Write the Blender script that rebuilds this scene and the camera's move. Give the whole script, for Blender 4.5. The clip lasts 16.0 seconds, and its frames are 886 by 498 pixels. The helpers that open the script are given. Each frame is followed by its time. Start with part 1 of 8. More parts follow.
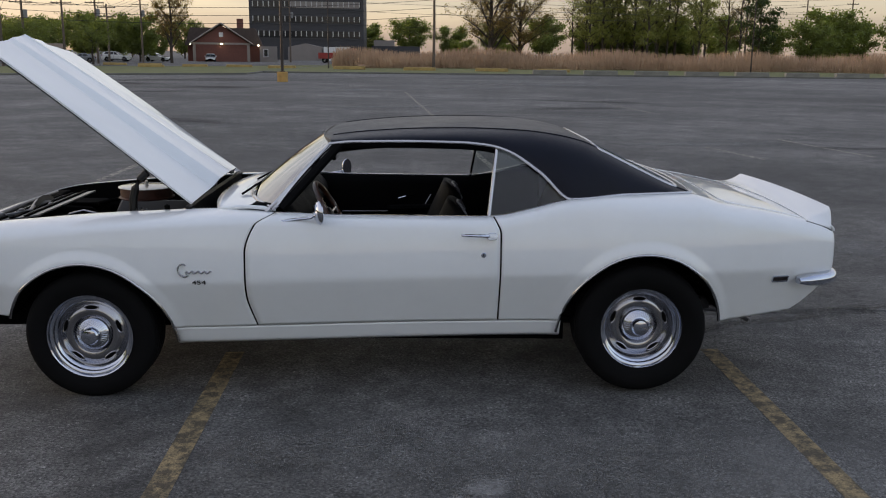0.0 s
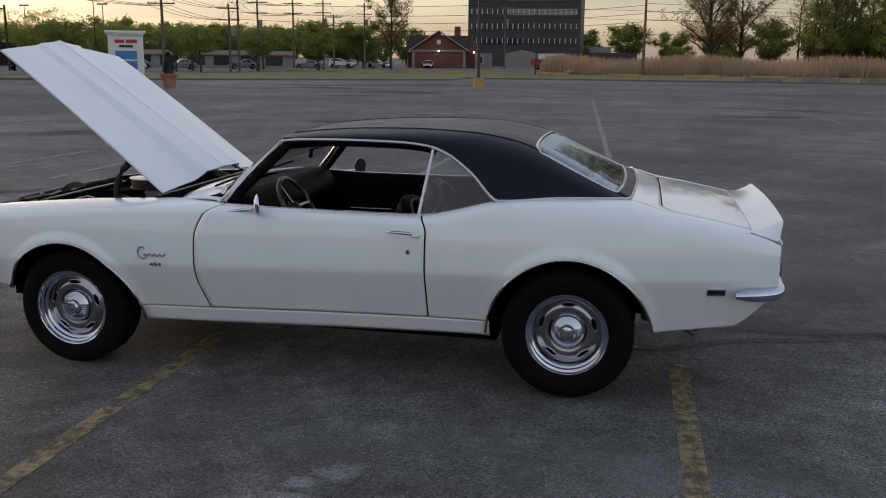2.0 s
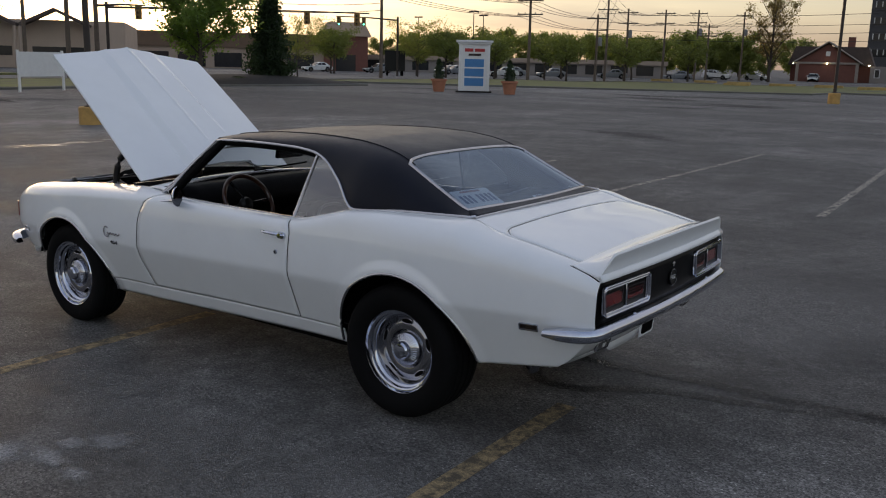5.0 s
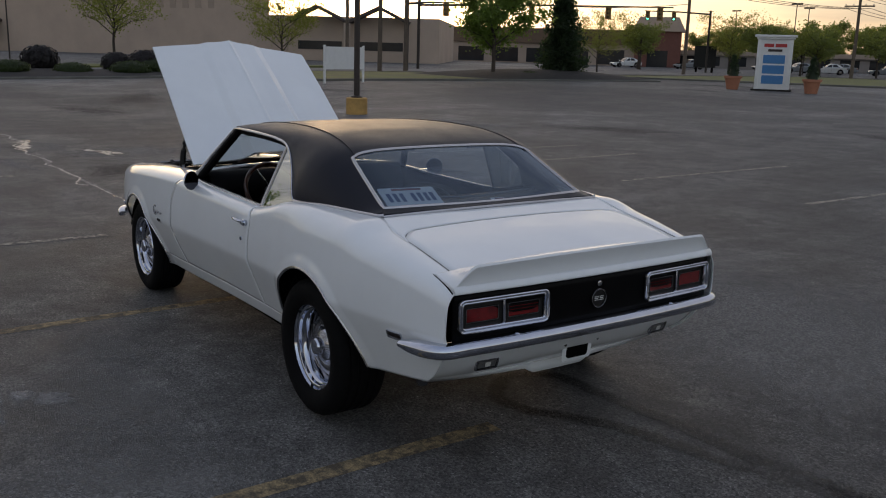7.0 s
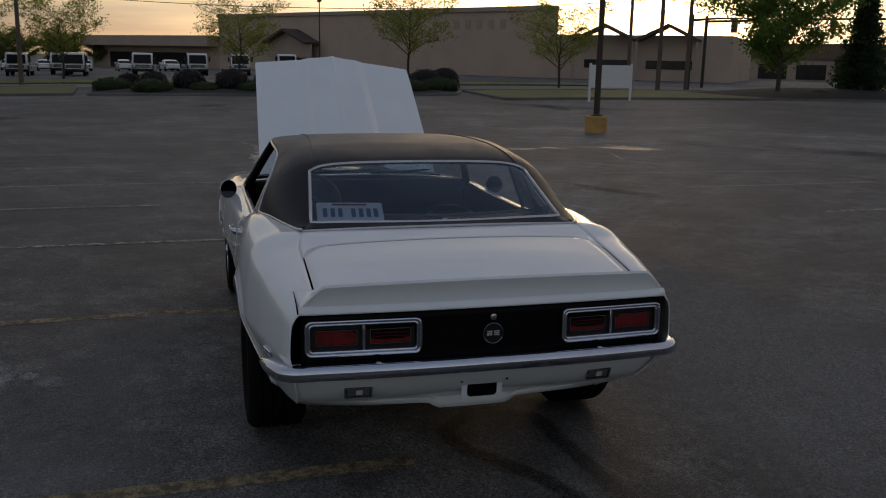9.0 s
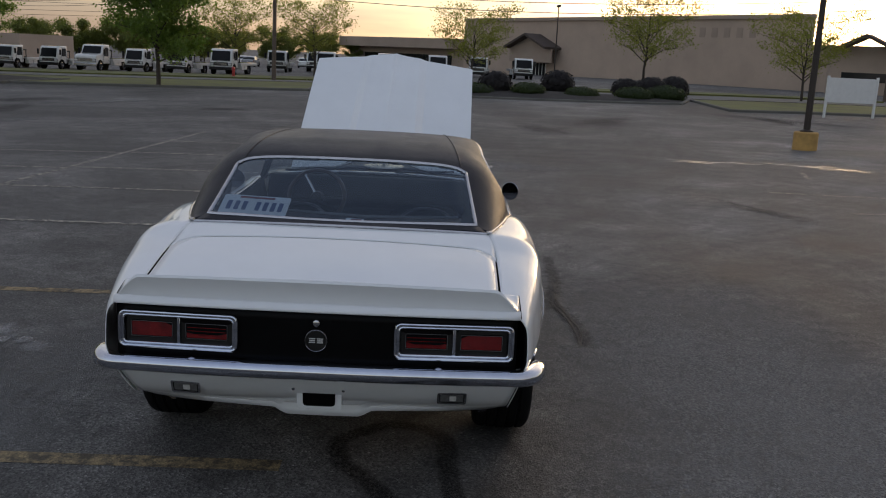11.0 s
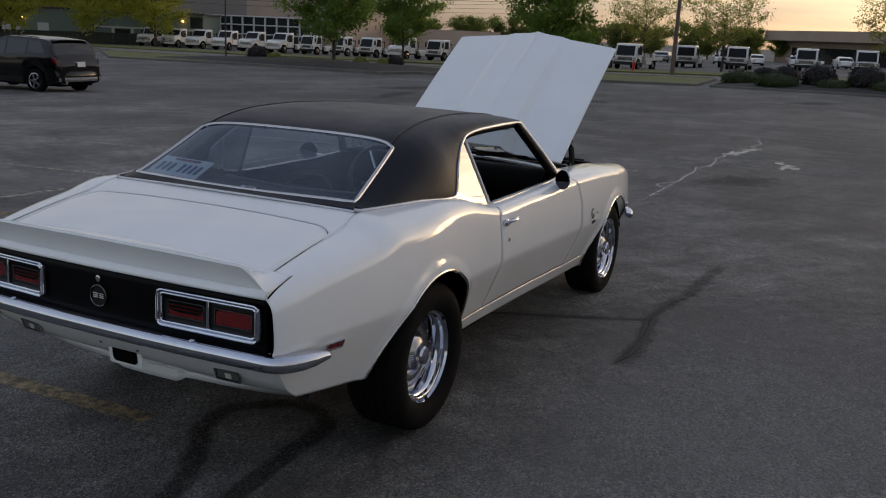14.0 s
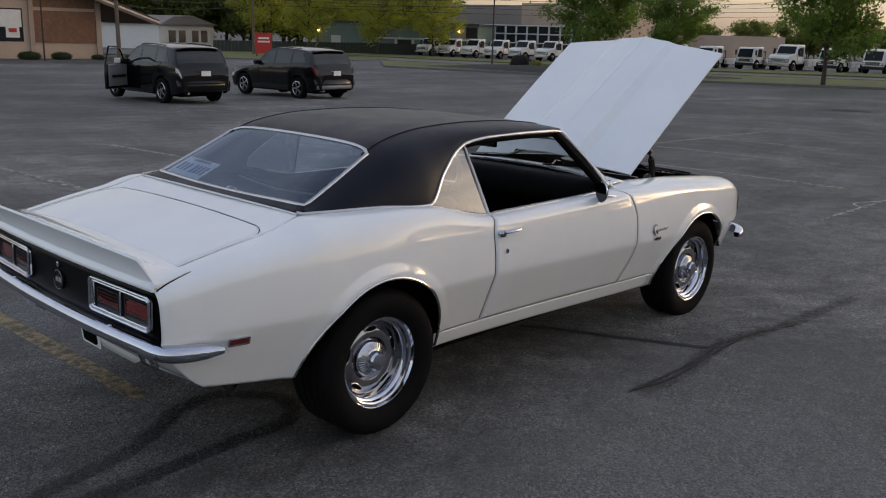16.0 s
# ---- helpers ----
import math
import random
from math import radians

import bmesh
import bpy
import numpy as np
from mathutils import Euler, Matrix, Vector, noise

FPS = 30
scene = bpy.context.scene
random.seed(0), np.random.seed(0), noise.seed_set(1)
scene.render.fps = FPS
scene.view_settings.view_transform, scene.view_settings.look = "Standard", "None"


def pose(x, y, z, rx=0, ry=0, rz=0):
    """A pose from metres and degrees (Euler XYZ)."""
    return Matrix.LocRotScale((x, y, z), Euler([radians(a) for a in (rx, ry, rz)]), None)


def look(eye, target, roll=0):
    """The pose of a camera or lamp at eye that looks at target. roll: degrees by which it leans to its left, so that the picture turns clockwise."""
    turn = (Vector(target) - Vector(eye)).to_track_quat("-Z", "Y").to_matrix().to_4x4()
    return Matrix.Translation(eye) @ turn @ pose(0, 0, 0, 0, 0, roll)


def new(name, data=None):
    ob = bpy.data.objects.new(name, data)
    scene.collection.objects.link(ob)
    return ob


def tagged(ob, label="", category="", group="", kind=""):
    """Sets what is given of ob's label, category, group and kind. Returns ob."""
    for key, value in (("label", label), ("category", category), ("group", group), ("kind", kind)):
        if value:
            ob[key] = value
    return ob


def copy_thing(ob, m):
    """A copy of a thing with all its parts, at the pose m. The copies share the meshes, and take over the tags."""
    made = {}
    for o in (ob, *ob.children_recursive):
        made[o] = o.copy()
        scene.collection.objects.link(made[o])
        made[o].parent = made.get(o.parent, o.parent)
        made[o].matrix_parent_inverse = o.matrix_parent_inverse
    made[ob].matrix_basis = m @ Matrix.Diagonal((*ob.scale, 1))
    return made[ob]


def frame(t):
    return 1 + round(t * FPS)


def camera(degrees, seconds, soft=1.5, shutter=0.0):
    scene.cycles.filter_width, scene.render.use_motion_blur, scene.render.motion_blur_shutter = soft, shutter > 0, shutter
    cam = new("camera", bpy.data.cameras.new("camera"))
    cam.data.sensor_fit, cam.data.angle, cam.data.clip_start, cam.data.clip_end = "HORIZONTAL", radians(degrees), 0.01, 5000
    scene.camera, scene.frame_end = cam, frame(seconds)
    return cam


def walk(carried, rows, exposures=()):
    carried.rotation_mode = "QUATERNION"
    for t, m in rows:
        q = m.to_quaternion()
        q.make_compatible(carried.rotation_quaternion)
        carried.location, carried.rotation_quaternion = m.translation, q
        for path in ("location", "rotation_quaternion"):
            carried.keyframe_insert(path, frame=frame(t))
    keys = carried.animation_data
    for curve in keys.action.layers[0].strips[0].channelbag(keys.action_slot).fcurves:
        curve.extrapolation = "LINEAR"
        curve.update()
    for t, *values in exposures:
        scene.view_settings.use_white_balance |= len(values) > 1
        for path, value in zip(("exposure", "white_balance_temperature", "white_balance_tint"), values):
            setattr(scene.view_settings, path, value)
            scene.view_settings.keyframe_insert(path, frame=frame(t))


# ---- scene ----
cam = camera(52.6, 16.0, 1.08)
PATH = [
    (0, (0.235, -5.149, 1.661), (0.296, -3.196, 1.234), 0.7),
    (0.5, (0.603, -5.197, 1.652), (0.59, -3.242, 1.228), 0.7),
    (1, (0.969, -5.297, 1.662), (0.805, -3.348, 1.242), 0.4),
    (1.5, (1.285, -5.226, 1.636), (0.982, -3.295, 1.214), 0.7),
    (2, (1.65, -5.142, 1.655), (1.244, -3.229, 1.237), 0.6),
    (2.5, (2.089, -5.125, 1.661), (1.519, -3.255, 1.241), 1.2),
    (3, (2.463, -4.965, 1.637), (1.816, -3.119, 1.223), 2.0),
    (3.5, (2.825, -4.744, 1.665), (2.04, -2.954, 1.243), 1.7),
    (4, (3.25, -4.584, 1.672), (2.352, -2.846, 1.255), 1.3),
    (6.5, (4.765, -3.023, 1.732), (3.26, -1.778, 1.3), 2.0),
    (7, (5.055, -2.659, 1.726), (3.447, -1.553, 1.288), 1.6),
    (7.5, (5.213, -2.288, 1.706), (3.505, -1.345, 1.266), 0.7),
    (8, (5.288, -1.871, 1.74), (3.528, -1.028, 1.303), 1.5),
    (8.5, (5.463, -1.469, 1.733), (3.618, -0.818, 1.317), 1.5),
    (9, (5.521, -1.096, 1.725), (3.638, -0.564, 1.312), 1.2),
    (11.5, (5.495, 0.827, 1.73), (3.554, 0.646, 1.285), 1.9),
    (12, (5.453, 1.235, 1.733), (3.546, 0.857, 1.262), 0.8),
    (12.5, (5.254, 1.581, 1.705), (3.369, 1.102, 1.24), 2.0),
    (13, (5.066, 1.913, 1.722), (3.23, 1.272, 1.254), 1.1),
    (13.5, (4.908, 2.264, 1.717), (3.129, 1.481, 1.247), 2.1),
    (14, (4.674, 2.519, 1.694), (2.925, 1.669, 1.226), 2.6),
    (14.5, (4.411, 2.774, 1.73), (2.707, 1.837, 1.262), 2.0),
    (15, (4.26, 3.093, 1.72), (2.66, 1.988, 1.251), 1.9),
    (15.5, (4.108, 3.371, 1.732), (2.64, 2.098, 1.258), 0.8),
    (16, (3.864, 3.59, 1.735), (2.455, 2.251, 1.262), 1.6),
]
EXPOSURES = [(0.0, 1.27), (1.0, 1.20), (1.5, 0.90), (2.0, 1.06), (2.5, 1.08), (3.5, 0.90), (6.5, 0.84), (7.0, 0.70), (8.0, 0.48), (9.0, -0.08), (10.2, 0.35), (11.5, 0.85), (12.0, 0.97), (12.5, 1.27), (13.0, 1.16), (13.5, 0.68), (14.5, 0.74), (15.0, 0.67), (16.0, 1.11)]
walk(cam, [(t, look(eye, target, roll)) for t, eye, target, roll in PATH], EXPOSURES)

# ---- light: a clear sky just before sunset, the sun low behind the shops to the west
SUN_DIR = Vector((-0.90, 0.42, 0.085)).normalized()
world = bpy.data.worlds.new("world")
scene.world = world
world.use_nodes = True
wn = world.node_tree.nodes
wl = world.node_tree.links
sky = wn.new("ShaderNodeTexSky")
sky.sky_type = "NISHITA"
sky.sun_disc = False
sky.sun_elevation = math.asin(SUN_DIR.z)
sky.sun_rotation = math.atan2(SUN_DIR.x, SUN_DIR.y)
sky.air_density = 1.0
sky.dust_density = 1.6
sky.ozone_density = 2.0
bg = wn["Background"]
bg.inputs["Strength"].default_value = 0.15
# a thin high veil of cloud evens the clear sky out: warm low down, blue-grey above
coord = wn.new("ShaderNodeTexCoord")
split = wn.new("ShaderNodeSeparateXYZ")
veil = wn.new("ShaderNodeValToRGB")
veil.color_ramp.elements[0].position, veil.color_ramp.elements[0].color = 0.0, (0.88, 0.70, 0.65, 1)
veil.color_ramp.elements[1].position, veil.color_ramp.elements[1].color = 1.0, (0.88, 1.02, 1.36, 1)
mid = veil.color_ramp.elements.new(0.22)
mid.color = (1.22, 1.03, 1.00, 1)
high = veil.color_ramp.elements.new(0.62)
high.color = (1.28, 1.26, 1.41, 1)
tone = wn.new("ShaderNodeHueSaturation")
tone.inputs["Saturation"].default_value = 0.78
tone.inputs["Value"].default_value = 0.6
add = wn.new("ShaderNodeMix")
add.data_type, add.blend_type = "RGBA", "ADD"
add.inputs[0].default_value = 1.0
wl.new(coord.outputs["Generated"], split.inputs[0])
wl.new(split.outputs["Z"], veil.inputs[0])
wl.new(sky.outputs[0], tone.inputs["Color"])
wl.new(tone.outputs[0], add.inputs[6])
# the side away from the sun is bluer, and long flat cloud streaks lie over it all
away = wn.new("ShaderNodeVectorMath")
away.operation = "DOT_PRODUCT"
away.inputs[1].default_value = (-SUN_DIR.x, -SUN_DIR.y, 0.0)
wl.new(coord.outputs["Generated"], away.inputs[0])
east = wn.new("ShaderNodeValToRGB")
east.color_ramp.elements[0].position, east.color_ramp.elements[0].color = 0.0, (1.35, 1.20, 1.16, 1)
east.color_ramp.elements[1].position, east.color_ramp.elements[1].color = 1.0, (0.70, 0.96, 1.56, 1)
soft = east.color_ramp.elements.new(0.2)
soft.color = (1.26, 1.24, 1.36, 1)
upper = east.color_ramp.elements.new(0.60)
upper.color = (1.20, 1.28, 1.55, 1)
wl.new(split.outputs["Z"], east.inputs[0])
side = wn.new("ShaderNodeValToRGB")
side.color_ramp.elements[0].position, side.color_ramp.elements[0].color = 0.0, (0.0, 0.0, 0.0, 1)
side.color_ramp.elements[1].position, side.color_ramp.elements[1].color = 0.8, (1.0, 1.0, 1.0, 1)
wl.new(away.outputs["Value"], side.inputs[0])
flat = wn.new("ShaderNodeMapping")
flat.inputs["Scale"].default_value = (2.2, 2.2, 22.0)
wl.new(coord.outputs["Generated"], flat.inputs["Vector"])
streak = wn.new("ShaderNodeTexNoise")
streak.inputs["Scale"].default_value = 1.6
streak.inputs["Detail"].default_value = 6
wl.new(flat.outputs[0], streak.inputs["Vector"])
cloud = wn.new("ShaderNodeValToRGB")
cloud.color_ramp.elements[0].position, cloud.color_ramp.elements[0].color = 0.36, (0.80, 0.79, 0.83, 1)
cloud.color_ramp.elements[1].position, cloud.color_ramp.elements[1].color = 0.62, (1.12, 1.08, 1.02, 1)
wl.new(streak.outputs["Fac"], cloud.inputs[0])
tint = wn.new("ShaderNodeMix")
tint.data_type = "RGBA"
wl.new(side.outputs[0], tint.inputs[0])
wl.new(veil.outputs[0], tint.inputs[6])
wl.new(east.outputs[0], tint.inputs[7])
# bright haze round the low sun
near = wn.new("ShaderNodeVectorMath")
near.operation = "DOT_PRODUCT"
near.inputs[1].default_value = SUN_DIR
wl.new(coord.outputs["Generated"], near.inputs[0])
glow = None
for power, colour in ((11.0, (0.66, 0.43, 0.15, 1)), (90.0, (1.7, 0.95, 0.34, 1))):
    pw = wn.new("ShaderNodeMath")
    pw.operation = "POWER"
    pw.inputs[1].default_value = power
    clip = wn.new("ShaderNodeMath")
    clip.operation = "MAXIMUM"
    clip.inputs[1].default_value = 0.0
    wl.new(near.outputs["Value"], clip.inputs[0])
    wl.new(clip.outputs[0], pw.inputs[0])
    lit = wn.new("ShaderNodeMix")
    lit.data_type = "RGBA"
    lit.inputs[6].default_value = (0, 0, 0, 1)
    lit.inputs[7].default_value = colour
    lit.clamp_result = False
    wl.new(pw.outputs[0], lit.inputs[0])
    both = wn.new("ShaderNodeMix")
    both.data_type, both.blend_type = "RGBA", "ADD"
    both.inputs[0].default_value = 1.0
    wl.new((glow or tint).outputs[2], both.inputs[6])
    wl.new(lit.outputs[2], both.inputs[7])
    glow = both
wl.new(glow.outputs[2], add.inputs[7])
over = wn.new("ShaderNodeMix")
over.data_type, over.blend_type = "RGBA", "MULTIPLY"
over.inputs[0].default_value = 1.0
wl.new(cloud.outputs[0], over.inputs[7])
wl.new(add.outputs[2], over.inputs[6])
wl.new(over.outputs[2], bg.inputs[0])
sun_data = bpy.data.lights.new("sun", "SUN")
sun_data.energy = 0.09
sun_data.angle = radians(10)
sun_data.color = (1.0, 0.62, 0.30)
sun = new("sun", sun_data)
sun.matrix_world = look(SUN_DIR * 50, (0, 0, 0))


# ---- tools
def curve(*pts):
    """A smooth curve through (x, value) pairs, flat beyond its ends."""
    xs = [p[0] for p in pts]
    ys = [p[1] for p in pts]
    n = len(xs)
    d = [(ys[i + 1] - ys[i]) / (xs[i + 1] - xs[i]) for i in range(n - 1)]
    m = [d[0]] + [0 if d[i - 1] * d[i] <= 0 else 2 * d[i - 1] * d[i] / (d[i - 1] + d[i]) for i in range(1, n - 1)] + [d[-1]]

    def value(x):
        if x <= xs[0]:
            return ys[0]
        if x >= xs[-1]:
            return ys[-1]
        i = 0
        while x > xs[i + 1]:
            i += 1
        h = xs[i + 1] - xs[i]
        t = (x - xs[i]) / h
        return ((1 + 2 * t) * (1 - t) ** 2 * ys[i] + t * (1 - t) ** 2 * h * m[i] + t * t * (3 - 2 * t) * ys[i + 1] + t * t * (t - 1) * h * m[i + 1])

    return value


def lerp(a, b, t):
    return tuple(p + (q - p) * t for p, q in zip(a, b))


def bezier(a, b, c, d, t):
    k = 1 - t
    return tuple(k * k * k * p + 3 * k * k * t * q + 3 * k * t * t * r + t * t * t * w for p, q, r, w in zip(a, b, c, d))


def part(name, bm, material, parent=None, label="", smooth=35, thick=0.0, bevel=0.0):
    """Links a bmesh, or (verts, faces), as one mesh object under a thing or a part."""
    me = bpy.data.meshes.new(name)
    if isinstance(bm, tuple):
        me.from_pydata([tuple(v) for v in bm[0]], [], bm[1])
    else:
        bm.to_mesh(me)
        bm.free()
    me.materials.append(material)
    if smooth:
        me.shade_smooth()
        me.set_sharp_from_angle(angle=radians(smooth))
    ob = new(name, me)
    if parent is not None:
        ob.parent = parent
    if label:
        ob["label"] = label
    if thick:
        sol = ob.modifiers.new("thickness", "SOLIDIFY")
        sol.thickness, sol.offset = thick, -1
    if bevel:
        bev = ob.modifiers.new("bevel", "BEVEL")
        bev.width, bev.segments, bev.limit_method = bevel, 2, "ANGLE"
    return ob


def thing(name, label, category, place=(0, 0, 0), rz=0.0, group="", kind=""):
    ob = new(name)
    ob.matrix_world = pose(*place, 0, 0, rz)
    return tagged(ob, label, category, group, kind)


def outward(verts, faces, centre):
    """Turns all faces of an open sheet away from centre."""
    c = Vector(centre)
    total = 0
    for f in faces[:: max(1, len(faces) // 60)]:
        a, b, d = (Vector(verts[i]) for i in f[:3])
        total += (b - a).cross(d - a).dot((a + b + d) / 3 - c)
    if total < 0:
        faces = [tuple(reversed(f)) for f in faces]
    return verts, faces


def sheet(f, nu, nv, centre=(0, 0, 0)):
    """A grid of quads over f(u, v), u and v from 0 to 1."""
    verts = [f(i / nu, j / nv) for i in range(nu + 1) for j in range(nv + 1)]
    faces = [(i * (nv + 1) + j, (i + 1) * (nv + 1) + j, (i + 1) * (nv + 1) + j + 1, i * (nv + 1) + j + 1) for i in range(nu) for j in range(nv)]
    return outward(verts, faces, centre)


def tube(path, radius, n=8, closed=False, flat=1.0):
    """A round bar along a path; radius may be a function of 0 to 1."""
    pts = [Vector(p) for p in path]
    m = len(pts)
    verts, faces = [], []
    for i, p in enumerate(pts):
        a = pts[(i - 1) % m] if closed or i > 0 else p
        b = pts[(i + 1) % m] if closed or i < m - 1 else p
        d = (b - a).normalized()
        up = Vector((0, 0, 1)) if abs(d.z) < 0.9 else Vector((1, 0, 0))
        s = d.cross(up).normalized()
        w = s.cross(d)
        r = radius(i / (m - 1)) if callable(radius) else radius
        for k in range(n):
            a = 2 * math.pi * k / n
            verts.append(p + s * math.cos(a) * r + w * math.sin(a) * r * flat)
    for i in range(m if closed else m - 1):
        for k in range(n):
            i2 = (i + 1) % m
            faces.append((i * n + k, i * n + (k + 1) % n, i2 * n + (k + 1) % n, i2 * n + k))
    if not closed:
        faces.append(tuple(range(n - 1, -1, -1)))
        faces.append(tuple((m - 1) * n + k for k in range(n)))
    return verts, faces


def lathe(profile, n=48, axis="z"):
    """Turns (radius, height) pairs round an axis."""
    verts, faces = [], []
    for r, h in profile:
        for k in range(n):
            a = 2 * math.pi * k / n
            c, s = r * math.cos(a), r * math.sin(a)
            verts.append((c, s, h) if axis == "z" else (c, h, s))
    for i in range(len(profile) - 1):
        for k in range(n):
            k2 = (k + 1) % n
            faces.append((i * n + k, i * n + k2, (i + 1) * n + k2, (i + 1) * n + k))
    return verts, faces


def block(x0, x1, y0, y1, z0, z1):
    v = [(x, y, z) for x in (x0, x1) for y in (y0, y1) for z in (z0, z1)]
    return v, [(0, 1, 3, 2), (4, 6, 7, 5), (0, 4, 5, 1), (2, 3, 7, 6), (0, 2, 6, 4), (1, 5, 7, 3)]


def join(*bits):
    verts, faces = [], []
    for v, f in bits:
        o = len(verts)
        verts += list(v)
        faces += [tuple(i + o for i in q) for q in f]
    return verts, faces


def moved(vf, m):
    return [m @ Vector(v) for v in vf[0]], vf[1]


def prism(outline, y0, y1):
    """An outline in x and z, pushed out along y."""
    n = len(outline)
    v = [(x, y0, z) for x, z in outline] + [(x, y1, z) for x, z in outline]
    f = [tuple(range(n)), tuple(range(2 * n - 1, n - 1, -1))] + [(i, i + n, (i + 1) % n + n, (i + 1) % n) for i in range(n)]
    return v, f


# ---- materials
def material(name, colour, rough=0.5, metal=0.0, coat=0.0, var=0.0, scale=20.0, bump=0.0, bump_scale=200.0, emit=None, power=0.0, spec=0.5, per_object=0.0):
    """A surface with variation at two scales, and fine relief."""
    m = bpy.data.materials.new(name)
    m.use_nodes = True
    n, l = m.node_tree.nodes, m.node_tree.links
    b = n["Principled BSDF"]
    b.inputs["Roughness"].default_value = rough
    b.inputs["Metallic"].default_value = metal
    b.inputs["Coat Weight"].default_value = coat
    b.inputs["Coat Roughness"].default_value = 0.03
    b.inputs["Specular IOR Level"].default_value = spec
    b.inputs["Base Color"].default_value = (*colour, 1)
    geo = n.new("ShaderNodeTexCoord")
    if var or per_object:
        lo = n.new("ShaderNodeTexNoise")
        lo.inputs["Scale"].default_value = scale
        lo.inputs["Detail"].default_value = 8
        lo.inputs["Roughness"].default_value = 0.65
        l.new(geo.outputs["Object"], lo.inputs["Vector"])
        mr = n.new("ShaderNodeMapRange")
        mr.inputs[1].default_value, mr.inputs[2].default_value = 0.3, 0.7
        mr.inputs[3].default_value, mr.inputs[4].default_value = 1 - var, 1 + var
        l.new(lo.outputs["Fac"], mr.inputs[0])
        hsv = n.new("ShaderNodeHueSaturation")
        hsv.inputs["Color"].default_value = (*colour, 1)
        if per_object:
            info = n.new("ShaderNodeObjectInfo")
            m2 = n.new("ShaderNodeMapRange")
            m2.inputs[3].default_value, m2.inputs[4].default_value = 1 - per_object, 1 + per_object
            l.new(info.outputs["Random"], m2.inputs[0])
            mul = n.new("ShaderNodeMath")
            mul.operation = "MULTIPLY"
            l.new(mr.outputs[0], mul.inputs[0])
            l.new(m2.outputs[0], mul.inputs[1])
            l.new(mul.outputs[0], hsv.inputs["Value"])
        else:
            l.new(mr.outputs[0], hsv.inputs["Value"])
        l.new(hsv.outputs[0], b.inputs["Base Color"])
        rr = n.new("ShaderNodeMapRange")
        rr.inputs[1].default_value, rr.inputs[2].default_value = 0.3, 0.7
        rr.inputs[3].default_value, rr.inputs[4].default_value = max(0.02, rough - 0.5 * var * rough), min(1, rough + 0.5 * var * rough)
        l.new(lo.outputs["Fac"], rr.inputs[0])
        l.new(rr.outputs[0], b.inputs["Roughness"])
    if bump:
        hi = n.new("ShaderNodeTexNoise")
        hi.inputs["Scale"].default_value = bump_scale
        hi.inputs["Detail"].default_value = 4
        l.new(geo.outputs["Object"], hi.inputs["Vector"])
        bp = n.new("ShaderNodeBump")
        bp.inputs["Strength"].default_value = bump
        bp.inputs["Distance"].default_value = 0.01
        l.new(hi.outputs["Fac"], bp.inputs["Height"])
        l.new(bp.outputs[0], b.inputs["Normal"])
    if emit:
        b.inputs["Emission Color"].default_value = (*emit, 1)
        b.inputs["Emission Strength"].default_value = power
    return m


def glass(name, tint, rough=0.0, sheen=3.8, shine=(0.8, 0.8, 0.8)):
    """Thin glazing: clear through, glossy at a glance."""
    m = bpy.data.materials.new(name)
    m.use_nodes = True
    n, l = m.node_tree.nodes, m.node_tree.links
    n.remove(n["Principled BSDF"])
    tr = n.new("ShaderNodeBsdfTransparent")
    tr.inputs[0].default_value = (*tint, 1)
    gl = n.new("ShaderNodeBsdfGlossy")
    gl.inputs["Color"].default_value = (*shine, 1)
    gl.inputs["Roughness"].default_value = rough
    lw = n.new("ShaderNodeLayerWeight")
    lw.inputs["Blend"].default_value = 0.5
    sq = n.new("ShaderNodeMath")
    sq.operation = "POWER"
    sq.inputs[1].default_value = sheen
    l.new(lw.outputs["Facing"], sq.inputs[0])
    fr = n.new("ShaderNodeMapRange")
    fr.inputs[3].default_value, fr.inputs[4].default_value = 0.06, 1.0
    l.new(sq.outputs[0], fr.inputs[0])
    mx = n.new("ShaderNodeMixShader")
    l.new(fr.outputs[0], mx.inputs[0])
    l.new(tr.outputs[0], mx.inputs[1])
    l.new(gl.outputs[0], mx.inputs[2])
    l.new(mx.outputs[0], n["Material Output"].inputs[0])
    return m


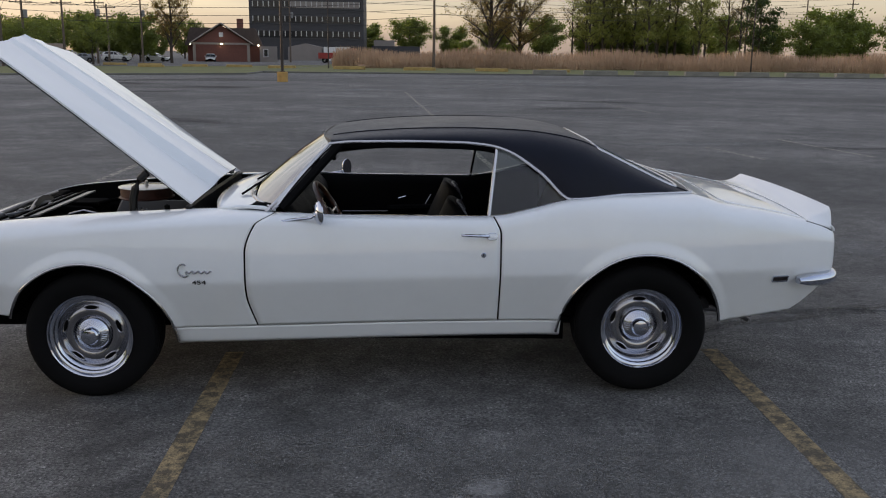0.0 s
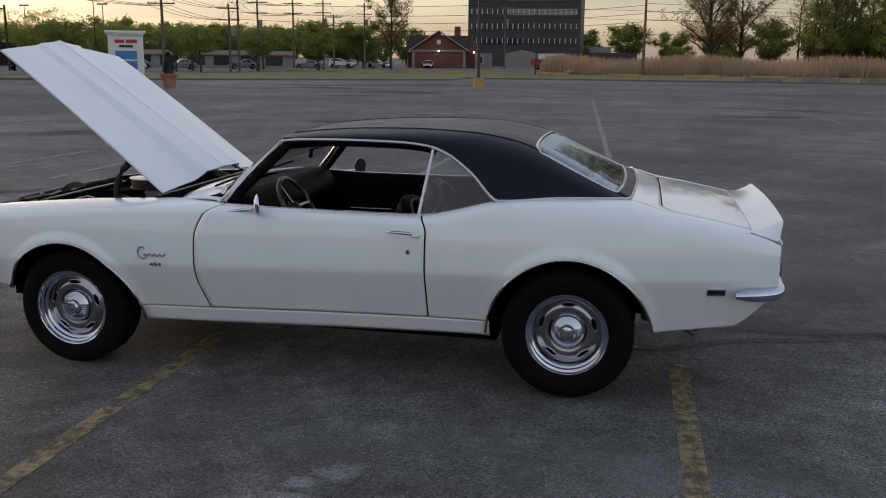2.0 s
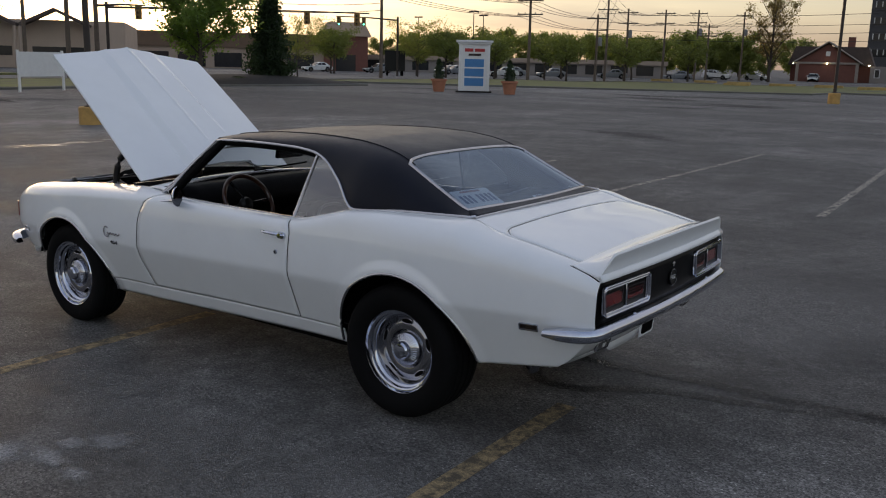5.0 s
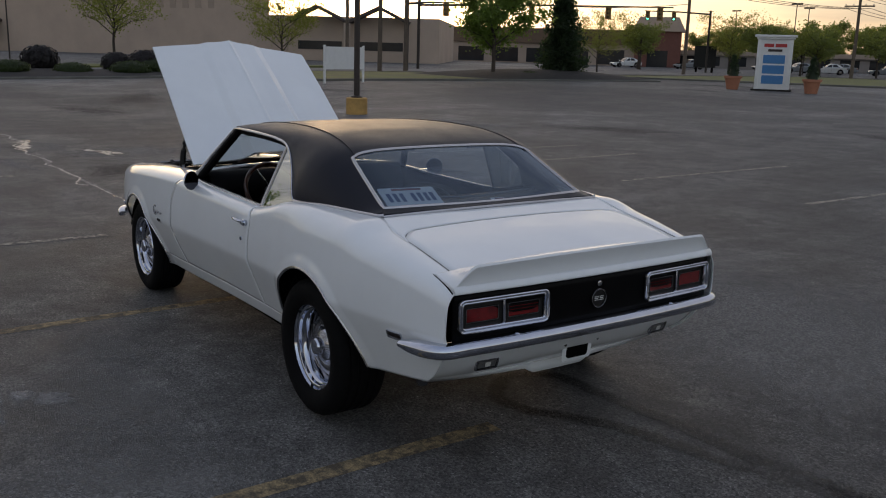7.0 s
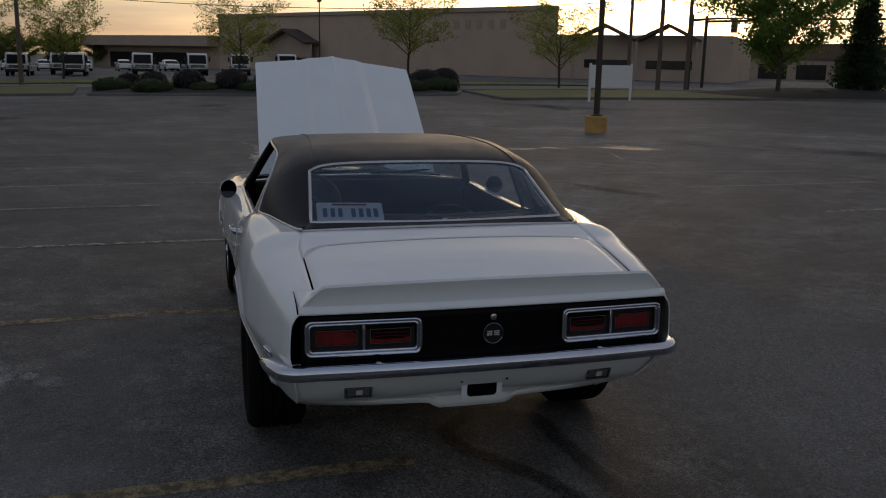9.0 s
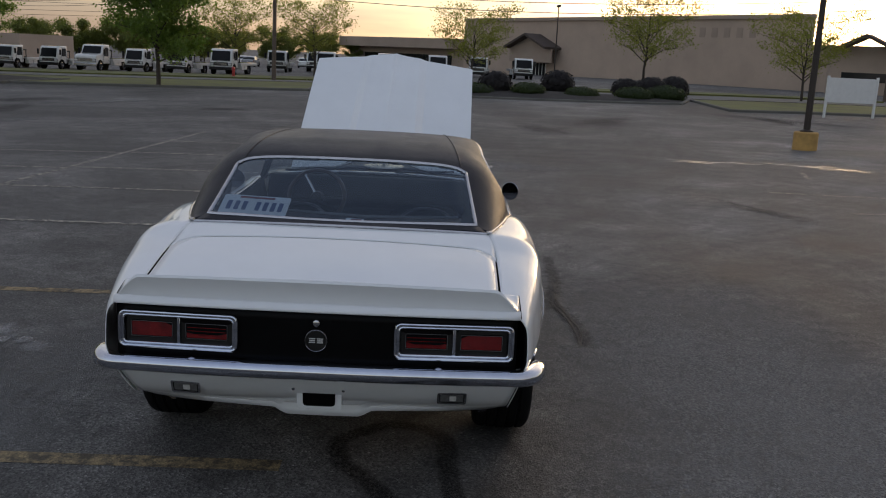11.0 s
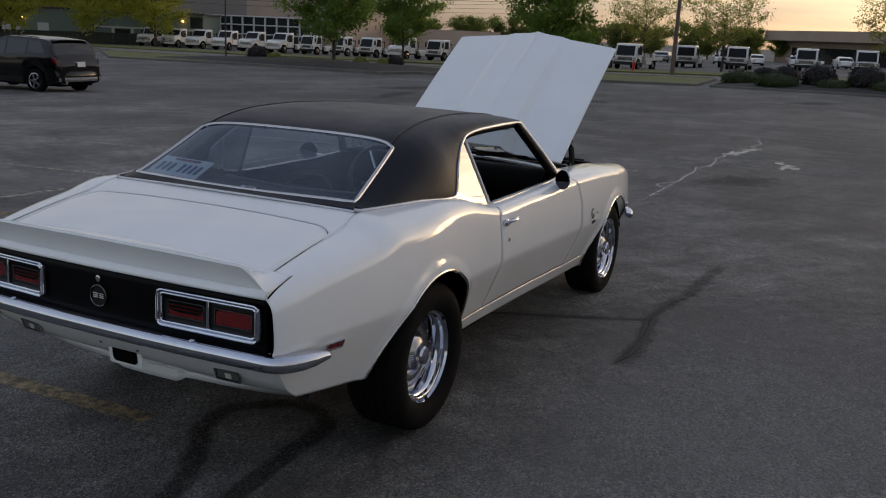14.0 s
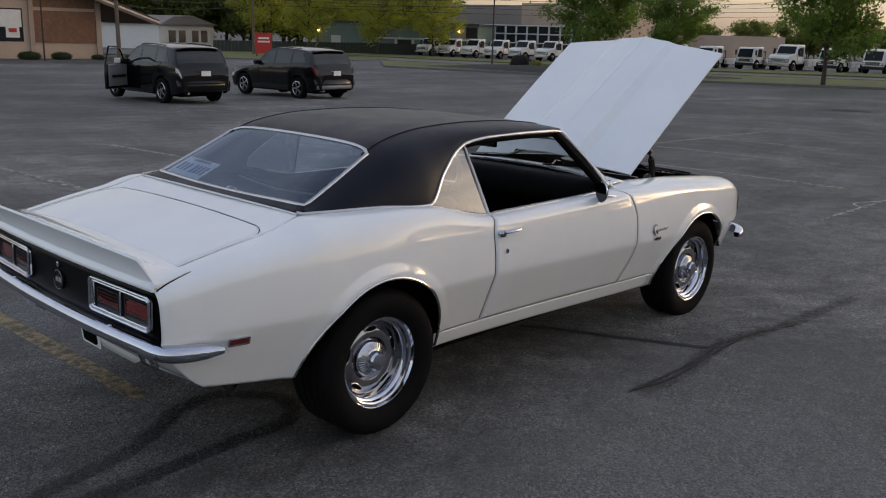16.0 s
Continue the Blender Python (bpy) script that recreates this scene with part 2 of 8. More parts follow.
def asphalt(name, base, worn, seal, patches=0.5):
    """Worn lot asphalt: pale aggregate in dark binder, old stains, drive lanes and sealed streaks."""
    m = bpy.data.materials.new(name)
    m.use_nodes = True
    n, l = m.node_tree.nodes, m.node_tree.links
    b = n["Principled BSDF"]
    b.inputs["Roughness"].default_value = 0.85
    geo = n.new("ShaderNodeTexCoord")

    def tex(scale, detail=6, rough=0.6, stretch=None):
        t = n.new("ShaderNodeTexNoise")
        t.inputs["Scale"].default_value = scale
        t.inputs["Detail"].default_value = detail
        t.inputs["Roughness"].default_value = rough
        if stretch:
            mp = n.new("ShaderNodeMapping")
            mp.inputs["Scale"].default_value = stretch
            l.new(geo.outputs["Object"], mp.inputs[0])
            l.new(mp.outputs[0], t.inputs["Vector"])
        else:
            l.new(geo.outputs["Object"], t.inputs["Vector"])
        return t

    def ramp(src, lo, hi, a, c):
        r = n.new("ShaderNodeMapRange")
        r.inputs[1].default_value, r.inputs[2].default_value = lo, hi
        r.inputs[3].default_value, r.inputs[4].default_value = a, c
        l.new(src, r.inputs[0])
        return r.outputs[0]

    def mix(fac, a, c):
        x = n.new("ShaderNodeMix")
        x.data_type = "RGBA"
        for sock, v in ((x.inputs[0], fac), (x.inputs[6], a), (x.inputs[7], c)):
            if isinstance(v, tuple):
                sock.default_value = (*v, 1)
            elif isinstance(v, float):
                sock.default_value = v
            else:
                l.new(v, sock)
        return x.outputs[2]

    blot = tex(0.45, 8, 0.70)
    lanes = tex(0.11, 3, 0.5, (0.55, 1.25, 1))
    col = mix(ramp(blot.outputs["Fac"], 0.38, 0.66, 0.0, 1.0), base, worn)
    col = mix(ramp(lanes.outputs["Fac"], 0.47, 0.62, 0.0, patches), col, seal)
    zone = tex(0.055, 4, 0.55)
    shade = n.new("ShaderNodeHueSaturation")
    l.new(col, shade.inputs["Color"])
    l.new(ramp(zone.outputs["Fac"], 0.36, 0.64, 0.68, 1.28), shade.inputs["Value"])
    col = shade.outputs[0]
    stones = n.new("ShaderNodeTexVoronoi")
    stones.inputs["Scale"].default_value = 115
    l.new(geo.outputs["Object"], stones.inputs["Vector"])
    pick = n.new("ShaderNodeSeparateColor")
    l.new(stones.outputs["Color"], pick.inputs[0])
    grain = tex(75, 4, 0.75)
    speck = n.new("ShaderNodeHueSaturation")
    l.new(col, speck.inputs["Color"])
    val = n.new("ShaderNodeMath")
    val.operation = "MULTIPLY"
    l.new(ramp(pick.outputs[0], 0.0, 1.0, 0.42, 1.66), val.inputs[0])
    l.new(ramp(grain.outputs["Fac"], 0.3, 0.7, 0.42, 1.65), val.inputs[1])
    wear = tex(1.9, 6, 0.62)
    val2 = n.new("ShaderNodeMath")
    val2.operation = "MULTIPLY"
    l.new(val.outputs[0], val2.inputs[0])
    l.new(ramp(wear.outputs["Fac"], 0.34, 0.66, 0.76, 1.26), val2.inputs[1])
    mottle = tex(7.5, 5, 0.6)
    val3 = n.new("ShaderNodeMath")
    val3.operation = "MULTIPLY"
    l.new(val2.outputs[0], val3.inputs[0])
    l.new(ramp(mottle.outputs["Fac"], 0.33, 0.67, 0.80, 1.22), val3.inputs[1])
    # single pale stones
    val4 = n.new("ShaderNodeMath")
    val4.operation = "MULTIPLY"
    l.new(val3.outputs[0], val4.inputs[0])
    l.new(ramp(pick.outputs[1], 0.95, 0.98, 1.0, 1.9), val4.inputs[1])
    l.new(val4.outputs[0], speck.inputs["Value"])
    l.new(speck.outputs[0], b.inputs["Base Color"])
    bp = n.new("ShaderNodeBump")
    bp.inputs["Strength"].default_value = 0.6
    bp.inputs["Distance"].default_value = 0.006
    l.new(stones.outputs["Distance"], bp.inputs["Height"])
    l.new(bp.outputs[0], b.inputs["Normal"])
    l.new(ramp(blot.outputs["Fac"], 0.35, 0.7, 0.66, 0.87), b.inputs["Roughness"])
    return m


PAINT = material("white_paint", (0.82, 0.845, 0.86), 0.42, coat=1.0, var=0.03, scale=3, spec=0.3)
VINYL = material("black_vinyl", (0.0026, 0.0038, 0.0105), 0.42, var=0.25, scale=6, bump=0.10, bump_scale=600, spec=0.22)
PAINT.node_tree.nodes["Principled BSDF"].inputs["Coat IOR"].default_value = 1.72
vb = VINYL.node_tree.nodes["Principled BSDF"]
vb.inputs["Sheen Weight"].default_value = 0.05
vb.inputs["Sheen Roughness"].default_value = 0.35
vb.inputs["Sheen Tint"].default_value = (0.75, 0.80, 0.90, 1)
CHROME = material("chrome", (0.58, 0.61, 0.69), 0.035, 1.0, var=0.08, scale=14)
STEEL = material("brushed_trim", (0.52, 0.52, 0.54), 0.22, 1.0, var=0.1, scale=10)
SILVER = material("silver_wheel_paint", (0.40, 0.40, 0.42), 0.15, 1.0, var=0.1, scale=12)
RUBBER = material("tyre_rubber", (0.0055, 0.0055, 0.0058), 0.78, spec=0.09, var=0.35, scale=9, bump=0.2, bump_scale=150)
BLACK = material("black_interior", (0.0028, 0.0028, 0.0032), 0.6, spec=0.07, var=0.3, scale=8, bump=0.15, bump_scale=300)
SATIN = material("satin_black_paint", (0.006, 0.006, 0.006), 0.42, var=0.3, scale=7, spec=0.35)
TAILBLACK = material("black_tail_paint", (0.002, 0.002, 0.0025), 0.40, var=0.3, scale=7, spec=0.10)
# joints and black parts; the shade of wells and underbody is painted in too
GAP = material("joint_and_recess_black", (0.003, 0.003, 0.003), 0.9, spec=0.05)
RED = material("red_lens", (0.14, 0.006, 0.007), 0.14, coat=0.6, var=0.5, scale=16)
LENS = material("clear_lens", (0.55, 0.55, 0.53), 0.2, coat=0.5, var=0.2, scale=60)
GLASS = glass("window_glass", (0.82, 0.86, 0.86), 0.0, 2.1)
SIDEGLASS = glass("quarter_glass", (0.70, 0.74, 0.74), 0.0, 1.3)
REARGLASS = glass("rear_glass", (0.45, 0.52, 0.58), 0.05, 3.5, (0.58, 0.70, 0.86))
WOOD = material("wood_rim", (0.05, 0.020, 0.011), 0.35, coat=0.5, var=0.3, scale=30)
ASPHALT = asphalt("asphalt", (0.050, 0.049, 0.0475), (0.158, 0.153, 0.146), (0.030, 0.030, 0.029), 0.55)


# ---- ground: the lot falls gently to the west and south-west
def fall(v, k):
    return k * math.log1p(math.exp(min(v / k, 50)))


def ground_z(x, y):
    level = 1 / (1 + math.exp(min(50, (y - 12) / 4))) + 1 / (1 + math.exp(min(50, (80 - y) / 4)))
    s = 0.45 * level * fall(1.2 - x, 0.6) + fall(-y - 4, 2.0)
    return -1.6 * (1 - math.exp(-s / 50))


# ---- the car
car = thing("car", "white sixties coupe with black vinyl roof and raised hood", "car")

half_width = curve((-2.2, 0.70), (-2.12, 0.775), (-1.9, 0.845), (-1.6, 0.888), (-1.37, 0.902), (-0.8, 0.912), (-0.3, 0.903), (0.2, 0.893), (0.6, 0.892), (1.0, 0.902), (1.37, 0.916), (1.7, 0.902), (1.95, 0.868), (2.07, 0.846), (2.2, 0.818), (2.3, 0.795), (2.37, 0.770))
crease_z = curve((-2.2, 0.53), (-0.82, 0.565), (0.14, 0.59), (0.9, 0.612), (1.8, 0.632), (2.4, 0.64))
top_z = curve((-2.2, 0.69), (-2.12, 0.755), (-1.95, 0.800), (-1.7, 0.827), (-1.18, 0.868), (-0.6, 0.889), (-0.14, 0.874), (0.55, 0.871), (0.65, 0.877), (0.80, 0.909), (1.0, 0.957), (1.25, 0.978), (1.63, 0.977), (1.8, 0.936), (2.0, 0.902), (2.3, 0.838), (2.37, 0.815))
top_y = curve((-2.2, 0.56), (-1.9, 0.66), (-0.8, 0.66), (-0.62, 0.70), (-0.46, 0.765), (-0.2, 0.785), (0.6, 0.79), (1.01, 0.777), (1.3, 0.735), (1.63, 0.648), (1.8, 0.672), (2.2, 0.675), (2.37, 0.66))
shoulder = curve((-2.2, 0.09), (-1.6, 0.075), (-0.5, 0.055), (0.6, 0.055), (1.0, 0.085), (1.4, 0.12), (1.8, 0.095), (2.37, 0.08))
sill_z = curve((-0.98, 0.304), (-0.55, 0.315), (0.14, 0.332), (0.97, 0.345))
sill_low = curve((-0.98, 0.209), (-0.55, 0.219), (0.14, 0.236), (0.97, 0.255))
REAR_ARCH = (1.372, 0.421, 0.25, 0.714)
FRONT_ARCH = (-1.378, 0.424, 0.20, 0.650)


def arch_z(x, arch):
    xc, a, zb, zt = arch
    u = abs(x - xc) / a
    return zb + (zt - zb) * math.sqrt(1 - u * u) if u < 1 else -1.0


def side_y(x, z):
    b, zc = half_width(x), crease_z(x)
    if z > zc:
        y = b - 0.45 * (z - zc) ** 2
    else:
        d = zc - z
        y = b - 0.40 * (math.sqrt(d * d + 0.0003) - 0.0173)
    for xc, a, zb, zt in (REAR_ARCH, FRONT_ARCH):
        rho = math.hypot((x - xc) / a, (z - zb) / (zt - zb)) - 1
        if z > zb - 0.05 and rho > -0.05:
            q = max(0.0, min(1.0, (rho * 0.42 - 0.006) / 0.055))
            y += 0.0095 * (1 - q * q * (3 - 2 * q))
    return y


def low_z(x):
    """The lower edge of the fender, door and quarter skins."""
    if x > 1.78:
        z = 0.338 + 0.05 * min(1, (x - 1.78) / 0.4)
    elif x < -1.74:
        z = 0.36
    else:
        z = sill_z(x)
    return max(z, arch_z(x, REAR_ARCH), arch_z(x, FRONT_ARCH))


def skin(x, r, zl=None):
    """A point of the left skin at station x; r runs from the lower edge up over the shoulder to the inner edge."""
    zi, yi = top_z(x), top_y(x)
    zs = zi - shoulder(x)
    ys = side_y(x, zs)
    zl = low_z(x) if zl is None else zl
    if r < 0.68:
        z = zl + (zs - zl) * r / 0.68
        return x, side_y(x, z), z
    t = (r - 0.68) / 0.32
    lean = (side_y(x, zs) - side_y(x, zs - 0.02)) / 0.02
    d = shoulder(x)
    y, z = bezier((ys, zs), (ys + lean * d * 0.68, zs + d * 0.68), (yi + (ys - yi) * 0.60, zi + 0.004), (yi, zi), t)
    return x, y, z


door_front = curve((0.2, -0.535), (0.30, -0.55), (0.5, -0.592), (0.70, -0.592), (0.84, -0.545), (0.90, -0.44), (0.92, -0.40))
door_rear = curve((0.2, 0.652), (0.80, 0.652), (0.87, 0.625), (0.90, 0.60))
tail_x = curve((0.36, 2.12), (0.42, 2.215), (0.47, 2.265), (0.52, 2.305), (0.60, 2.352), (0.80, 2.352), (0.84, 2.335))


def panel(x0, x1, nu, nv, s):
    """A skin panel between two edges, each a number or a curve over height."""

    def f(u, r):
        zr = skin(x0(0.6) if callable(x0) else x0, r)[2] if callable(x0) else skin(x1(0.6) if callable(x1) else x1, r)[2]
        a = x0(zr) if callable(x0) else x0
        c = x1(zr) if callable(x1) else x1
        if callable(x1) and callable(x0):
            zr2 = skin(x1(0.6), r)[2]
            c = x1(zr2)
        x = a + (c - a) * u
        p = skin(x, r)
        return p[0], s * p[1], p[2]

    return sheet(f, nu, nv, (0, 0, 0.5))


GAPW = 0.0042
for s, side in ((-1, "driver"), (1, "passenger")):
    fender = part("front_fender", panel(-2.2, lambda z: door_front(z) - GAPW, 120, 64, s), PAINT, car, thick=0.003)
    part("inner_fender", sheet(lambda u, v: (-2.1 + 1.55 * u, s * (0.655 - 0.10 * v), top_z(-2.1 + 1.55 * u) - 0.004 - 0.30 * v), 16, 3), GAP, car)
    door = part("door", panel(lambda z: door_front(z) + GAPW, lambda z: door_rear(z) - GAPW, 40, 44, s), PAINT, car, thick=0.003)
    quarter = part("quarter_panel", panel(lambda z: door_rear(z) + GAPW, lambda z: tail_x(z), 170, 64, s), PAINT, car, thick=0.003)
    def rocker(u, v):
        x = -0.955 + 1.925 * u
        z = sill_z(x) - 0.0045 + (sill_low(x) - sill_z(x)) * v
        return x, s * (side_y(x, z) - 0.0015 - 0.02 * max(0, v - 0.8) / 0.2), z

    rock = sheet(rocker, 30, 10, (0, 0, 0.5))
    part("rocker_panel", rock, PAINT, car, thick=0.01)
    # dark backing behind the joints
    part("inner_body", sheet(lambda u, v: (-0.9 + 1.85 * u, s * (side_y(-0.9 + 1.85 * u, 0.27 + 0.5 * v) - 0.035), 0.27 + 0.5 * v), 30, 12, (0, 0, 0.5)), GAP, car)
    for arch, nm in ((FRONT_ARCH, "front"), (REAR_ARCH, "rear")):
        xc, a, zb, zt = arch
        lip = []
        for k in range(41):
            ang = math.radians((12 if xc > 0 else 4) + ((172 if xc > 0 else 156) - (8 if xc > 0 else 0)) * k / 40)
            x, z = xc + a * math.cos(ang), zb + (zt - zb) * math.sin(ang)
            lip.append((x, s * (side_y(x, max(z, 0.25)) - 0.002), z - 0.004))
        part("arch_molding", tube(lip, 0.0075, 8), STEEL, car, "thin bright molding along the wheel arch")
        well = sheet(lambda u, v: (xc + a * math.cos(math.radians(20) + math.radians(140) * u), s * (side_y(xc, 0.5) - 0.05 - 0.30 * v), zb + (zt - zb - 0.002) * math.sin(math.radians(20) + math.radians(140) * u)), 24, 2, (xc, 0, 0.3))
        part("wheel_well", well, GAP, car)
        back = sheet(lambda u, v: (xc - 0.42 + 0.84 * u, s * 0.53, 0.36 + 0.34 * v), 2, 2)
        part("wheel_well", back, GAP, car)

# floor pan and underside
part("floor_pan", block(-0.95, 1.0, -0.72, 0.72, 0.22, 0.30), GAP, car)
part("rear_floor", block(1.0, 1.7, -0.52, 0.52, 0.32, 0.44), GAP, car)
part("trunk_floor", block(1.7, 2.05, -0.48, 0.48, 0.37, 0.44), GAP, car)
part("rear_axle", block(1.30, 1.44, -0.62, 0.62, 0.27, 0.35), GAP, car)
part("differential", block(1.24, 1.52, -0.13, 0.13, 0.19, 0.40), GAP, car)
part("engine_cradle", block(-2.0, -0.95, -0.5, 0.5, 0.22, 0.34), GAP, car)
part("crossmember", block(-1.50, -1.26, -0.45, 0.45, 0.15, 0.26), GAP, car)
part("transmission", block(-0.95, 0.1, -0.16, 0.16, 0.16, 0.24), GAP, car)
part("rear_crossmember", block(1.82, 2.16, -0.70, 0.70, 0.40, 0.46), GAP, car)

# decklid, panel below the rear window
deck_z = curve((1.63, 0.980), (1.80, 0.944), (2.0, 0.914), (2.2, 0.870), (2.345, 0.836))


def deck(x, y):
    edge = top_z(x) - 0.002
    return edge + (deck_z(x) + 0.012 - edge) * (1 - min(1, abs(y) / 0.672) ** 2.2)


def deck_edge(x):
    """Half width of the lid, its front corners rounded."""
    d = x - 1.80
    return 0.6668 - (0.11 * (1 - math.sqrt(max(0, 1 - (1 - d / 0.11) ** 2))) if d < 0.11 else 0)


part("decklid", sheet(lambda u, v: (1.803 + 0.542 * u * (0.35 + 0.65 * u), deck_edge(1.803 + 0.542 * u * (0.35 + 0.65 * u)) * (2 * v - 1), deck(1.803 + 0.542 * u * (0.35 + 0.65 * u), deck_edge(1.803 + 0.542 * u * (0.35 + 0.65 * u)) * (2 * v - 1)) + 0.001), 40, 32, (2, 0, 0.5)), PAINT, car, thick=0.002)
part("decklid_gutter", sheet(lambda u, v: (1.70 + 0.64 * u, 0.69 * (2 * v - 1), deck(1.70 + 0.64 * u, 0.69 * (2 * v - 1)) - 0.009), 20, 16, (2, 0, 0.5)), GAP, car)
# the welded panel that runs round the front corners of the lid
def tulip(u, v):
    y = 0.672 * (2 * v - 1)
    x0 = 1.640 - 0.03 * (y / 0.65) ** 2 + 0.02
    lim = 0.672
    k = max(0, abs(y) - (lim - 0.117)) / 0.117
    x1 = 1.795 + 0.117 * (1 - math.sqrt(max(0, 1 - min(1, k) ** 2)))
    x = x0 + (x1 - x0) * u
    return x, y, deck(x, y)


part("rear_upper_panel", sheet(tulip, 8, 60, (1.7, 0, 0.5)), PAINT, car, thick=0.002)

# rear spoiler: a concave lip that rises to its trailing edge, the ends swept down and forward to points on the quarters
def skin_z(x, y):
    """Height of the quarter's shoulder at (x, y)."""
    lo, hi = 0.0, 1.0
    for k in range(24):
        m = (lo + hi) / 2
        if skin(x, m)[1] > y and m > 0.5 or m <= 0.5:
            lo = m
        else:
            hi = m
    return skin(x, lo)[2]


SPOIL_IN, SPOIL_OUT = 0.668, 0.742
TIP = (2.215, skin_z(2.215, SPOIL_OUT) + 0.005)
HEEL = (2.342, skin_z(2.335, SPOIL_OUT) + 0.002)


def spoiler(u, v):
    t = 2 * v - 1
    q = min(1.0, abs(t) / 0.86)
    w = max(0.0, (abs(t) - 0.86) / 0.14)
    y = math.copysign(SPOIL_IN * q + (SPOIL_OUT - SPOIL_IN) * w, t)
    bow = 0.014 * (1 - q * q)
    zd = deck(2.16, min(abs(y), 0.655)) + 0.004
    F = lerp((2.222, deck(2.222, min(abs(y), 0.655)) + 0.006), TIP, w)
    M = lerp((2.290 + bow, zd - 0.016), lerp(TIP, HEEL, 0.5), w)
    L = lerp((2.362 + bow, 0.912 + 0.6 * bow), HEEL, max(0.0, (abs(t) - 0.835) / 0.165) ** 1.2)
    R = lerp((2.352 + bow, 0.816), HEEL, w)
    if u < 0.7:
        k = u / 0.7
        p = lerp(lerp(F, M, k), lerp(M, L, k), k)
    elif u < 0.8:
        k = (u - 0.7) / 0.1 * (1 - w)
        p = L[0] + 0.005 * k, L[1] - 0.009 * k
    else:
        k = (u - 0.8) / 0.2
        p = lerp((L[0] + 0.005 * (1 - w), L[1] - 0.009 * (1 - w)), R, k)
        p = p[0] - 0.007 * (1 - w) * math.sin(math.pi * k), p[1]
    return p[0], y, p[1]


part("spoiler", sheet(spoiler, 40, 100, (2.3, 0, 0.80)), PAINT, car, "white ducktail spoiler on the trunk lid", smooth=28, thick=0.004)
for s in (-1, 1):
    gap = [(2.205 + 0.14 * k / 10, s * (SPOIL_OUT + 0.002), skin_z(2.205 + 0.14 * k / 10, SPOIL_OUT + 0.002)) for k in range(11)]
    part("spoiler_gap", tube(gap, lambda q: 0.0015 + 0.0018 * q, 6), GAP, car)
part("spoiler_joint", tube([(2.348 + 0.014 * (1 - (2 * k / 24 - 1) ** 2), 0.66 * (2 * k / 24 - 1), 0.8165) for k in range(25)], 0.004, 6), GAP, car)

# tail: lip, black panel, valance
part("tail_lip", sheet(lambda u, v: (2.345 + 0.016 * math.sin(math.pi * min(1, v * 1.2) / 2) + 0.022 * (1 - (2 * u - 1) ** 2), 0.742 * (2 * u - 1), 0.832 - 0.030 * v), 24, 6, (2, 0, 0.8)), PAINT, car, thick=0.01)
part("tail_panel", sheet(lambda u, v: (2.340 + 0.032 * (1 - (2 * u - 1) ** 2), 0.735 * (2 * u - 1), 0.600 + 0.204 * v), 24, 6, (2, 0, 0.7)), TAILBLACK, car, "black tail panel", thick=0.01)
val_low = curve((0, 0.308), (0.16, 0.310), (0.21, 0.336), (0.5, 0.344), (0.72, 0.356), (0.8, 0.385))


def valance(u, v):
    z1 = 0.60
    t = 2 * u - 1
    y0 = 0.775 * t
    z = z1 + (val_low(abs(y0)) - z1) * v
    w = side_y(tail_x(z), z) - 0.002
    y = w * t
    return tail_x(z) - 0.022 + 0.044 * (1 - abs(t) ** 3), y, z


part("rear_valance", sheet(valance, 60, 12, (1.9, 0, 0.5)), PAINT, car, thick=0.01)

# rear bumper: a slim blade that wraps round the corners
def bumper_path(n=70):
    pts = []
    for k in range(n + 1):
        t = -1 + 2 * k / n
        a = abs(t)
        if a < 0.80:
            pts.append((2.400 - 0.033 * (a / 0.8) ** 2, 0.72 * t / 0.80, 0.585 - 0.004 * a))
        else:
            q = (a - 0.80) / 0.20
            b = bezier((2.367, 0.72), (2.356, 0.80), (2.32, 0.825), (2.150, 0.853), q)
            pts.append((b[0], math.copysign(b[1], t), 0.581 - 0.012 * q))
    return pts


def blade(path, h, d):
    """A bumper blade along a path: a rounded upright section, bulging outward."""
    pts = [Vector(p) for p in path]
    prof = [(-0.5 * d, 0.46 * h), (-0.1 * d, 0.5 * h), (0.18 * d, 0.46 * h), (0.36 * d, 0.34 * h), (0.46 * d, 0.18 * h), (0.5 * d, 0.02 * h), (0.47 * d, -0.16 * h), (0.38 * d, -0.33 * h), (0.22 * d, -0.46 * h), (0.0, -0.5 * h), (-0.5 * d, -0.42 * h)]
    n = len(prof)
    verts, faces = [], []
    m = len(pts)
    for i, p in enumerate(pts):
        dv = (pts[min(i + 1, m - 1)] - pts[max(i - 1, 0)]).normalized()
        out = dv.cross(Vector((0, 0, 1))).normalized()
        e = min(1.0, min(i, m - 1 - i) / 2.5 + 0.5)
        for a, b in prof:
            verts.append(p + out * a * (0.5 + 0.5 * e) + Vector((0, 0, b * e)))
    for i in range(m - 1):
        for k in range(n):
            faces.append((i * n + k, i * n + (k + 1) % n, (i + 1) * n + (k + 1) % n, (i + 1) * n + k))
    faces.append(tuple(range(n)))
    faces.append(tuple((m - 1) * n + k for k in range(n - 1, -1, -1)))
    return verts, faces


part("rear_bumper", blade(bumper_path(), 0.062, 0.058), CHROME, car, "slim chrome rear bumper", smooth=50)

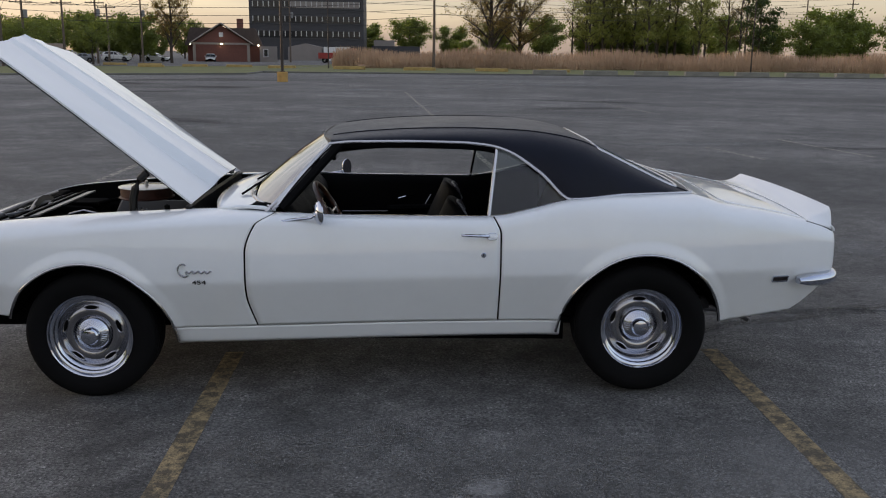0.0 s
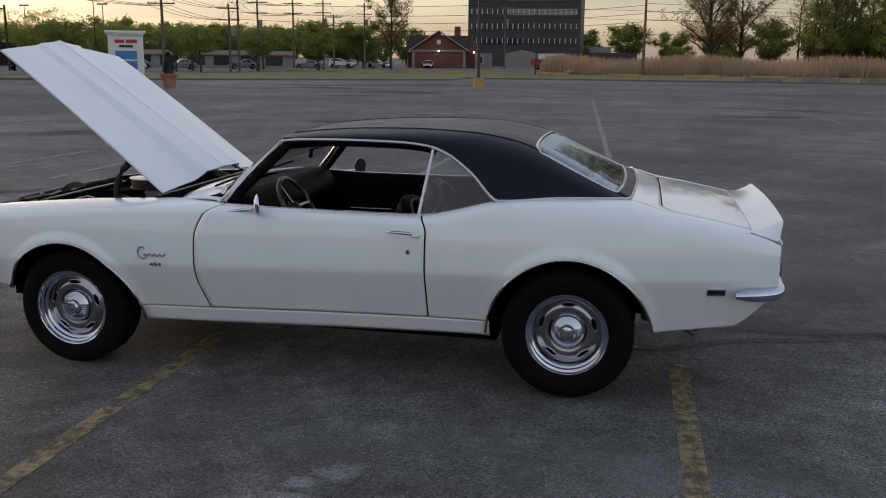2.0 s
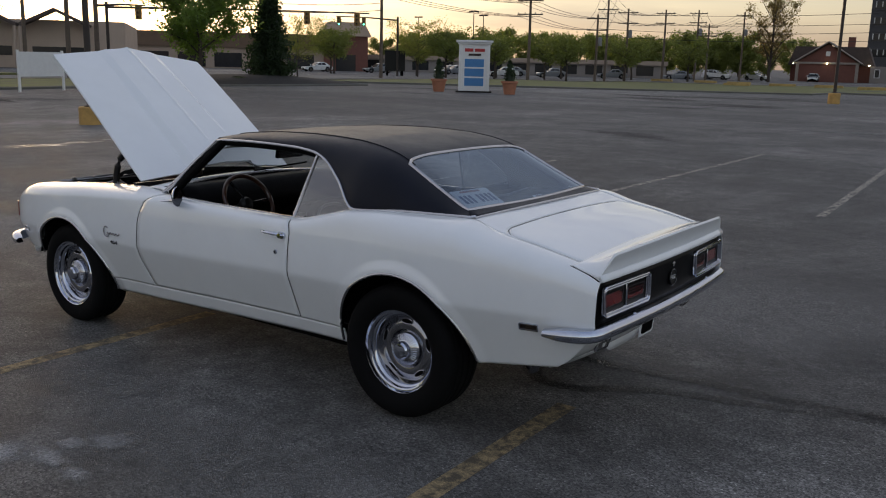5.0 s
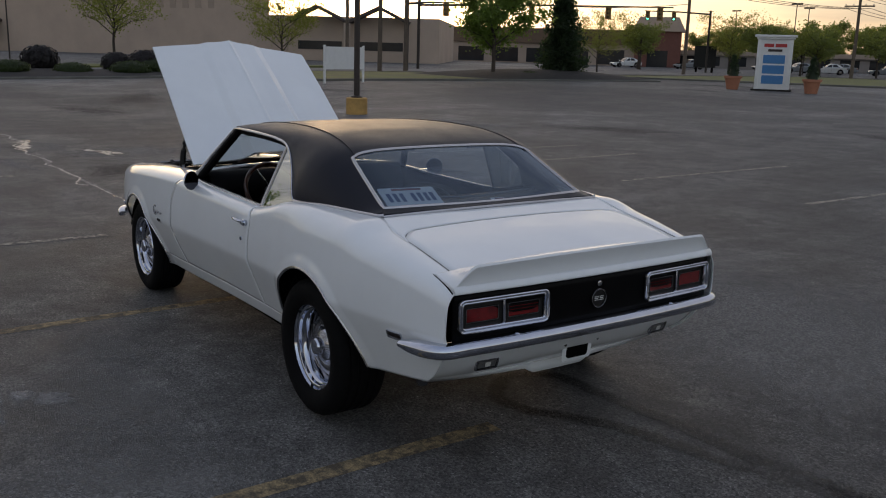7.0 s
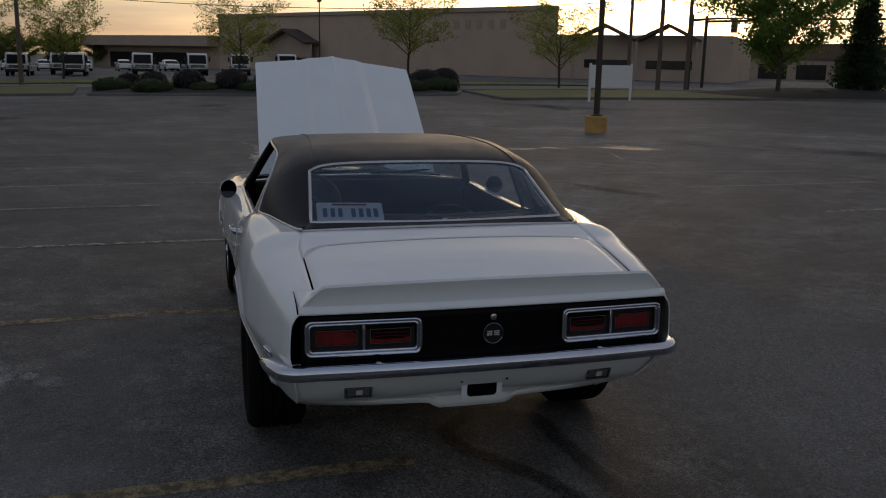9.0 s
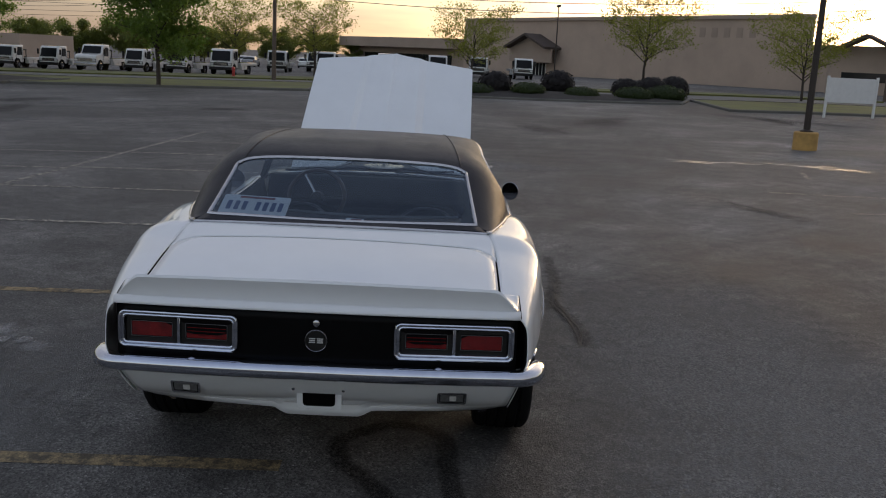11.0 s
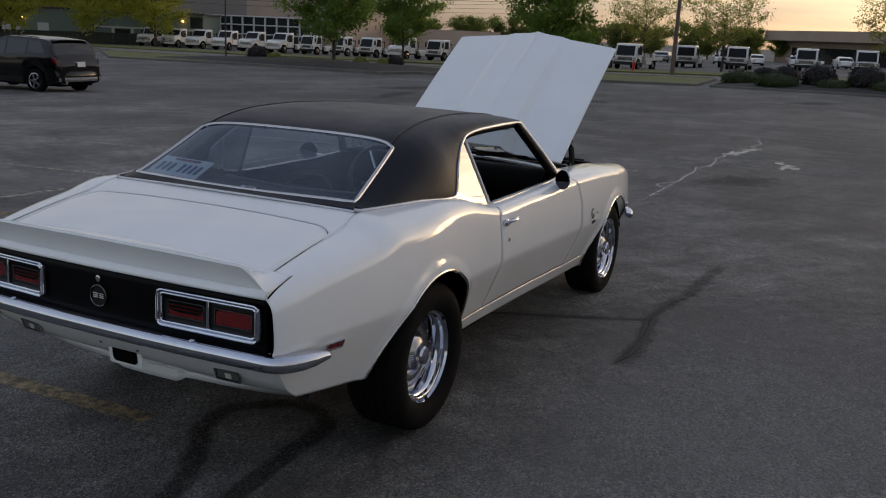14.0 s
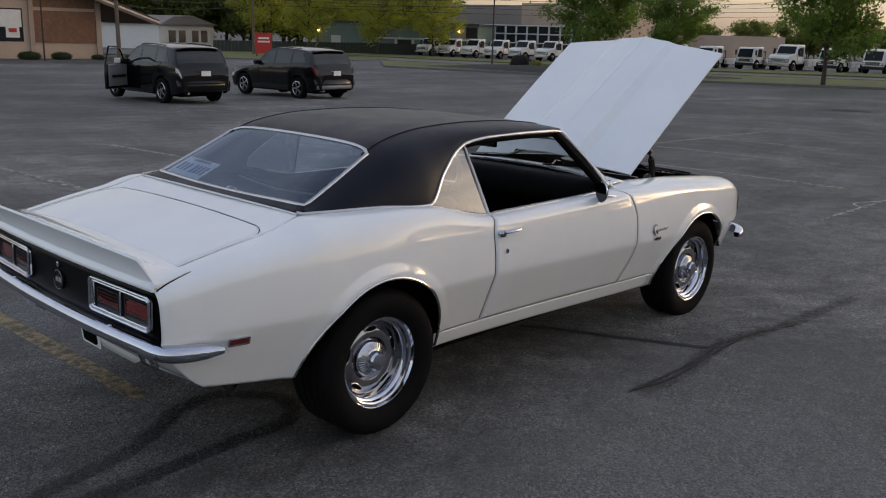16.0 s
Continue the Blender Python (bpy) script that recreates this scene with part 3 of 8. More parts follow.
# greenhouse
roof_z = curve((-0.26, 1.226), (-0.18, 1.246), (0.0, 1.268), (0.25, 1.286), (0.52, 1.293), (0.78, 1.287), (0.95, 1.267), (1.08, 1.240), (1.17, 1.207), (1.3, 1.146), (1.45, 1.074), (1.605, 1.000), (1.66, 0.985))
edge_y = curve((-0.19, 0.603), (0.0, 0.628), (0.3, 0.642), (0.60, 0.645), (0.72, 0.668), (0.85, 0.715), (1.01, 0.777), (1.3, 0.735), (1.5, 0.69), (1.635, 0.652))
edge_z = curve((-0.19, 1.216), (-0.05, 1.223), (0.2, 1.228), (0.45, 1.225), (0.60, 1.212), (0.70, 1.184), (0.85, 1.090), (1.01, 0.962), (1.3, 0.979), (1.635, 0.980))


def tail_section(x, y):
    """Height of the roof's rear part over (x, y): nearly flat across, rounding down to the sail panels."""
    ye, ze, zc = edge_y(x), edge_z(x), roof_z(x)
    return ze + max(0.0, zc - ze) * max(0.0, 1 - (min(abs(y), ye) / ye) ** 7.0) ** 0.75


def glass_top(e):
    """Rear window's top edge, e from its middle (0) to its side (1)."""
    return 1.140 + 0.020 * e ** 2.2 + 0.022 * e ** 26


def glass_bottom(e):
    return 1.610 - 0.030 * e * e - 0.008 * e ** 22


def glass_half(x):
    return 0.545 + 0.052 * max(0.0, min(1.0, (x - 1.14) / 0.44))


def roof(u, v):
    """u from the windscreen back, v from the middle out to the drip rail or lower seam."""
    x = -0.195 + 1.80 * u
    ye, ze, zc = edge_y(x), edge_z(x), roof_z(x)
    k = max(0, min(1, (x - 0.55) / 0.45))
    front = bezier((0.0, zc), lerp((0.44, zc), (0.52, zc), k), lerp((0.635, zc - 0.012), (0.69, zc - 0.03), k), (ye, ze), v)
    q = 1 - (1 - v) ** 1.8
    rear = (ye * q, tail_section(x, ye * q))
    f = max(0, min(1, (x - 0.35) / 0.60))
    f = f * f * (3 - 2 * f)
    y, z = lerp(front, rear, f)
    # the front edge bows forward in the middle
    bow = -0.080 * (1 - min(1.0, y / 0.60) ** 2.4) * max(0, 1 - u / 0.16)
    return x + bow, y, z + (roof_z(x + bow) - roof_z(x) if bow else 0.0)


def on_roof(u, y, lift=0.002):
    """The roof's point at u nearest to y across."""
    lo, hi = 0.0, 1.0
    for k in range(24):
        m = (lo + hi) / 2
        if roof(u, m)[1] < y:
            lo = m
        else:
            hi = m
    p = roof(u, lo)
    return p[0], p[1], p[2] + lift


bm = bmesh.new()
for s in (-1, 1):
    verts, faces = sheet(lambda u, v: (roof(u, v)[0], s * roof(u, v)[1], roof(u, v)[2]), 190, 70, (0.5, 0, 0.9))
    vs = [bm.verts.new(p) for p in verts]
    for f in faces:
        cx, cy = sum(verts[i][0] for i in f) / 4, sum(verts[i][1] for i in f) / 4
        e = abs(cy) / (glass_half(cx) - 0.004)
        if e < 1 and glass_top(e) + 0.004 < cx < glass_bottom(e) - 0.004:
            continue
        bm.faces.new([vs[i] for i in f])
bmesh.ops.delete(bm, geom=[v for v in bm.verts if not v.link_faces], context="VERTS")
bmesh.ops.remove_doubles(bm, verts=bm.verts, dist=0.0004)
part("vinyl_roof", bm, VINYL, car, "black vinyl roof covering", smooth=60, thick=0.012)
for s in (-1, 1):
    seam = [(lambda p: (p[0], s * p[1], p[2]))(on_roof(0.02 + 0.755 * k / 40, 0.435 + 0.095 * (k / 40) ** 1.5)) for k in range(41)]
    part("roof_seam", tube(seam, 0.0028, 6), VINYL, car)
    drip = [(-0.505, s * 0.772, 0.887)] + [lerp((-0.49, s * 0.768, 0.899), (-0.20, s * 0.612, 1.208), k / 8) for k in range(9)] + [(x, s * (edge_y(x) + 0.004), edge_z(x) - 0.002) for x in [-0.12 + 1.13 * k / 44 for k in range(45)]]
    part("drip_molding", tube(drip, 0.0078, 8), STEEL, car, "bright molding above the side windows")
    low = [(x, s * (edge_y(x) + 0.006), edge_z(x) + 0.002) for x in [1.01 + 0.62 * k / 24 for k in range(25)]] + [(1.645, s * 0.64, 0.986)]
    part("vinyl_molding", tube(low, 0.007, 8), STEEL, car)
part("vinyl_molding", tube([(1.671 - 0.03 * (0.64 * (k / 12 - 1) / 0.65) ** 2, 0.64 * (k / 12 - 1), deck(1.671, 0.64 * (k / 12 - 1)) + 0.006) for k in range(25)], 0.006, 8), STEEL, car)


def rear_glass(u, v):
    e = abs(2 * u - 1)
    x = glass_top(e) + (glass_bottom(e) - glass_top(e)) * v
    y = glass_half(x) * (2 * u - 1)
    return x, y, tail_section(x, y) - 0.001


part("rear_window", sheet(rear_glass, 24, 14, (1.2, 0, 0.8)), REARGLASS, car, "tinted rear window glass").visible_shadow = False
part("rear_window_molding", tube([rear_glass(k / 30, 0) for k in range(31)] + [rear_glass(1, k / 14) for k in range(1, 15)] + [rear_glass(1 - k / 30, 1) for k in range(1, 31)] + [rear_glass(0, 1 - k / 14) for k in range(1, 14)], 0.0095, 8, closed=True), STEEL, car, "bright molding round the rear window")
def sill(u, v):
    t = 2 * u - 1
    y1 = 0.640 * t
    a = (glass_bottom(abs(t)) - 0.012, 0.594 * t, tail_section(glass_bottom(abs(t)) - 0.012, 0.594 * t) + 0.002)
    x1 = 1.668 - 0.03 * (y1 / 0.65) ** 2
    return lerp(a, (x1, y1, deck(x1, y1) + 0.004), v)


part("vinyl_sill", sheet(sill, 32, 4, (1.6, 0, 0.5)), VINYL, car, thick=0.004)


def windscreen(u, v):
    y = 2 * u - 1
    e = abs(y) ** 2.4
    base = (-0.675 + 0.21 * e, 0.765 * y, 0.914 - 0.016 * e)
    top = (-0.270 + 0.08 * e, 0.600 * y, 1.226 - 0.016 * e)
    p = lerp(base, top, v)
    return p[0] - 0.008 * math.sin(math.pi * v), p[1], p[2] + 0.008 * math.sin(math.pi * v)


part("windshield", sheet(windscreen, 28, 14, (0.3, 0, 0.8)), GLASS, car, "clear raked windshield").visible_shadow = False
part("windshield_molding", tube([windscreen(0, 1 - k / 12) for k in range(13)] + [windscreen(k / 28, 0) for k in range(1, 29)] + [windscreen(1, k / 12) for k in range(1, 13)], 0.012, 8), STEEL, car)
part("header_molding", tube([windscreen(k / 28, 1) for k in range(29)], 0.007, 8), SATIN, car)
for s in (-1, 1):
    inner = [lerp((-0.43, s * 0.745, 0.90), (-0.15, s * 0.60, 1.206), k / 6) for k in range(7)]
    part("pillar", tube(inner, 0.024, 8), BLACK, car)
    rail = [(-0.15 + 0.80 * k / 16, s * (edge_y(-0.15 + 0.80 * k / 16) - 0.025), edge_z(-0.15 + 0.80 * k / 16) - 0.018) for k in range(17)]
    part("roof_rail", tube(rail, 0.02, 8), BLACK, car)
    bar = [lerp((0.596, s * 0.786, 0.868), (0.640, s * 0.645, 1.196), k / 6) for k in range(7)]
    part("window_bar", tube(bar, 0.009, 8), STEEL, car, "bright bar at the front of the quarter window")

    def quarter_glass(u, v):
        a = lerp((0.605, 0.784, 0.872), (0.642, 0.645, 1.192), v)
        x = 1.00 - 0.35 * v
        c = (x, edge_y(x) - 0.012, max(edge_z(x) - 0.008, 0.9))
        b0 = lerp((0.605, 0.784, 0.872), (1.0, 0.770, 0.953), u)
        p = lerp(a, c, u)
        return p[0], s * p[1], p[2] if v > 0 else b0[2]

    part("quarter_window", sheet(quarter_glass, 10, 10, (0.8, 0, 1)), SIDEGLASS, car, "fixed quarter window glass").visible_shadow = False
    # bright sill strips along the belt
    belt = sheet(lambda u, v: (-0.45 + 1.05 * u, s * (0.792 - 0.028 * v), top_z(-0.45 + 1.05 * u) + 0.003), 20, 2, (0, 0, 0.5))
    part("belt_molding", belt, STEEL, car, "brushed metal window sill strip", thick=0.006)
    belt2 = sheet(lambda u, v: (0.605 + 0.40 * u, s * (top_y(0.605 + 0.40 * u) + 0.004 - 0.028 * v), top_z(0.605 + 0.40 * u) + 0.003), 14, 2, (0.8, 0, 0.5))
    part("belt_molding", belt2, STEEL, car, "brushed metal window sill strip", thick=0.006)

# cowl between hood opening and windshield
part("cowl", sheet(lambda u, v: ((-0.675 + 0.21 * abs(2 * u - 1) ** 2.4 + 0.01) * v + (-0.825 + 0.07 * abs(2 * u - 1) ** 3) * (1 - v), (0.70 + 0.07 * v) * (2 * u - 1), 0.905 + 0.012 * v - 0.018 * abs(2 * u - 1) ** 2 + 0.012 * math.sin(math.pi * v)), 30, 8, (-0.7, 0, 0.5)), PAINT, car, thick=0.01)

# raised hood with a cowl-induction bulge
HOOD = Matrix.Translation((-0.895, 0, 0.905)) @ Matrix.Rotation(radians(37.5), 4, "Y")


def hood(u, v):
    """In the hood's own plane: u from its rear edge forward, v across."""
    y = (0.638 - 0.018 * u) * (2 * v - 1)
    d = 1.250 * u
    k = 1 - (y / 0.64) ** 2
    bow = 0.085 * (1 - abs(y) / 0.64) ** 0.9 * u ** 2
    crown = 0.046 * k * (1 - u) + 0.014 * u * k - 0.018 * u ** 4
    e = abs(y)
    side = 0.215 - 0.03 * u
    rise = max(0.0, min(1.0, (side + 0.065 - e) / 0.055))
    bulge = 0.052 * rise * (1 - 0.72 * u)
    peak = 0.010 * max(0, 1 - e / 0.10) + 0.008 * max(0, 1 - e / 0.02)
    twist = -0.022 * u * y / 0.62
    return HOOD @ Vector((-d - bow, y + 0.034 * u, crown + bulge + twist + peak * (0.35 + 0.45 * u)))


part("hood", sheet(hood, 60, 128, (-3, 0, 0.0)), PAINT, car, "raised white hood with a cowl bulge", smooth=9)
part("hood_inner", sheet(lambda u, v: hood(0.01 + 0.98 * u, 0.015 + 0.97 * v) - HOOD.to_3x3() @ Vector((0, 0, 0.022)), 12, 14, (0, 0, 4)), SATIN, car, "dark underside of the hood")
rim = [hood(k / 20, 0) for k in range(21)] + [hood(1, k / 20) for k in range(1, 21)] + [hood(1 - k / 20, 1) for k in range(1, 21)] + [hood(0, 1 - k / 20) for k in range(1, 20)]
rv = [Vector(p) for p in rim] + [Vector(p) - HOOD.to_3x3() @ Vector((0, 0, 0.010)) for p in rim]
nr = len(rim)
part("hood_edge", (rv, [(k, (k + 1) % nr, (k + 1) % nr + nr, k + nr) for k in range(nr)]), PAINT, car)

# wheels
def tyre_profile(r, w):
    h = w / 2
    return [(0.205, -h * 0.80), (0.222, -h * 0.92), (r - 0.062, -h), (r - 0.030, -h * 0.97), (r - 0.010, -h * 0.86), (r - 0.002, -h * 0.74), *[(r - (0.009 if k in (1, 2) else 0.0), c * h + (k - 1.5) * 0.006) for c in (-0.52, -0.18, 0.18, 0.52) for k in range(4)], (r - 0.002, h * 0.74), (r - 0.010, h * 0.86), (r - 0.030, h * 0.97), (r - 0.062, h), (0.222, h * 0.92), (0.205, h * 0.80)]


def make_wheel(x, s, r, w, zc, face, deep):
    """A steel rally wheel: trim ring, slotted disc and ribbed centre cap, in a black tyre. face: the wheel's outer plane."""
    hub = new("wheel")
    hub.parent = car
    hub.matrix_world = Matrix.Translation((x, s * (face - w / 2), zc)) @ Matrix.Rotation(0 if s > 0 else math.pi, 4, "Z")
    o = w / 2 - 0.010 - 0.9 * deep
    part("tyre", lathe(tyre_profile(r, w), 72, "y"), RUBBER, hub, "black tyre")
    part("rim", lathe([(0.214, o - 0.018), (0.216, o - 0.006), (0.211, o + 0.002), (0.205, o - 0.001), (0.200, o - 0.012), (0.193, o - 0.013), (0.187, o - 0.017), (0.184, o - 0.031), (0.177, o - 0.034), (0.171, o - 0.042), (0.166, o - 0.066 - deep)], 72, "y"), CHROME, hub, "polished trim ring")
    o -= deep
    part("disc", lathe([(0.166, o - 0.066), (0.158, o - 0.064), (0.140, o - 0.046), (0.118, o - 0.040), (0.098, o - 0.046), (0.085, o - 0.064), (0.0, o - 0.064)], 72, "y"), SILVER, hub, "silver slotted wheel disc")
    for k in range(5):
        a = 2 * math.pi * k / 5 + math.pi / 2
        oval = []
        for q in range(16):
            b = 2 * math.pi * q / 16
            rad, tan = 0.1375 + 0.0125 * math.sin(b), 0.035 * math.cos(b)
            c, si = math.cos(a), math.sin(a)
            oval.append((c * rad - si * tan, o - 0.0425 - 0.20 * max(0, rad - 0.132), si * rad + c * tan))
        verts = oval
        # flat black oval on the disc, the slot's shade painted as colour
        part("slot", (verts, [tuple(range(16))]), GAP, hub)
        part("slot_lip", tube(verts, 0.0028, 6, closed=True), SILVER, hub)
    part("cap", lathe([(0.082, o - 0.066), (0.082, o - 0.040), (0.076, o - 0.034), (0.050, o - 0.020), (0.044, o - 0.018), (0.043, o + 0.004), (0.036, o + 0.013), (0.020, o + 0.017), (0.0, o + 0.018)], 48, "y"), CHROME, hub, "ribbed chrome centre cap")
    ribs = []
    for k in range(36):
        a = 2 * math.pi * k / 36
        ribs.append(moved(moved(block(0.0, 0.028, -0.002, 0.005, -0.0022, 0.0022), Matrix.Translation((0.050, o - 0.020, 0)) @ Matrix.Rotation(radians(-28), 4, "Z")), Matrix.Rotation(a, 4, "Y")))
    part("cap_ribs", join(*ribs), STEEL, hub, smooth=0)
    return hub


for s in (-1, 1):
    make_wheel(-1.374, s, 0.322, 0.225, 0.269, 0.868, 0.0)
    make_wheel(1.37, s, 0.328, 0.265, 0.320, 0.892, 0.022)


# ---- the car's fittings
def rounded(w, h, r, n=5):
    """A rounded rectangle's outline, about its middle."""
    pts = []
    for cx, cy, a0 in ((w / 2 - r, h / 2 - r, 0), (-w / 2 + r, h / 2 - r, 90), (-w / 2 + r, -h / 2 + r, 180), (w / 2 - r, -h / 2 + r, 270)):
        for k in range(n + 1):
            a = radians(a0 + 90 * k / n)
            pts.append((cx + r * math.cos(a), cy + r * math.sin(a)))
    return pts


def frame_on(m, w, h, r, bar, depth):
    """A raised rounded frame in the plane of m (its x across, y up, z out)."""
    o, i = rounded(w, h, r), rounded(w - 2 * bar, h - 2 * bar, max(0.002, r - bar))
    n = len(o)
    verts = [m @ Vector((x, y, 0)) for x, y in o] + [m @ Vector((x * 0.992, y * 0.98, depth)) for x, y in o] + [m @ Vector((x, y, depth)) for x, y in i] + [m @ Vector((x * 0.97, y * 0.95, -0.012)) for x, y in i]
    faces = []
    for ring in range(3):
        for k in range(n):
            k2 = (k + 1) % n
            faces.append((ring * n + k, ring * n + k2, (ring + 1) * n + k2, (ring + 1) * n + k))
    return verts, faces


def plate_on(m, w, h, r, z0=0.0, t=0.004):
    o = rounded(w, h, r)
    n = len(o)
    verts = [m @ Vector((x, y, z0)) for x, y in o] + [m @ Vector((x, y, z0 + t)) for x, y in o]
    return verts, [tuple(range(n - 1, -1, -1)), tuple(range(n, 2 * n))] + [(k, (k + 1) % n, (k + 1) % n + n, k + n) for k in range(n)]


def facing(p, out, up=(0, 0, 1)):
    """A plane at p: z out, y up."""
    z = Vector(out).normalized()
    x = Vector(up).cross(z).normalized()
    y = z.cross(x)
    return Matrix.Translation(p) @ Matrix((x, y, z)).transposed().to_4x4()


def side_plane(x, z, s, lift=0.001):
    y = side_y(x, z)
    dx = (side_y(x + 0.03, z) - side_y(x - 0.03, z)) / 0.06
    dz = (side_y(x, z + 0.02) - side_y(x, z - 0.02)) / 0.04
    return facing((x, s * (y + lift), z), (-dx, s, -dz))


DARKMIRROR = material("dull_mirror_glass", (0.10, 0.10, 0.11), 0.10, 1.0)
DARKMETAL = material("dark_cast_metal", (0.030, 0.030, 0.031), 0.5, 0.3, var=0.4, scale=18)
DARKCHROME = material("dull_chrome", (0.28, 0.28, 0.30), 0.25, 1.0)
SHADELENS = material("shaded_red_lens", (0.010, 0.004, 0.004), 0.15, coat=0.8, var=0.2, scale=50)
SMOKE = material("unlit_lens", (0.10, 0.10, 0.10), 0.2, coat=0.6, var=0.3, scale=60)
for s in (-1, 1):
    # taillights: chrome frame, bar and two red lenses
    m = facing((2.362, s * 0.503, 0.709), (1, s * 0.048, 0.03))
    light = part("taillight", plate_on(m, 0.425, 0.122, 0.02, -0.018, 0.006), GAP, car, "taillight with chrome frame and two red lenses")
    part("bezel", frame_on(m, 0.438, 0.136, 0.024, 0.019, 0.010), CHROME, light, smooth=50)
    part("bezel_bead", tube([m @ Vector((x, y, 0.011)) for x, y in rounded(0.430, 0.128, 0.021)], 0.0058, 8, closed=True), CHROME, light)
    part("bezel_bead", tube([m @ Vector((x, y, 0.007)) for x, y in rounded(0.406, 0.104, 0.015)], 0.0050, 8, closed=True), CHROME, light)
    part("divider", moved(block(-0.0055, 0.0055, -0.052, 0.052, -0.012, 0.006), m), CHROME, light, bevel=0.002)
    for q in (-1, 1):
        lens = m @ Matrix.Translation((q * 0.101, -0.002, 0))
        part("lens_housing", frame_on(lens, 0.190, 0.104, 0.012, 0.020, -0.004), SATIN, light)
        red = part("red_lens", plate_on(lens, 0.148, 0.052, 0.005, -0.012, 0.007), RED, light, "ribbed red lens")
        part("lens_rim", frame_on(lens @ Matrix.Translation((0, 0, -0.006)), 0.156, 0.060, 0.007, 0.0028, 0.004), DARKCHROME, light)
        for z in (-0.013, 0.0, 0.013):
            part("lens_rib", plate_on(lens @ Matrix.Translation((0, z, 0)), 0.144, 0.0022, 0.001, -0.005, 0.0012), RED, red)
    # reversing lamps in the valance
    mb = facing((tail_x(0.457) + 0.012, s * 0.507, 0.457), (1, s * 0.06, -0.35))
    back = part("reversing_lamp", plate_on(mb, 0.105, 0.050, 0.006, -0.004, 0.008), GAP, car, "clear reversing lamp below the bumper")
    part("frame", frame_on(mb, 0.112, 0.056, 0.007, 0.008, 0.008), STEEL, back)
    part("lens", plate_on(mb, 0.088, 0.032, 0.003, 0.0, 0.007), SMOKE, back)
    part("bulb", plate_on(mb @ Matrix.Translation((0.004, 0, 0)), 0.026, 0.022, 0.003, 0.006, 0.003), LENS, back)
    # side markers
    mm = side_plane(2.065, 0.575, s)
    mk = part("side_marker", frame_on(mm, 0.088, 0.036, 0.005, 0.006, 0.007), CHROME, car, "red side marker in a bright frame")
    # driver side's red lens is near black, its shade put into the colour
    part("lens", plate_on(mm, 0.078, 0.026, 0.003, 0.0, 0.005), SHADELENS if s < 0 else RED, mk)
    mm = side_plane(-1.93, 0.50, s)
    mk = part("side_marker", frame_on(mm, 0.070, 0.036, 0.005, 0.006, 0.007), CHROME, car, "front side marker in a bright frame")
    part("lens", plate_on(mm, 0.060, 0.026, 0.003, 0.0, 0.005), SMOKE, mk)
    # door handle and lock
    hp = [side_plane(0.460 + 0.13 * k / 10, 0.796 - 0.004 * k / 10, s) @ Vector((0, 0, 0.012 + 0.022 * math.sin(math.pi * min(1, k / 10 * 1.0)) ** 0.6)) for k in range(11)]
    grip = part("door_handle", tube(hp, lambda t: 0.006 + 0.003 * t, 8), CHROME, car, "chrome door handle with push button")
    mh = side_plane(0.607, 0.790, s)
    part("button_base", plate_on(mh, 0.052, 0.034, 0.016, 0.0, 0.018), CHROME, grip, bevel=0.003)
    part("button", plate_on(mh, 0.026, 0.020, 0.009, 0.016, 0.012), CHROME, grip, bevel=0.002)
    ml = side_plane(0.567, 0.700, s)
    lock = part("lock", moved(lathe([(0.0125, 0.0), (0.0125, 0.004), (0.010, 0.006), (0.0, 0.006)], 20), ml), CHROME, car, "round chrome door lock")
    part("keyhole", plate_on(ml, 0.004, 0.012, 0.0015, 0.006, 0.001), GAP, lock)
    # outside mirror
    base = Vector((-0.30, s * (side_y(-0.3, 0.85) - 0.02), 0.854))
    arm = part("mirror", tube([base + Vector((-0.15, 0, -0.004)), base + Vector((-0.10, s * 0.002, 0.002)), base + Vector((-0.04, s * 0.006, 0.012)), base + Vector((0.03, s * 0.02, 0.022)), base + Vector((0.055, s * 0.03, 0.04))], lambda t: 0.014 - 0.006 * t, 8, flat=0.7), CHROME, car, "round chrome door mirror on a short arm")
    head = Matrix.Translation(base + Vector((0.065, s * 0.034, 0.048))) @ Matrix.Rotation(radians(-s * 26), 4, "Z") @ Matrix.Rotation(radians(88), 4, "Y")
    part("mirror_head", moved(lathe([(0.0, -0.020), (0.03, -0.017), (0.052, -0.006), (0.058, 0.004), (0.056, 0.008)], 28), head), CHROME, arm)
    part("mirror_glass", moved(lathe([(0.056, 0.007), (0.0, 0.0075)], 28), head), DARKMIRROR, arm)
    # script badge and engine size on the fender
    me = side_plane(-0.835, 0.617, s)
    wave = []
    for k in range(60):
        q = k / 59
        x = -0.075 + 0.16 * q
        yy = 0.010 * math.sin(q * 34) * (0.5 if q > 0.25 else 0.3) - 0.004
        if q < 0.22:
            a = q / 0.22
            x, yy = -0.060 + 0.026 * math.cos(0.6 + 5.0 * a) + 0.02 * a, 0.012 + 0.026 * math.sin(0.6 + 5.0 * a) - 0.016 * a
        wave.append(me @ Vector((x, yy, 0.004)))
    part("script_badge", tube(wave, 0.0040, 6), DARKCHROME, car, "chrome script badge on the fender")
    txt = bpy.data.curves.new("engine_badge", "FONT")
    txt.body = "454"
    txt.size, txt.extrude, txt.align_x = 0.037, 0.002, "CENTER"
    tmp = new("engine_badge", txt)
    dg = bpy.context.evaluated_depsgraph_get()
    mesh = bpy.data.meshes.new_from_object(tmp.evaluated_get(dg))
    bpy.data.objects.remove(tmp)
    mesh.materials.clear()
    mesh.materials.append(SATIN)
    badge = new("engine_badge", mesh)
    badge.parent = car
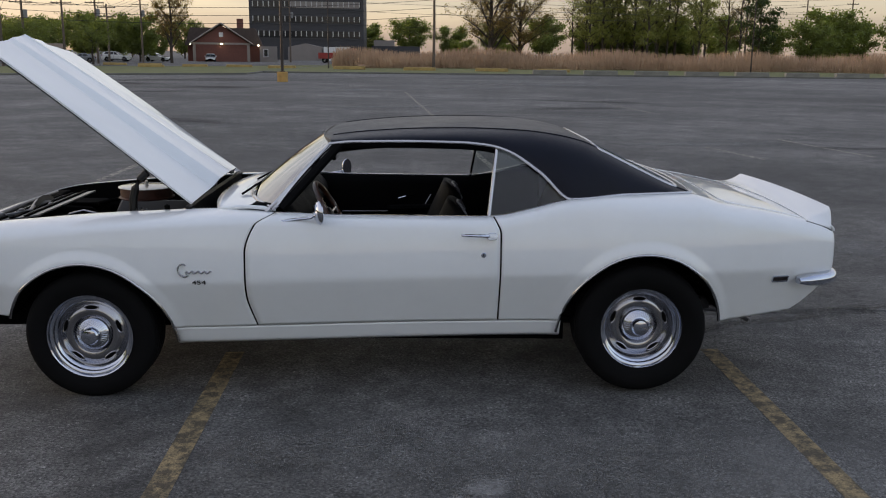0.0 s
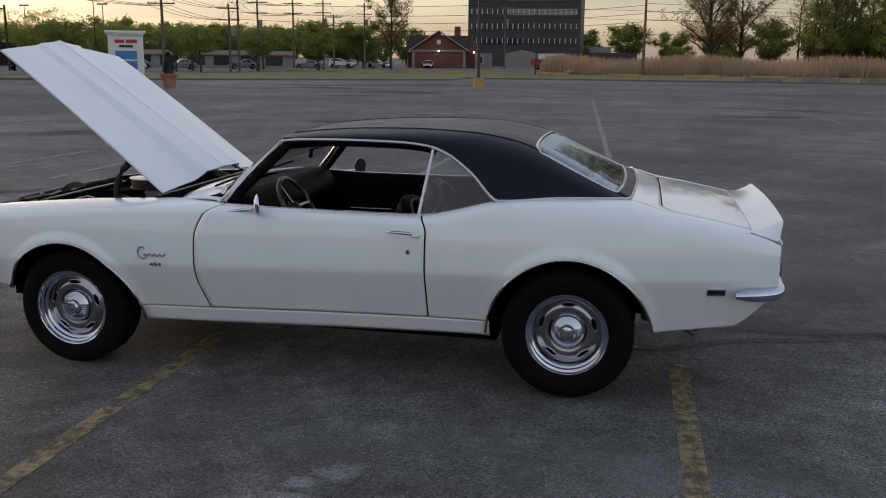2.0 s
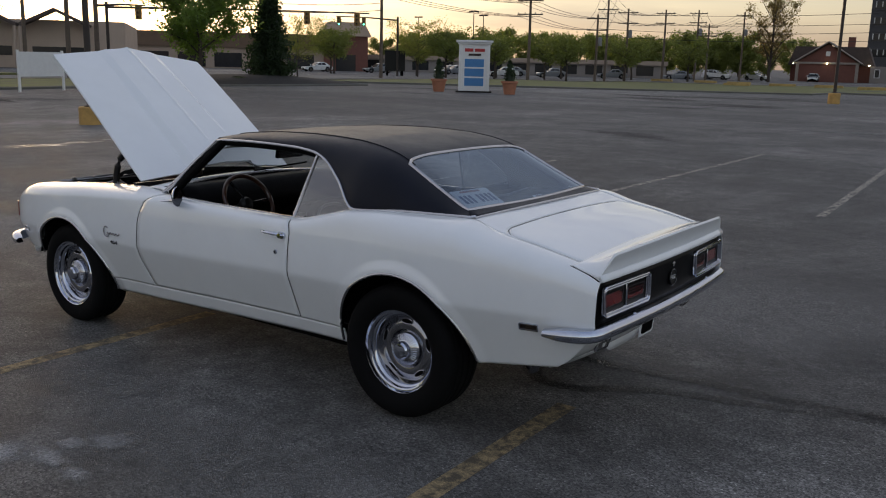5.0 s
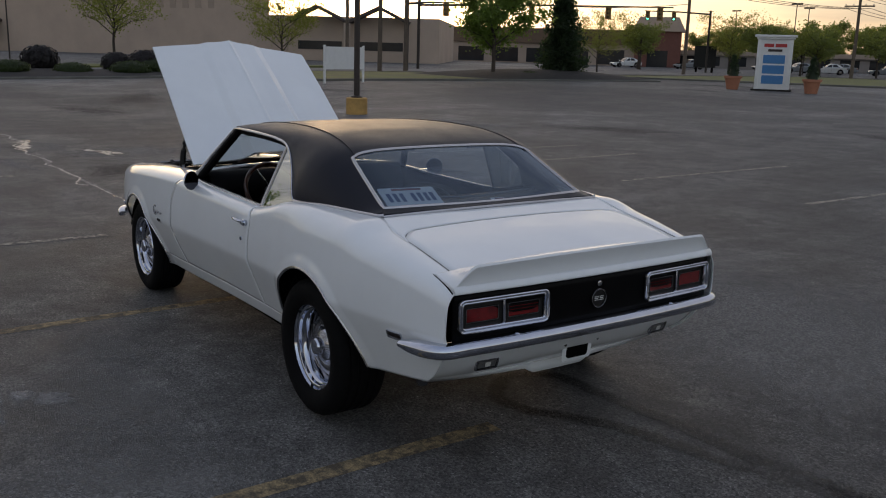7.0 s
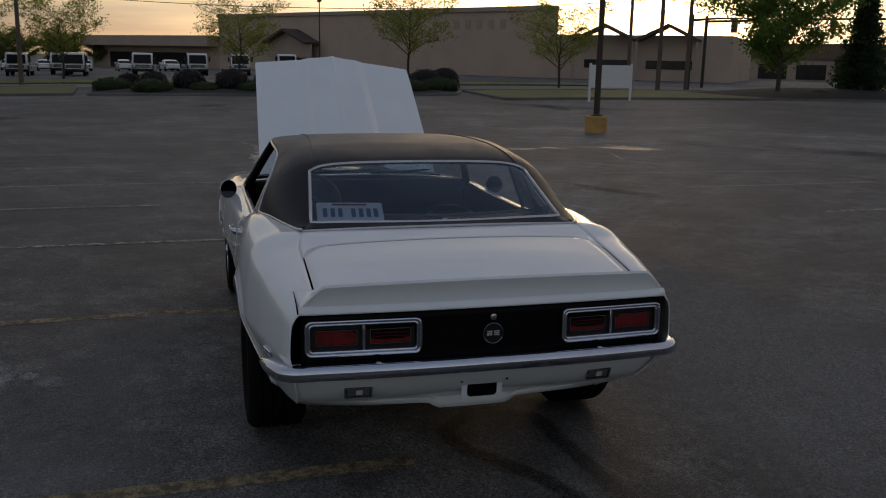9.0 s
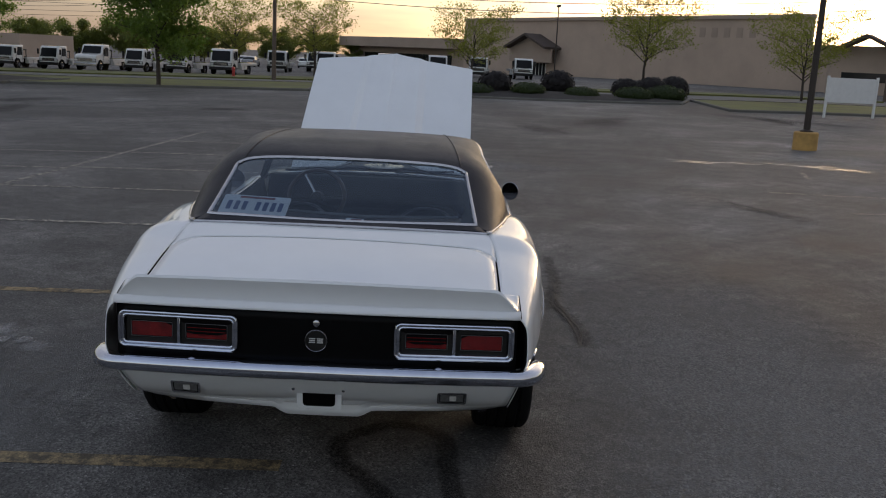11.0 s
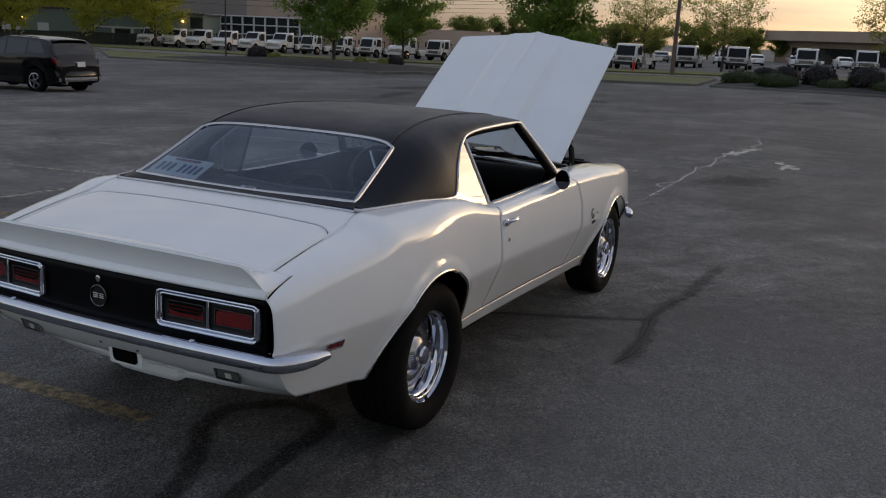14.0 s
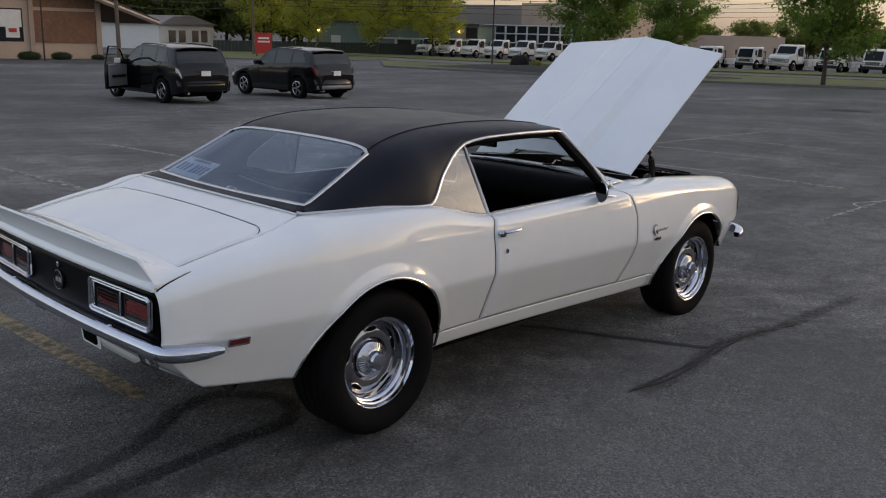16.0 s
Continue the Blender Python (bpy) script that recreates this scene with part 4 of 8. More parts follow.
    badge["label"] = "small dark engine size badge"
    badge.matrix_world = side_plane(-0.812, 0.553, s) @ Matrix.Diagonal((1.25, 0.8, 1, 1)) @ Matrix.Translation((0, 0, 0.003))
    # exhaust tips
    part("exhaust_tip", tube([(1.74, s * 0.56, 0.36), (1.90, s * 0.60, 0.352), (1.97, s * 0.63, 0.328), (2.00, s * 0.645, 0.314)], 0.027, 14), DARKCHROME, car, "exhaust tip behind the rear wheel")
    part("red_corner_lamp", plate_on(facing((-2.165, s * 0.752, 0.60), (-0.5, s, 0)), 0.05, 0.10, 0.01, 0.0, 0.006), RED, car, "red lens at the front corner")
    # leaf spring, axle end and frame rail seen through the arch
    part("frame_rail", tube([(1.50, s * 0.60, 0.52), (1.62, s * 0.61, 0.52), (1.72, s * 0.61, 0.52)], 0.03, 6), GAP, car)
    part("brake_line", tube([(1.64, s * 0.62, 0.498), (1.72, s * 0.62, 0.501), (1.80, s * 0.62, 0.496)], 0.006, 6), DARKCHROME, car)
    part("spring_shackle", block(1.725, 1.785, s * 0.62 - 0.02, s * 0.62 + 0.02, 0.362, 0.425), DARKMETAL, car, bevel=0.008)

# emblem and trunk lock
mc = facing((2.374, 0, 0.697), (1, 0, 0.03))
ring = part("emblem", moved(lathe([(0.041, 0.0), (0.041, 0.008), (0.037, 0.009), (0.036, 0.005), (0.0, 0.004)], 40), mc), SATIN, car, "round black emblem with a bright rim")
part("emblem_rim", tube([mc @ Vector((0.040 * math.cos(a), 0.040 * math.sin(a), 0.008)) for a in [2 * math.pi * k / 40 for k in range(40)]], 0.0012, 6, closed=True), DARKCHROME, ring)
for q in (-1, 1):
    mark = mc @ Matrix.Translation((q * 0.0145, 0, 0.0055))
    part("emblem_bar", plate_on(mark, 0.021, 0.0046, 0.0018, 0, 0.0015), LENS, ring)
    for dy in (-0.0072, 0.0072):
        part("emblem_bar", plate_on(mark @ Matrix.Translation((0, dy, 0)), 0.023, 0.0036, 0.0014, 0, 0.0015), LENS, ring)
part("trunk_lock", moved(lathe([(0.0125, 0.0), (0.0125, 0.006), (0.009, 0.008), (0.0, 0.008)], 20), facing((2.374, 0, 0.762), (1, 0, 0))), STEEL, car, "round bright trunk lock")
RECESS = facing((tail_x(0.44) + 0.026, 0, 0.442), (1, 0, -0.10))
# black plate laid on the valance: the recess's shade as colour
part("number_plate_recess", plate_on(RECESS, 0.124, 0.090, 0.016, -0.002, 0.0075), GAP, car, "empty dark plate recess in the valance")
part("plate_bracket", frame_on(RECESS, 0.172, 0.120, 0.012, 0.026, 0.0015), PAINT, car)
for y in (-0.095, 0.095):
    part("bolt", moved(lathe([(0.007, 0.0), (0.006, 0.006), (0.0, 0.007)], 10), facing((tail_x(0.47) + 0.024, y, 0.475), (1, 0, -0.3))), STEEL, car)
for s in (-1, 1):
    part("bumper_bolt", moved(lathe([(0.013, 0.0), (0.010, 0.0025), (0.0, 0.0035)], 14), facing((2.388, s * 0.45, 0.6145), (0.3, 0, 1))), CHROME, car)

# interior
part("floor_pan", block(-0.9, 1.5, -0.70, 0.70, 0.30, 0.33), BLACK, car)
part("headliner", sheet(lambda u, v: (-0.2 + 1.2 * u, 0.60 * (2 * v - 1), roof_z(-0.2 + 1.2 * u) - 0.035 - 0.05 * (2 * v - 1) ** 2), 10, 8, (0.3, 0, 2)), BLACK, car)
part("dashboard", sheet(lambda u, v: (-0.62 + 0.28 * math.sin(v * 2.2), 0.70 * (2 * u - 1), 0.905 - 0.30 * max(0, v - 0.35) + 0.012 * math.sin(math.pi * min(1, v * 2))), 12, 12, (-0.7, 0, 0.6)), BLACK, car, "black padded dashboard", thick=0.02)
part("firewall", block(-0.92, -0.89, -0.68, 0.68, 0.30, 0.895), SATIN, car)
part("package_shelf", sheet(lambda u, v: (1.15 + 0.43 * v, 0.60 * (2 * u - 1), 0.955 + 0.02 * v), 6, 4, (1.3, 0, 0.2)), BLACK, car, thick=0.015)
for s in (-1, 1):
    part("door_trim", sheet(lambda u, v: (-0.50 + 1.55 * u, s * (0.755 - 0.03 * math.sin(math.pi * v)), 0.36 + (top_z(-0.5 + 1.55 * u) - 0.365) * v), 10, 8, (0, s * 3, 0.6)), BLACK, car, thick=0.01)
    part("window_crank", tube([(0.12, s * 0.72, 0.72), (0.18, s * 0.70, 0.74), (0.22, s * 0.69, 0.74)], 0.006, 6), CHROME, car)
    part("trim_strip", tube([(-0.25, s * 0.712, 0.633), (0.27, s * 0.712, 0.636), (0.335, s * 0.712, 0.75)], 0.005, 6), DARKCHROME, car)
    part("arm_rest", tube([(0.05, s * 0.69, 0.66), (0.40, s * 0.69, 0.67)], 0.03, 8, flat=0.7), BLACK, car)
    part("rear_trim", sheet(lambda u, v: (1.0 + 0.55 * u, s * (0.70 - 0.08 * u - 0.10 * v), 0.92 + 0.26 * v * (1 - 0.75 * u)), 6, 6, (1.2, s * 3, 1)), BLACK, car)


def bucket(s):
    """A high-backed bucket seat with pale piping."""
    def back(u, v):
        a = 2 * u - 1
        w = 0.235 - 0.035 * v
        return 0.34 + 0.17 * v - 0.05 * (1 - a * a), s * 0.36 + w * a * (1 - 0.18 * v ** 6), 0.50 + 0.375 * v - 0.07 * abs(a) ** 3 * v
    seat = part("front_seat", sheet(back, 16, 14, (-3, 0, 0.7)), BLACK, car, "black vinyl bucket seat with pale piping", thick=0.06)
    part("cushion", moved(block(-0.24, 0.24, -0.25, 0.25, -0.07, 0.07), Matrix.Translation((0.20, s * 0.36, 0.48)) @ Matrix.Rotation(radians(-8), 4, "Y")), BLACK, seat, bevel=0.04)
    edge = [Vector(back(0, k / 8)) for k in range(9)] + [Vector(back(k / 10, 1)) for k in range(1, 11)] + [Vector(back(1, 1 - k / 8)) for k in range(1, 9)]
    part("piping", tube([p + Vector((0.0, 0, 0.004)) for p in edge], 0.008, 6), SEATTRIM, seat, "grey piping")


SEATTRIM = material("grey_piping", (0.16, 0.16, 0.17), 0.45, var=0.1, scale=20)
bucket(-1)
bucket(1)
part("rear_seat", sheet(lambda u, v: (1.02 + 0.16 * v, 0.58 * (2 * u - 1), 0.50 + 0.40 * v), 10, 6, (0, 0, 0.7)), BLACK, car, "black vinyl rear bench seat", thick=0.08, bevel=0.03)
col = Matrix.Translation((-0.215, -0.36, 0.815)) @ Matrix.Rotation(radians(60), 4, "Y")
wheel = part("steering_wheel", tube([col @ Vector((0.178 * math.cos(a), 0.178 * math.sin(a), 0)) for a in [2 * math.pi * k / 40 for k in range(40)]], 0.014, 8, closed=True), WOOD, car, "wood-rimmed steering wheel")
for a in (90, 210, 330):
    part("spoke", tube([col @ Vector((0, 0, -0.02)), col @ Vector((0.18 * math.cos(radians(a)), 0.18 * math.sin(radians(a)), 0))], 0.009, 6), STEEL, wheel)
part("horn_cap", moved(lathe([(0.0, 0.006), (0.03, 0.0), (0.045, -0.02), (0.045, -0.04)], 20), col), SATIN, wheel)
part("steering_column", tube([col @ Vector((0, 0, -0.03)), col @ Vector((0, 0, -0.35))], 0.03, 10), SATIN, car)
mir = part("rear_view_mirror", moved(block(-0.012, 0.012, -0.12, 0.12, -0.028, 0.028), Matrix.Translation((-0.225, 0.0, 1.092)) @ Matrix.Rotation(radians(8), 4, "Y")), BLACK, car, "inside rear view mirror", bevel=0.01)
part("stalk", tube([(-0.235, 0.0, 1.11), (-0.29, 0.0, 1.22)], 0.006, 6), STEEL, mir)
part("mirror_face", moved(block(0.0122, 0.0135, -0.11, 0.11, -0.022, 0.022), Matrix.Translation((-0.225, 0.0, 1.092)) @ Matrix.Rotation(radians(8), 4, "Y")), STEEL, mir)

# number plate propped behind the rear glass, with plain bars, and a small sticker
PLATEMAT = material("plate_white", (0.78, 0.80, 0.82), 0.4, var=0.06, scale=15)
PLATEINK = material("plate_blue", (0.05, 0.09, 0.22), 0.5)
g0, g1, g2 = (Vector(rear_glass(0.155, 0.94)), Vector(rear_glass(0.155, 0.60)), Vector(rear_glass(0.30, 0.94)))
upv = (g1 - g0).normalized()
acr = (g2 - g0).normalized()
outv = acr.cross(upv).normalized()
mp = Matrix((acr, upv, outv)).transposed().to_4x4()
mp.translation = g0 + upv * 0.072 - outv * 0.016
plate = part("number_plate", plate_on(mp, 0.305, 0.152, 0.012, 0, 0.002), PLATEMAT, car, "pale number plate with blue bars behind glass")
for k, x in enumerate((-0.115, -0.080, -0.045, 0.015, 0.050, 0.085, 0.118)):
    part("bar", plate_on(mp @ Matrix.Translation((x, -0.004, 0.002)), 0.020, 0.066, 0.003, 0, 0.001), PLATEINK, plate)
part("bar", plate_on(mp @ Matrix.Translation((0, 0.060, 0.002)), 0.16, 0.014, 0.003, 0, 0.001), RED, plate)
ms = mp.copy()
ms.translation = Vector(rear_glass(0.545, 0.95)) + upv * 0.004 - outv * 0.008
stick = part("sticker", plate_on(ms, 0.080, 0.022, 0.003, 0, 0.001), PLATEMAT, car, "small red and white sticker on the glass")
part("bar", plate_on(ms @ Matrix.Translation((0.008, 0.001, 0.001)), 0.050, 0.012, 0.002, 0, 0.001), RED, stick)
part("belt_strap", tube([(1.30, 0.52, 0.985), (1.36, 0.1, 0.98), (1.30, -0.3, 0.985)], 0.006, 6), SEATTRIM, car)

# wipers, cowl grille and washer detail
for s0 in (-0.45, 0.12):
    part("wiper", tube([(-0.70 + 0.05 * abs(s0), s0, 0.925), (-0.64, s0 + 0.18, 0.945), (-0.585, s0 + 0.40, 0.965)], 0.006, 6), GAP, car, "black windshield wiper")

# engine bay
METAL = material("cast_metal", (0.22, 0.22, 0.23), 0.35, 0.8, var=0.3, scale=14)
ORANGE = material("red_brown_filter", (0.055, 0.018, 0.012), 0.6, var=0.25, scale=20, bump=0.3, bump_scale=120)
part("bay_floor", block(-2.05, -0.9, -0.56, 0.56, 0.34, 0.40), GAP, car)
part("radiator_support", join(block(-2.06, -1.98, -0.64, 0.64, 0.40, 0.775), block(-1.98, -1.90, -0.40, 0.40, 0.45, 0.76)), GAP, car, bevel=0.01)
part("header_panel", sheet(lambda u, v: (-2.03 - 0.14 * math.sin(v * 1.5), 0.62 * (2 * u - 1), 0.785 - 0.09 * v * v - 0.02 * (2 * u - 1) ** 2), 12, 8, (-1.9, 0, 0.5)), PAINT, car, thick=0.01)
part("grille", block(-2.16, -2.12, -0.68, 0.68, 0.45, 0.70), SATIN, car, "black front grille", bevel=0.01)
part("front_valance", sheet(lambda u, v: (-2.12 + 0.08 * v - 0.05 * (1 - (2 * u - 1) ** 2), 0.72 * (2 * u - 1), 0.44 - 0.14 * v), 12, 4, (-1.9, 0, 0.4)), PAINT, car, thick=0.01)
front_path = []
for k in range(61):
    t = -1 + 2 * k / 60
    a = abs(t)
    if a < 0.82:
        front_path.append((-2.27 + 0.05 * (a / 0.82) ** 2, -0.70 * t / 0.82, 0.405))
    else:
        q = (a - 0.82) / 0.18
        b = bezier((-2.22, 0.70), (-2.20, 0.78), (-2.16, 0.81), (-2.04, 0.835), q)
        front_path.append((b[0], -math.copysign(b[1], t), 0.405 - 0.01 * q))
part("front_bumper", blade(front_path, 0.070, 0.06), CHROME, car, "slim chrome front bumper", smooth=50)
filt = Matrix.Translation((-1.31, 0, 0.830)) @ Matrix.Diagonal((0.90, 0.90, 0.82, 1))
cleaner = part("air_cleaner", moved(lathe([(0.0, 0.0), (0.165, 0.0), (0.172, 0.006), (0.165, 0.014), (0.160, 0.016), (0.160, 0.075), (0.168, 0.078)], 40), filt), ORANGE, car, "round air cleaner with pale lid")
part("lid", moved(lathe([(0.172, 0.076), (0.172, 0.080), (0.150, 0.084), (0.05, 0.088), (0.012, 0.092), (0.010, 0.118), (0.0, 0.118)], 40), filt), LENS, cleaner)
part("engine_block", join(block(-1.62, -0.98, -0.26, 0.26, 0.40, 0.66)), GAP, car, bevel=0.03)
for s in (-1, 1):
    part("valve_cover", moved(block(-0.27, 0.27, -0.075, 0.075, -0.04, 0.04), Matrix.Translation((-1.30, s * 0.28, 0.70)) @ Matrix.Rotation(radians(s * 28), 4, "X")), DARKMETAL, car, "dark metal valve cover", bevel=0.02)
    part("hood_hinge", tube([(-1.19, s * 0.615, 0.80), (-1.20, s * 0.612, 0.86), (-1.198, s * 0.61, 0.92), (-1.185, s * 0.606, 0.975), (-1.16, s * 0.603, 1.02), (-1.125, s * 0.60, 1.055)], 0.021, 8, flat=1.0), SATIN, car, "black hood hinge arm")
    spring = []
    for k in range(120):
        t = k / 119
        spring.append(Vector((-1.19 + 0.15 * t, s * 0.60 + 0.022 * math.cos(t * 60), 0.86 - 0.05 * t + 0.022 * math.sin(t * 60))))
    part("hinge_spring", tube(spring, 0.0045, 5), METAL, car)
    part("hood_bumper", moved(lathe([(0.014, 0.0), (0.014, 0.03), (0.0, 0.036)], 12), Matrix.Translation((-1.02, s * 0.645, top_z(-1.02) - 0.012))), GAP, car)
part("battery", block(-1.86, -1.66, -0.56, -0.36, 0.58, 0.76), GAP, car, "black car battery", bevel=0.012)
part("expansion_tank", block(-1.92, -1.70, 0.34, 0.54, 0.56, 0.74), GAP, car, bevel=0.02)
part("fan_shroud", moved(lathe([(0.10, 0.0), (0.23, 0.0), (0.25, 0.07), (0.28, 0.08)], 28), Matrix.Translation((-1.82, 0, 0.56)) @ Matrix.Rotation(radians(-90), 4, "Y")), SATIN, car)
for pts, r, mt in (
    ([(-1.88, -0.22, 0.74), (-1.74, -0.18, 0.79), (-1.62, -0.05, 0.76), (-1.58, 0.0, 0.70)], 0.024, GAP),
    ([(-1.80, -0.45, 0.77), (-1.6, -0.5, 0.80), (-1.35, -0.48, 0.79), (-1.1, -0.50, 0.82)], 0.008, GAP),
    ([(-1.70, 0.30, 0.74), (-1.5, 0.42, 0.78), (-1.2, 0.45, 0.78), (-0.95, 0.40, 0.80)], 0.012, GAP),
    ([(-2.0, -0.52, 0.785), (-1.85, -0.30, 0.80), (-1.98, 0.10, 0.79)], 0.012, METAL),
    ([(-0.93, -0.5, 0.84), (-1.0, -0.1, 0.86), (-0.95, 0.45, 0.85)], 0.010, GAP),
):
    part("hose", tube(pts, r, 8), mt, car)
part("radiator_cap", moved(lathe([(0.028, 0.0), (0.030, 0.014), (0.02, 0.02), (0.0, 0.02)], 16), Matrix.Translation((-1.93, 0.22, 0.76))), STEEL, car)
cover = part("radiator_cover", moved(block(-0.13, 0.14, -0.44, 0.40, -0.005, 0.005), Matrix.Translation((-1.86, -0.06, 0.790)) @ Matrix.Rotation(radians(-9), 4, "Y")), METAL, car, "pale metal cover over the radiator", bevel=0.002)
for q in (-0.07, 0.0, 0.075):
    part("strap", moved(block(q - 0.012, q + 0.012, -0.45, 0.41, 0.005, 0.013), Matrix.Translation((-1.86, -0.06, 0.790)) @ Matrix.Rotation(radians(-9), 4, "Y")), GAP, cover, smooth=0)
part("support_bar", tube([(-2.02, -0.60, 0.775), (-1.99, -0.30, 0.795), (-1.985, 0.05, 0.80), (-2.0, 0.45, 0.79)], 0.010, 8), METAL, car, "pale bar across the radiator support")
for q in (-0.46, -0.33, -0.12):
    part("bolt", moved(lathe([(0.016, 0.0), (0.016, 0.012), (0.010, 0.018), (0.0, 0.018)], 12), Matrix.Translation((-1.93 + 0.35 * (q + 0.46), q, 0.80))), METAL, car)
part("loom", tube([(-1.64, -0.42, 0.75), (-1.60, -0.41, 0.805), (-1.53, -0.40, 0.822), (-1.46, -0.38, 0.80), (-1.38, -0.36, 0.785), (-1.28, -0.34, 0.79)], 0.0065, 6), DARKCHROME, car, "grey cable loom over the engine")
part("loom", tube([(-1.72, -0.50, 0.76), (-1.62, -0.52, 0.79), (-1.50, -0.50, 0.775), (-1.36, -0.48, 0.78)], 0.010, 6), GAP, car)
part("bottle_cap", moved(lathe([(0.022, 0.0), (0.024, 0.02), (0.016, 0.028), (0.0, 0.03)], 14), Matrix.Translation((-1.255, -0.60, 0.775))), LENS, car, "pale cap of a small bottle")
part("heater_box", block(-0.965, -0.905, 0.02, 0.52, 0.62, 0.86), GAP, car, bevel=0.02)
part("linkage", tube([(-1.05, -0.30, 0.80), (-0.98, -0.34, 0.835), (-0.93, -0.42, 0.84), (-0.92, -0.50, 0.80)], 0.008, 6), METAL, car)
part("brake_booster", moved(lathe([(0.0, 0.0), (0.09, 0.0), (0.11, 0.03), (0.11, 0.07), (0.06, 0.10), (0.0, 0.10)], 24), Matrix.Translation((-0.90, -0.40, 0.74)) @ Matrix.Rotation(radians(-90), 4, "Y")), GAP, car)


# ---- ground sheet
def axis_steps(edges):
    out = []
    for a, b, n in edges:
        out += [a + (b - a) * k / n for k in range(n)]
    return out + [edges[-1][1]]


gx = axis_steps([(-1500, -200, 8), (-200, -60, 20), (-60, -10, 40), (-10, 12, 60), (12, 60, 20), (60, 1500, 8)])
gy = axis_steps([(-1500, -200, 8), (-200, -60, 16), (-60, -10, 40), (-10, 12, 60), (12, 110, 40), (110, 1500, 8)])
gv = [(x, y, ground_z(x, y)) for x in gx for y in gy]
ny = len(gy)
gf = [(i * ny + j, (i + 1) * ny + j, (i + 1) * ny + j + 1, i * ny + j + 1) for i in range(len(gx) - 1) for j in range(ny - 1)]
ground = part("ground", (gv, gf), ASPHALT)
tagged(ground, "worn grey asphalt of a large parking lot", "ground", kind="structure")

GRASS = material("grass", (0.120, 0.126, 0.034), 0.95, var=0.45, scale=0.5, bump=1.0, bump_scale=9)
MULCH = material("dark_mulch", (0.020, 0.017, 0.015), 0.95, var=0.4, scale=1.5, bump=1.0, bump_scale=12)
KERBSTONE = material("old_kerb_concrete", (0.13, 0.125, 0.11), 0.95, var=0.3, scale=0.8, bump=0.3, bump_scale=30)
CONCRETE = material("concrete", (0.26, 0.25, 0.23), 0.9, var=0.2, scale=0.8, bump=0.3, bump_scale=30)
ROADMAT = material("road_asphalt", (0.15, 0.145, 0.14), 0.9, var=0.15, scale=0.3)


def worn_paint(name, colour, amount, under=(0.060, 0.060, 0.062)):
    """Old stall paint, flaked through to the asphalt."""
    m = bpy.data.materials.new(name)
    m.use_nodes = True
    n, l = m.node_tree.nodes, m.node_tree.links
    b = n["Principled BSDF"]
    b.inputs["Roughness"].default_value = 0.85
    geo = n.new("ShaderNodeTexCoord")
    no = n.new("ShaderNodeTexNoise")
    no.inputs["Scale"].default_value = 14
    no.inputs["Detail"].default_value = 10
    no.inputs["Roughness"].default_value = 0.75
    l.new(geo.outputs["Object"], no.inputs["Vector"])
    fine = n.new("ShaderNodeTexNoise")
    fine.inputs["Scale"].default_value = 150
    l.new(geo.outputs["Object"], fine.inputs["Vector"])
    mr = n.new("ShaderNodeMapRange")
    mr.inputs[1].default_value, mr.inputs[2].default_value = amount - 0.07, amount + 0.07
    l.new(no.outputs["Fac"], mr.inputs[0])
    mx = n.new("ShaderNodeMix")
    mx.data_type = "RGBA"
    mx.inputs[6].default_value = (*under, 1)
    mx.inputs[7].default_value = (*colour, 1)
    l.new(mr.outputs[0], mx.inputs[0])
    hs = n.new("ShaderNodeHueSaturation")
    m2 = n.new("ShaderNodeMapRange")
    m2.inputs[1].default_value, m2.inputs[2].default_value, m2.inputs[3].default_value, m2.inputs[4].default_value = 0.3, 0.7, 0.6, 1.4
    l.new(fine.outputs["Fac"], m2.inputs[0])
    l.new(mx.outputs[2], hs.inputs["Color"])
    l.new(m2.outputs[0], hs.inputs["Value"])
    l.new(hs.outputs[0], b.inputs["Base Color"])
    return m


YELLOWLINE = worn_paint("worn_yellow_paint", (0.30, 0.225, 0.118), 0.505, (0.075, 0.062, 0.042))
WHITELINE = worn_paint("worn_white_paint", (0.42, 0.39, 0.32), 0.515)
TAR = material("tar_seal", (0.014, 0.014, 0.015), 0.7, var=0.4, scale=5, bump=0.4, bump_scale=60)
PALE = worn_paint("pale_crack_film", (0.26, 0.26, 0.26), 0.50)


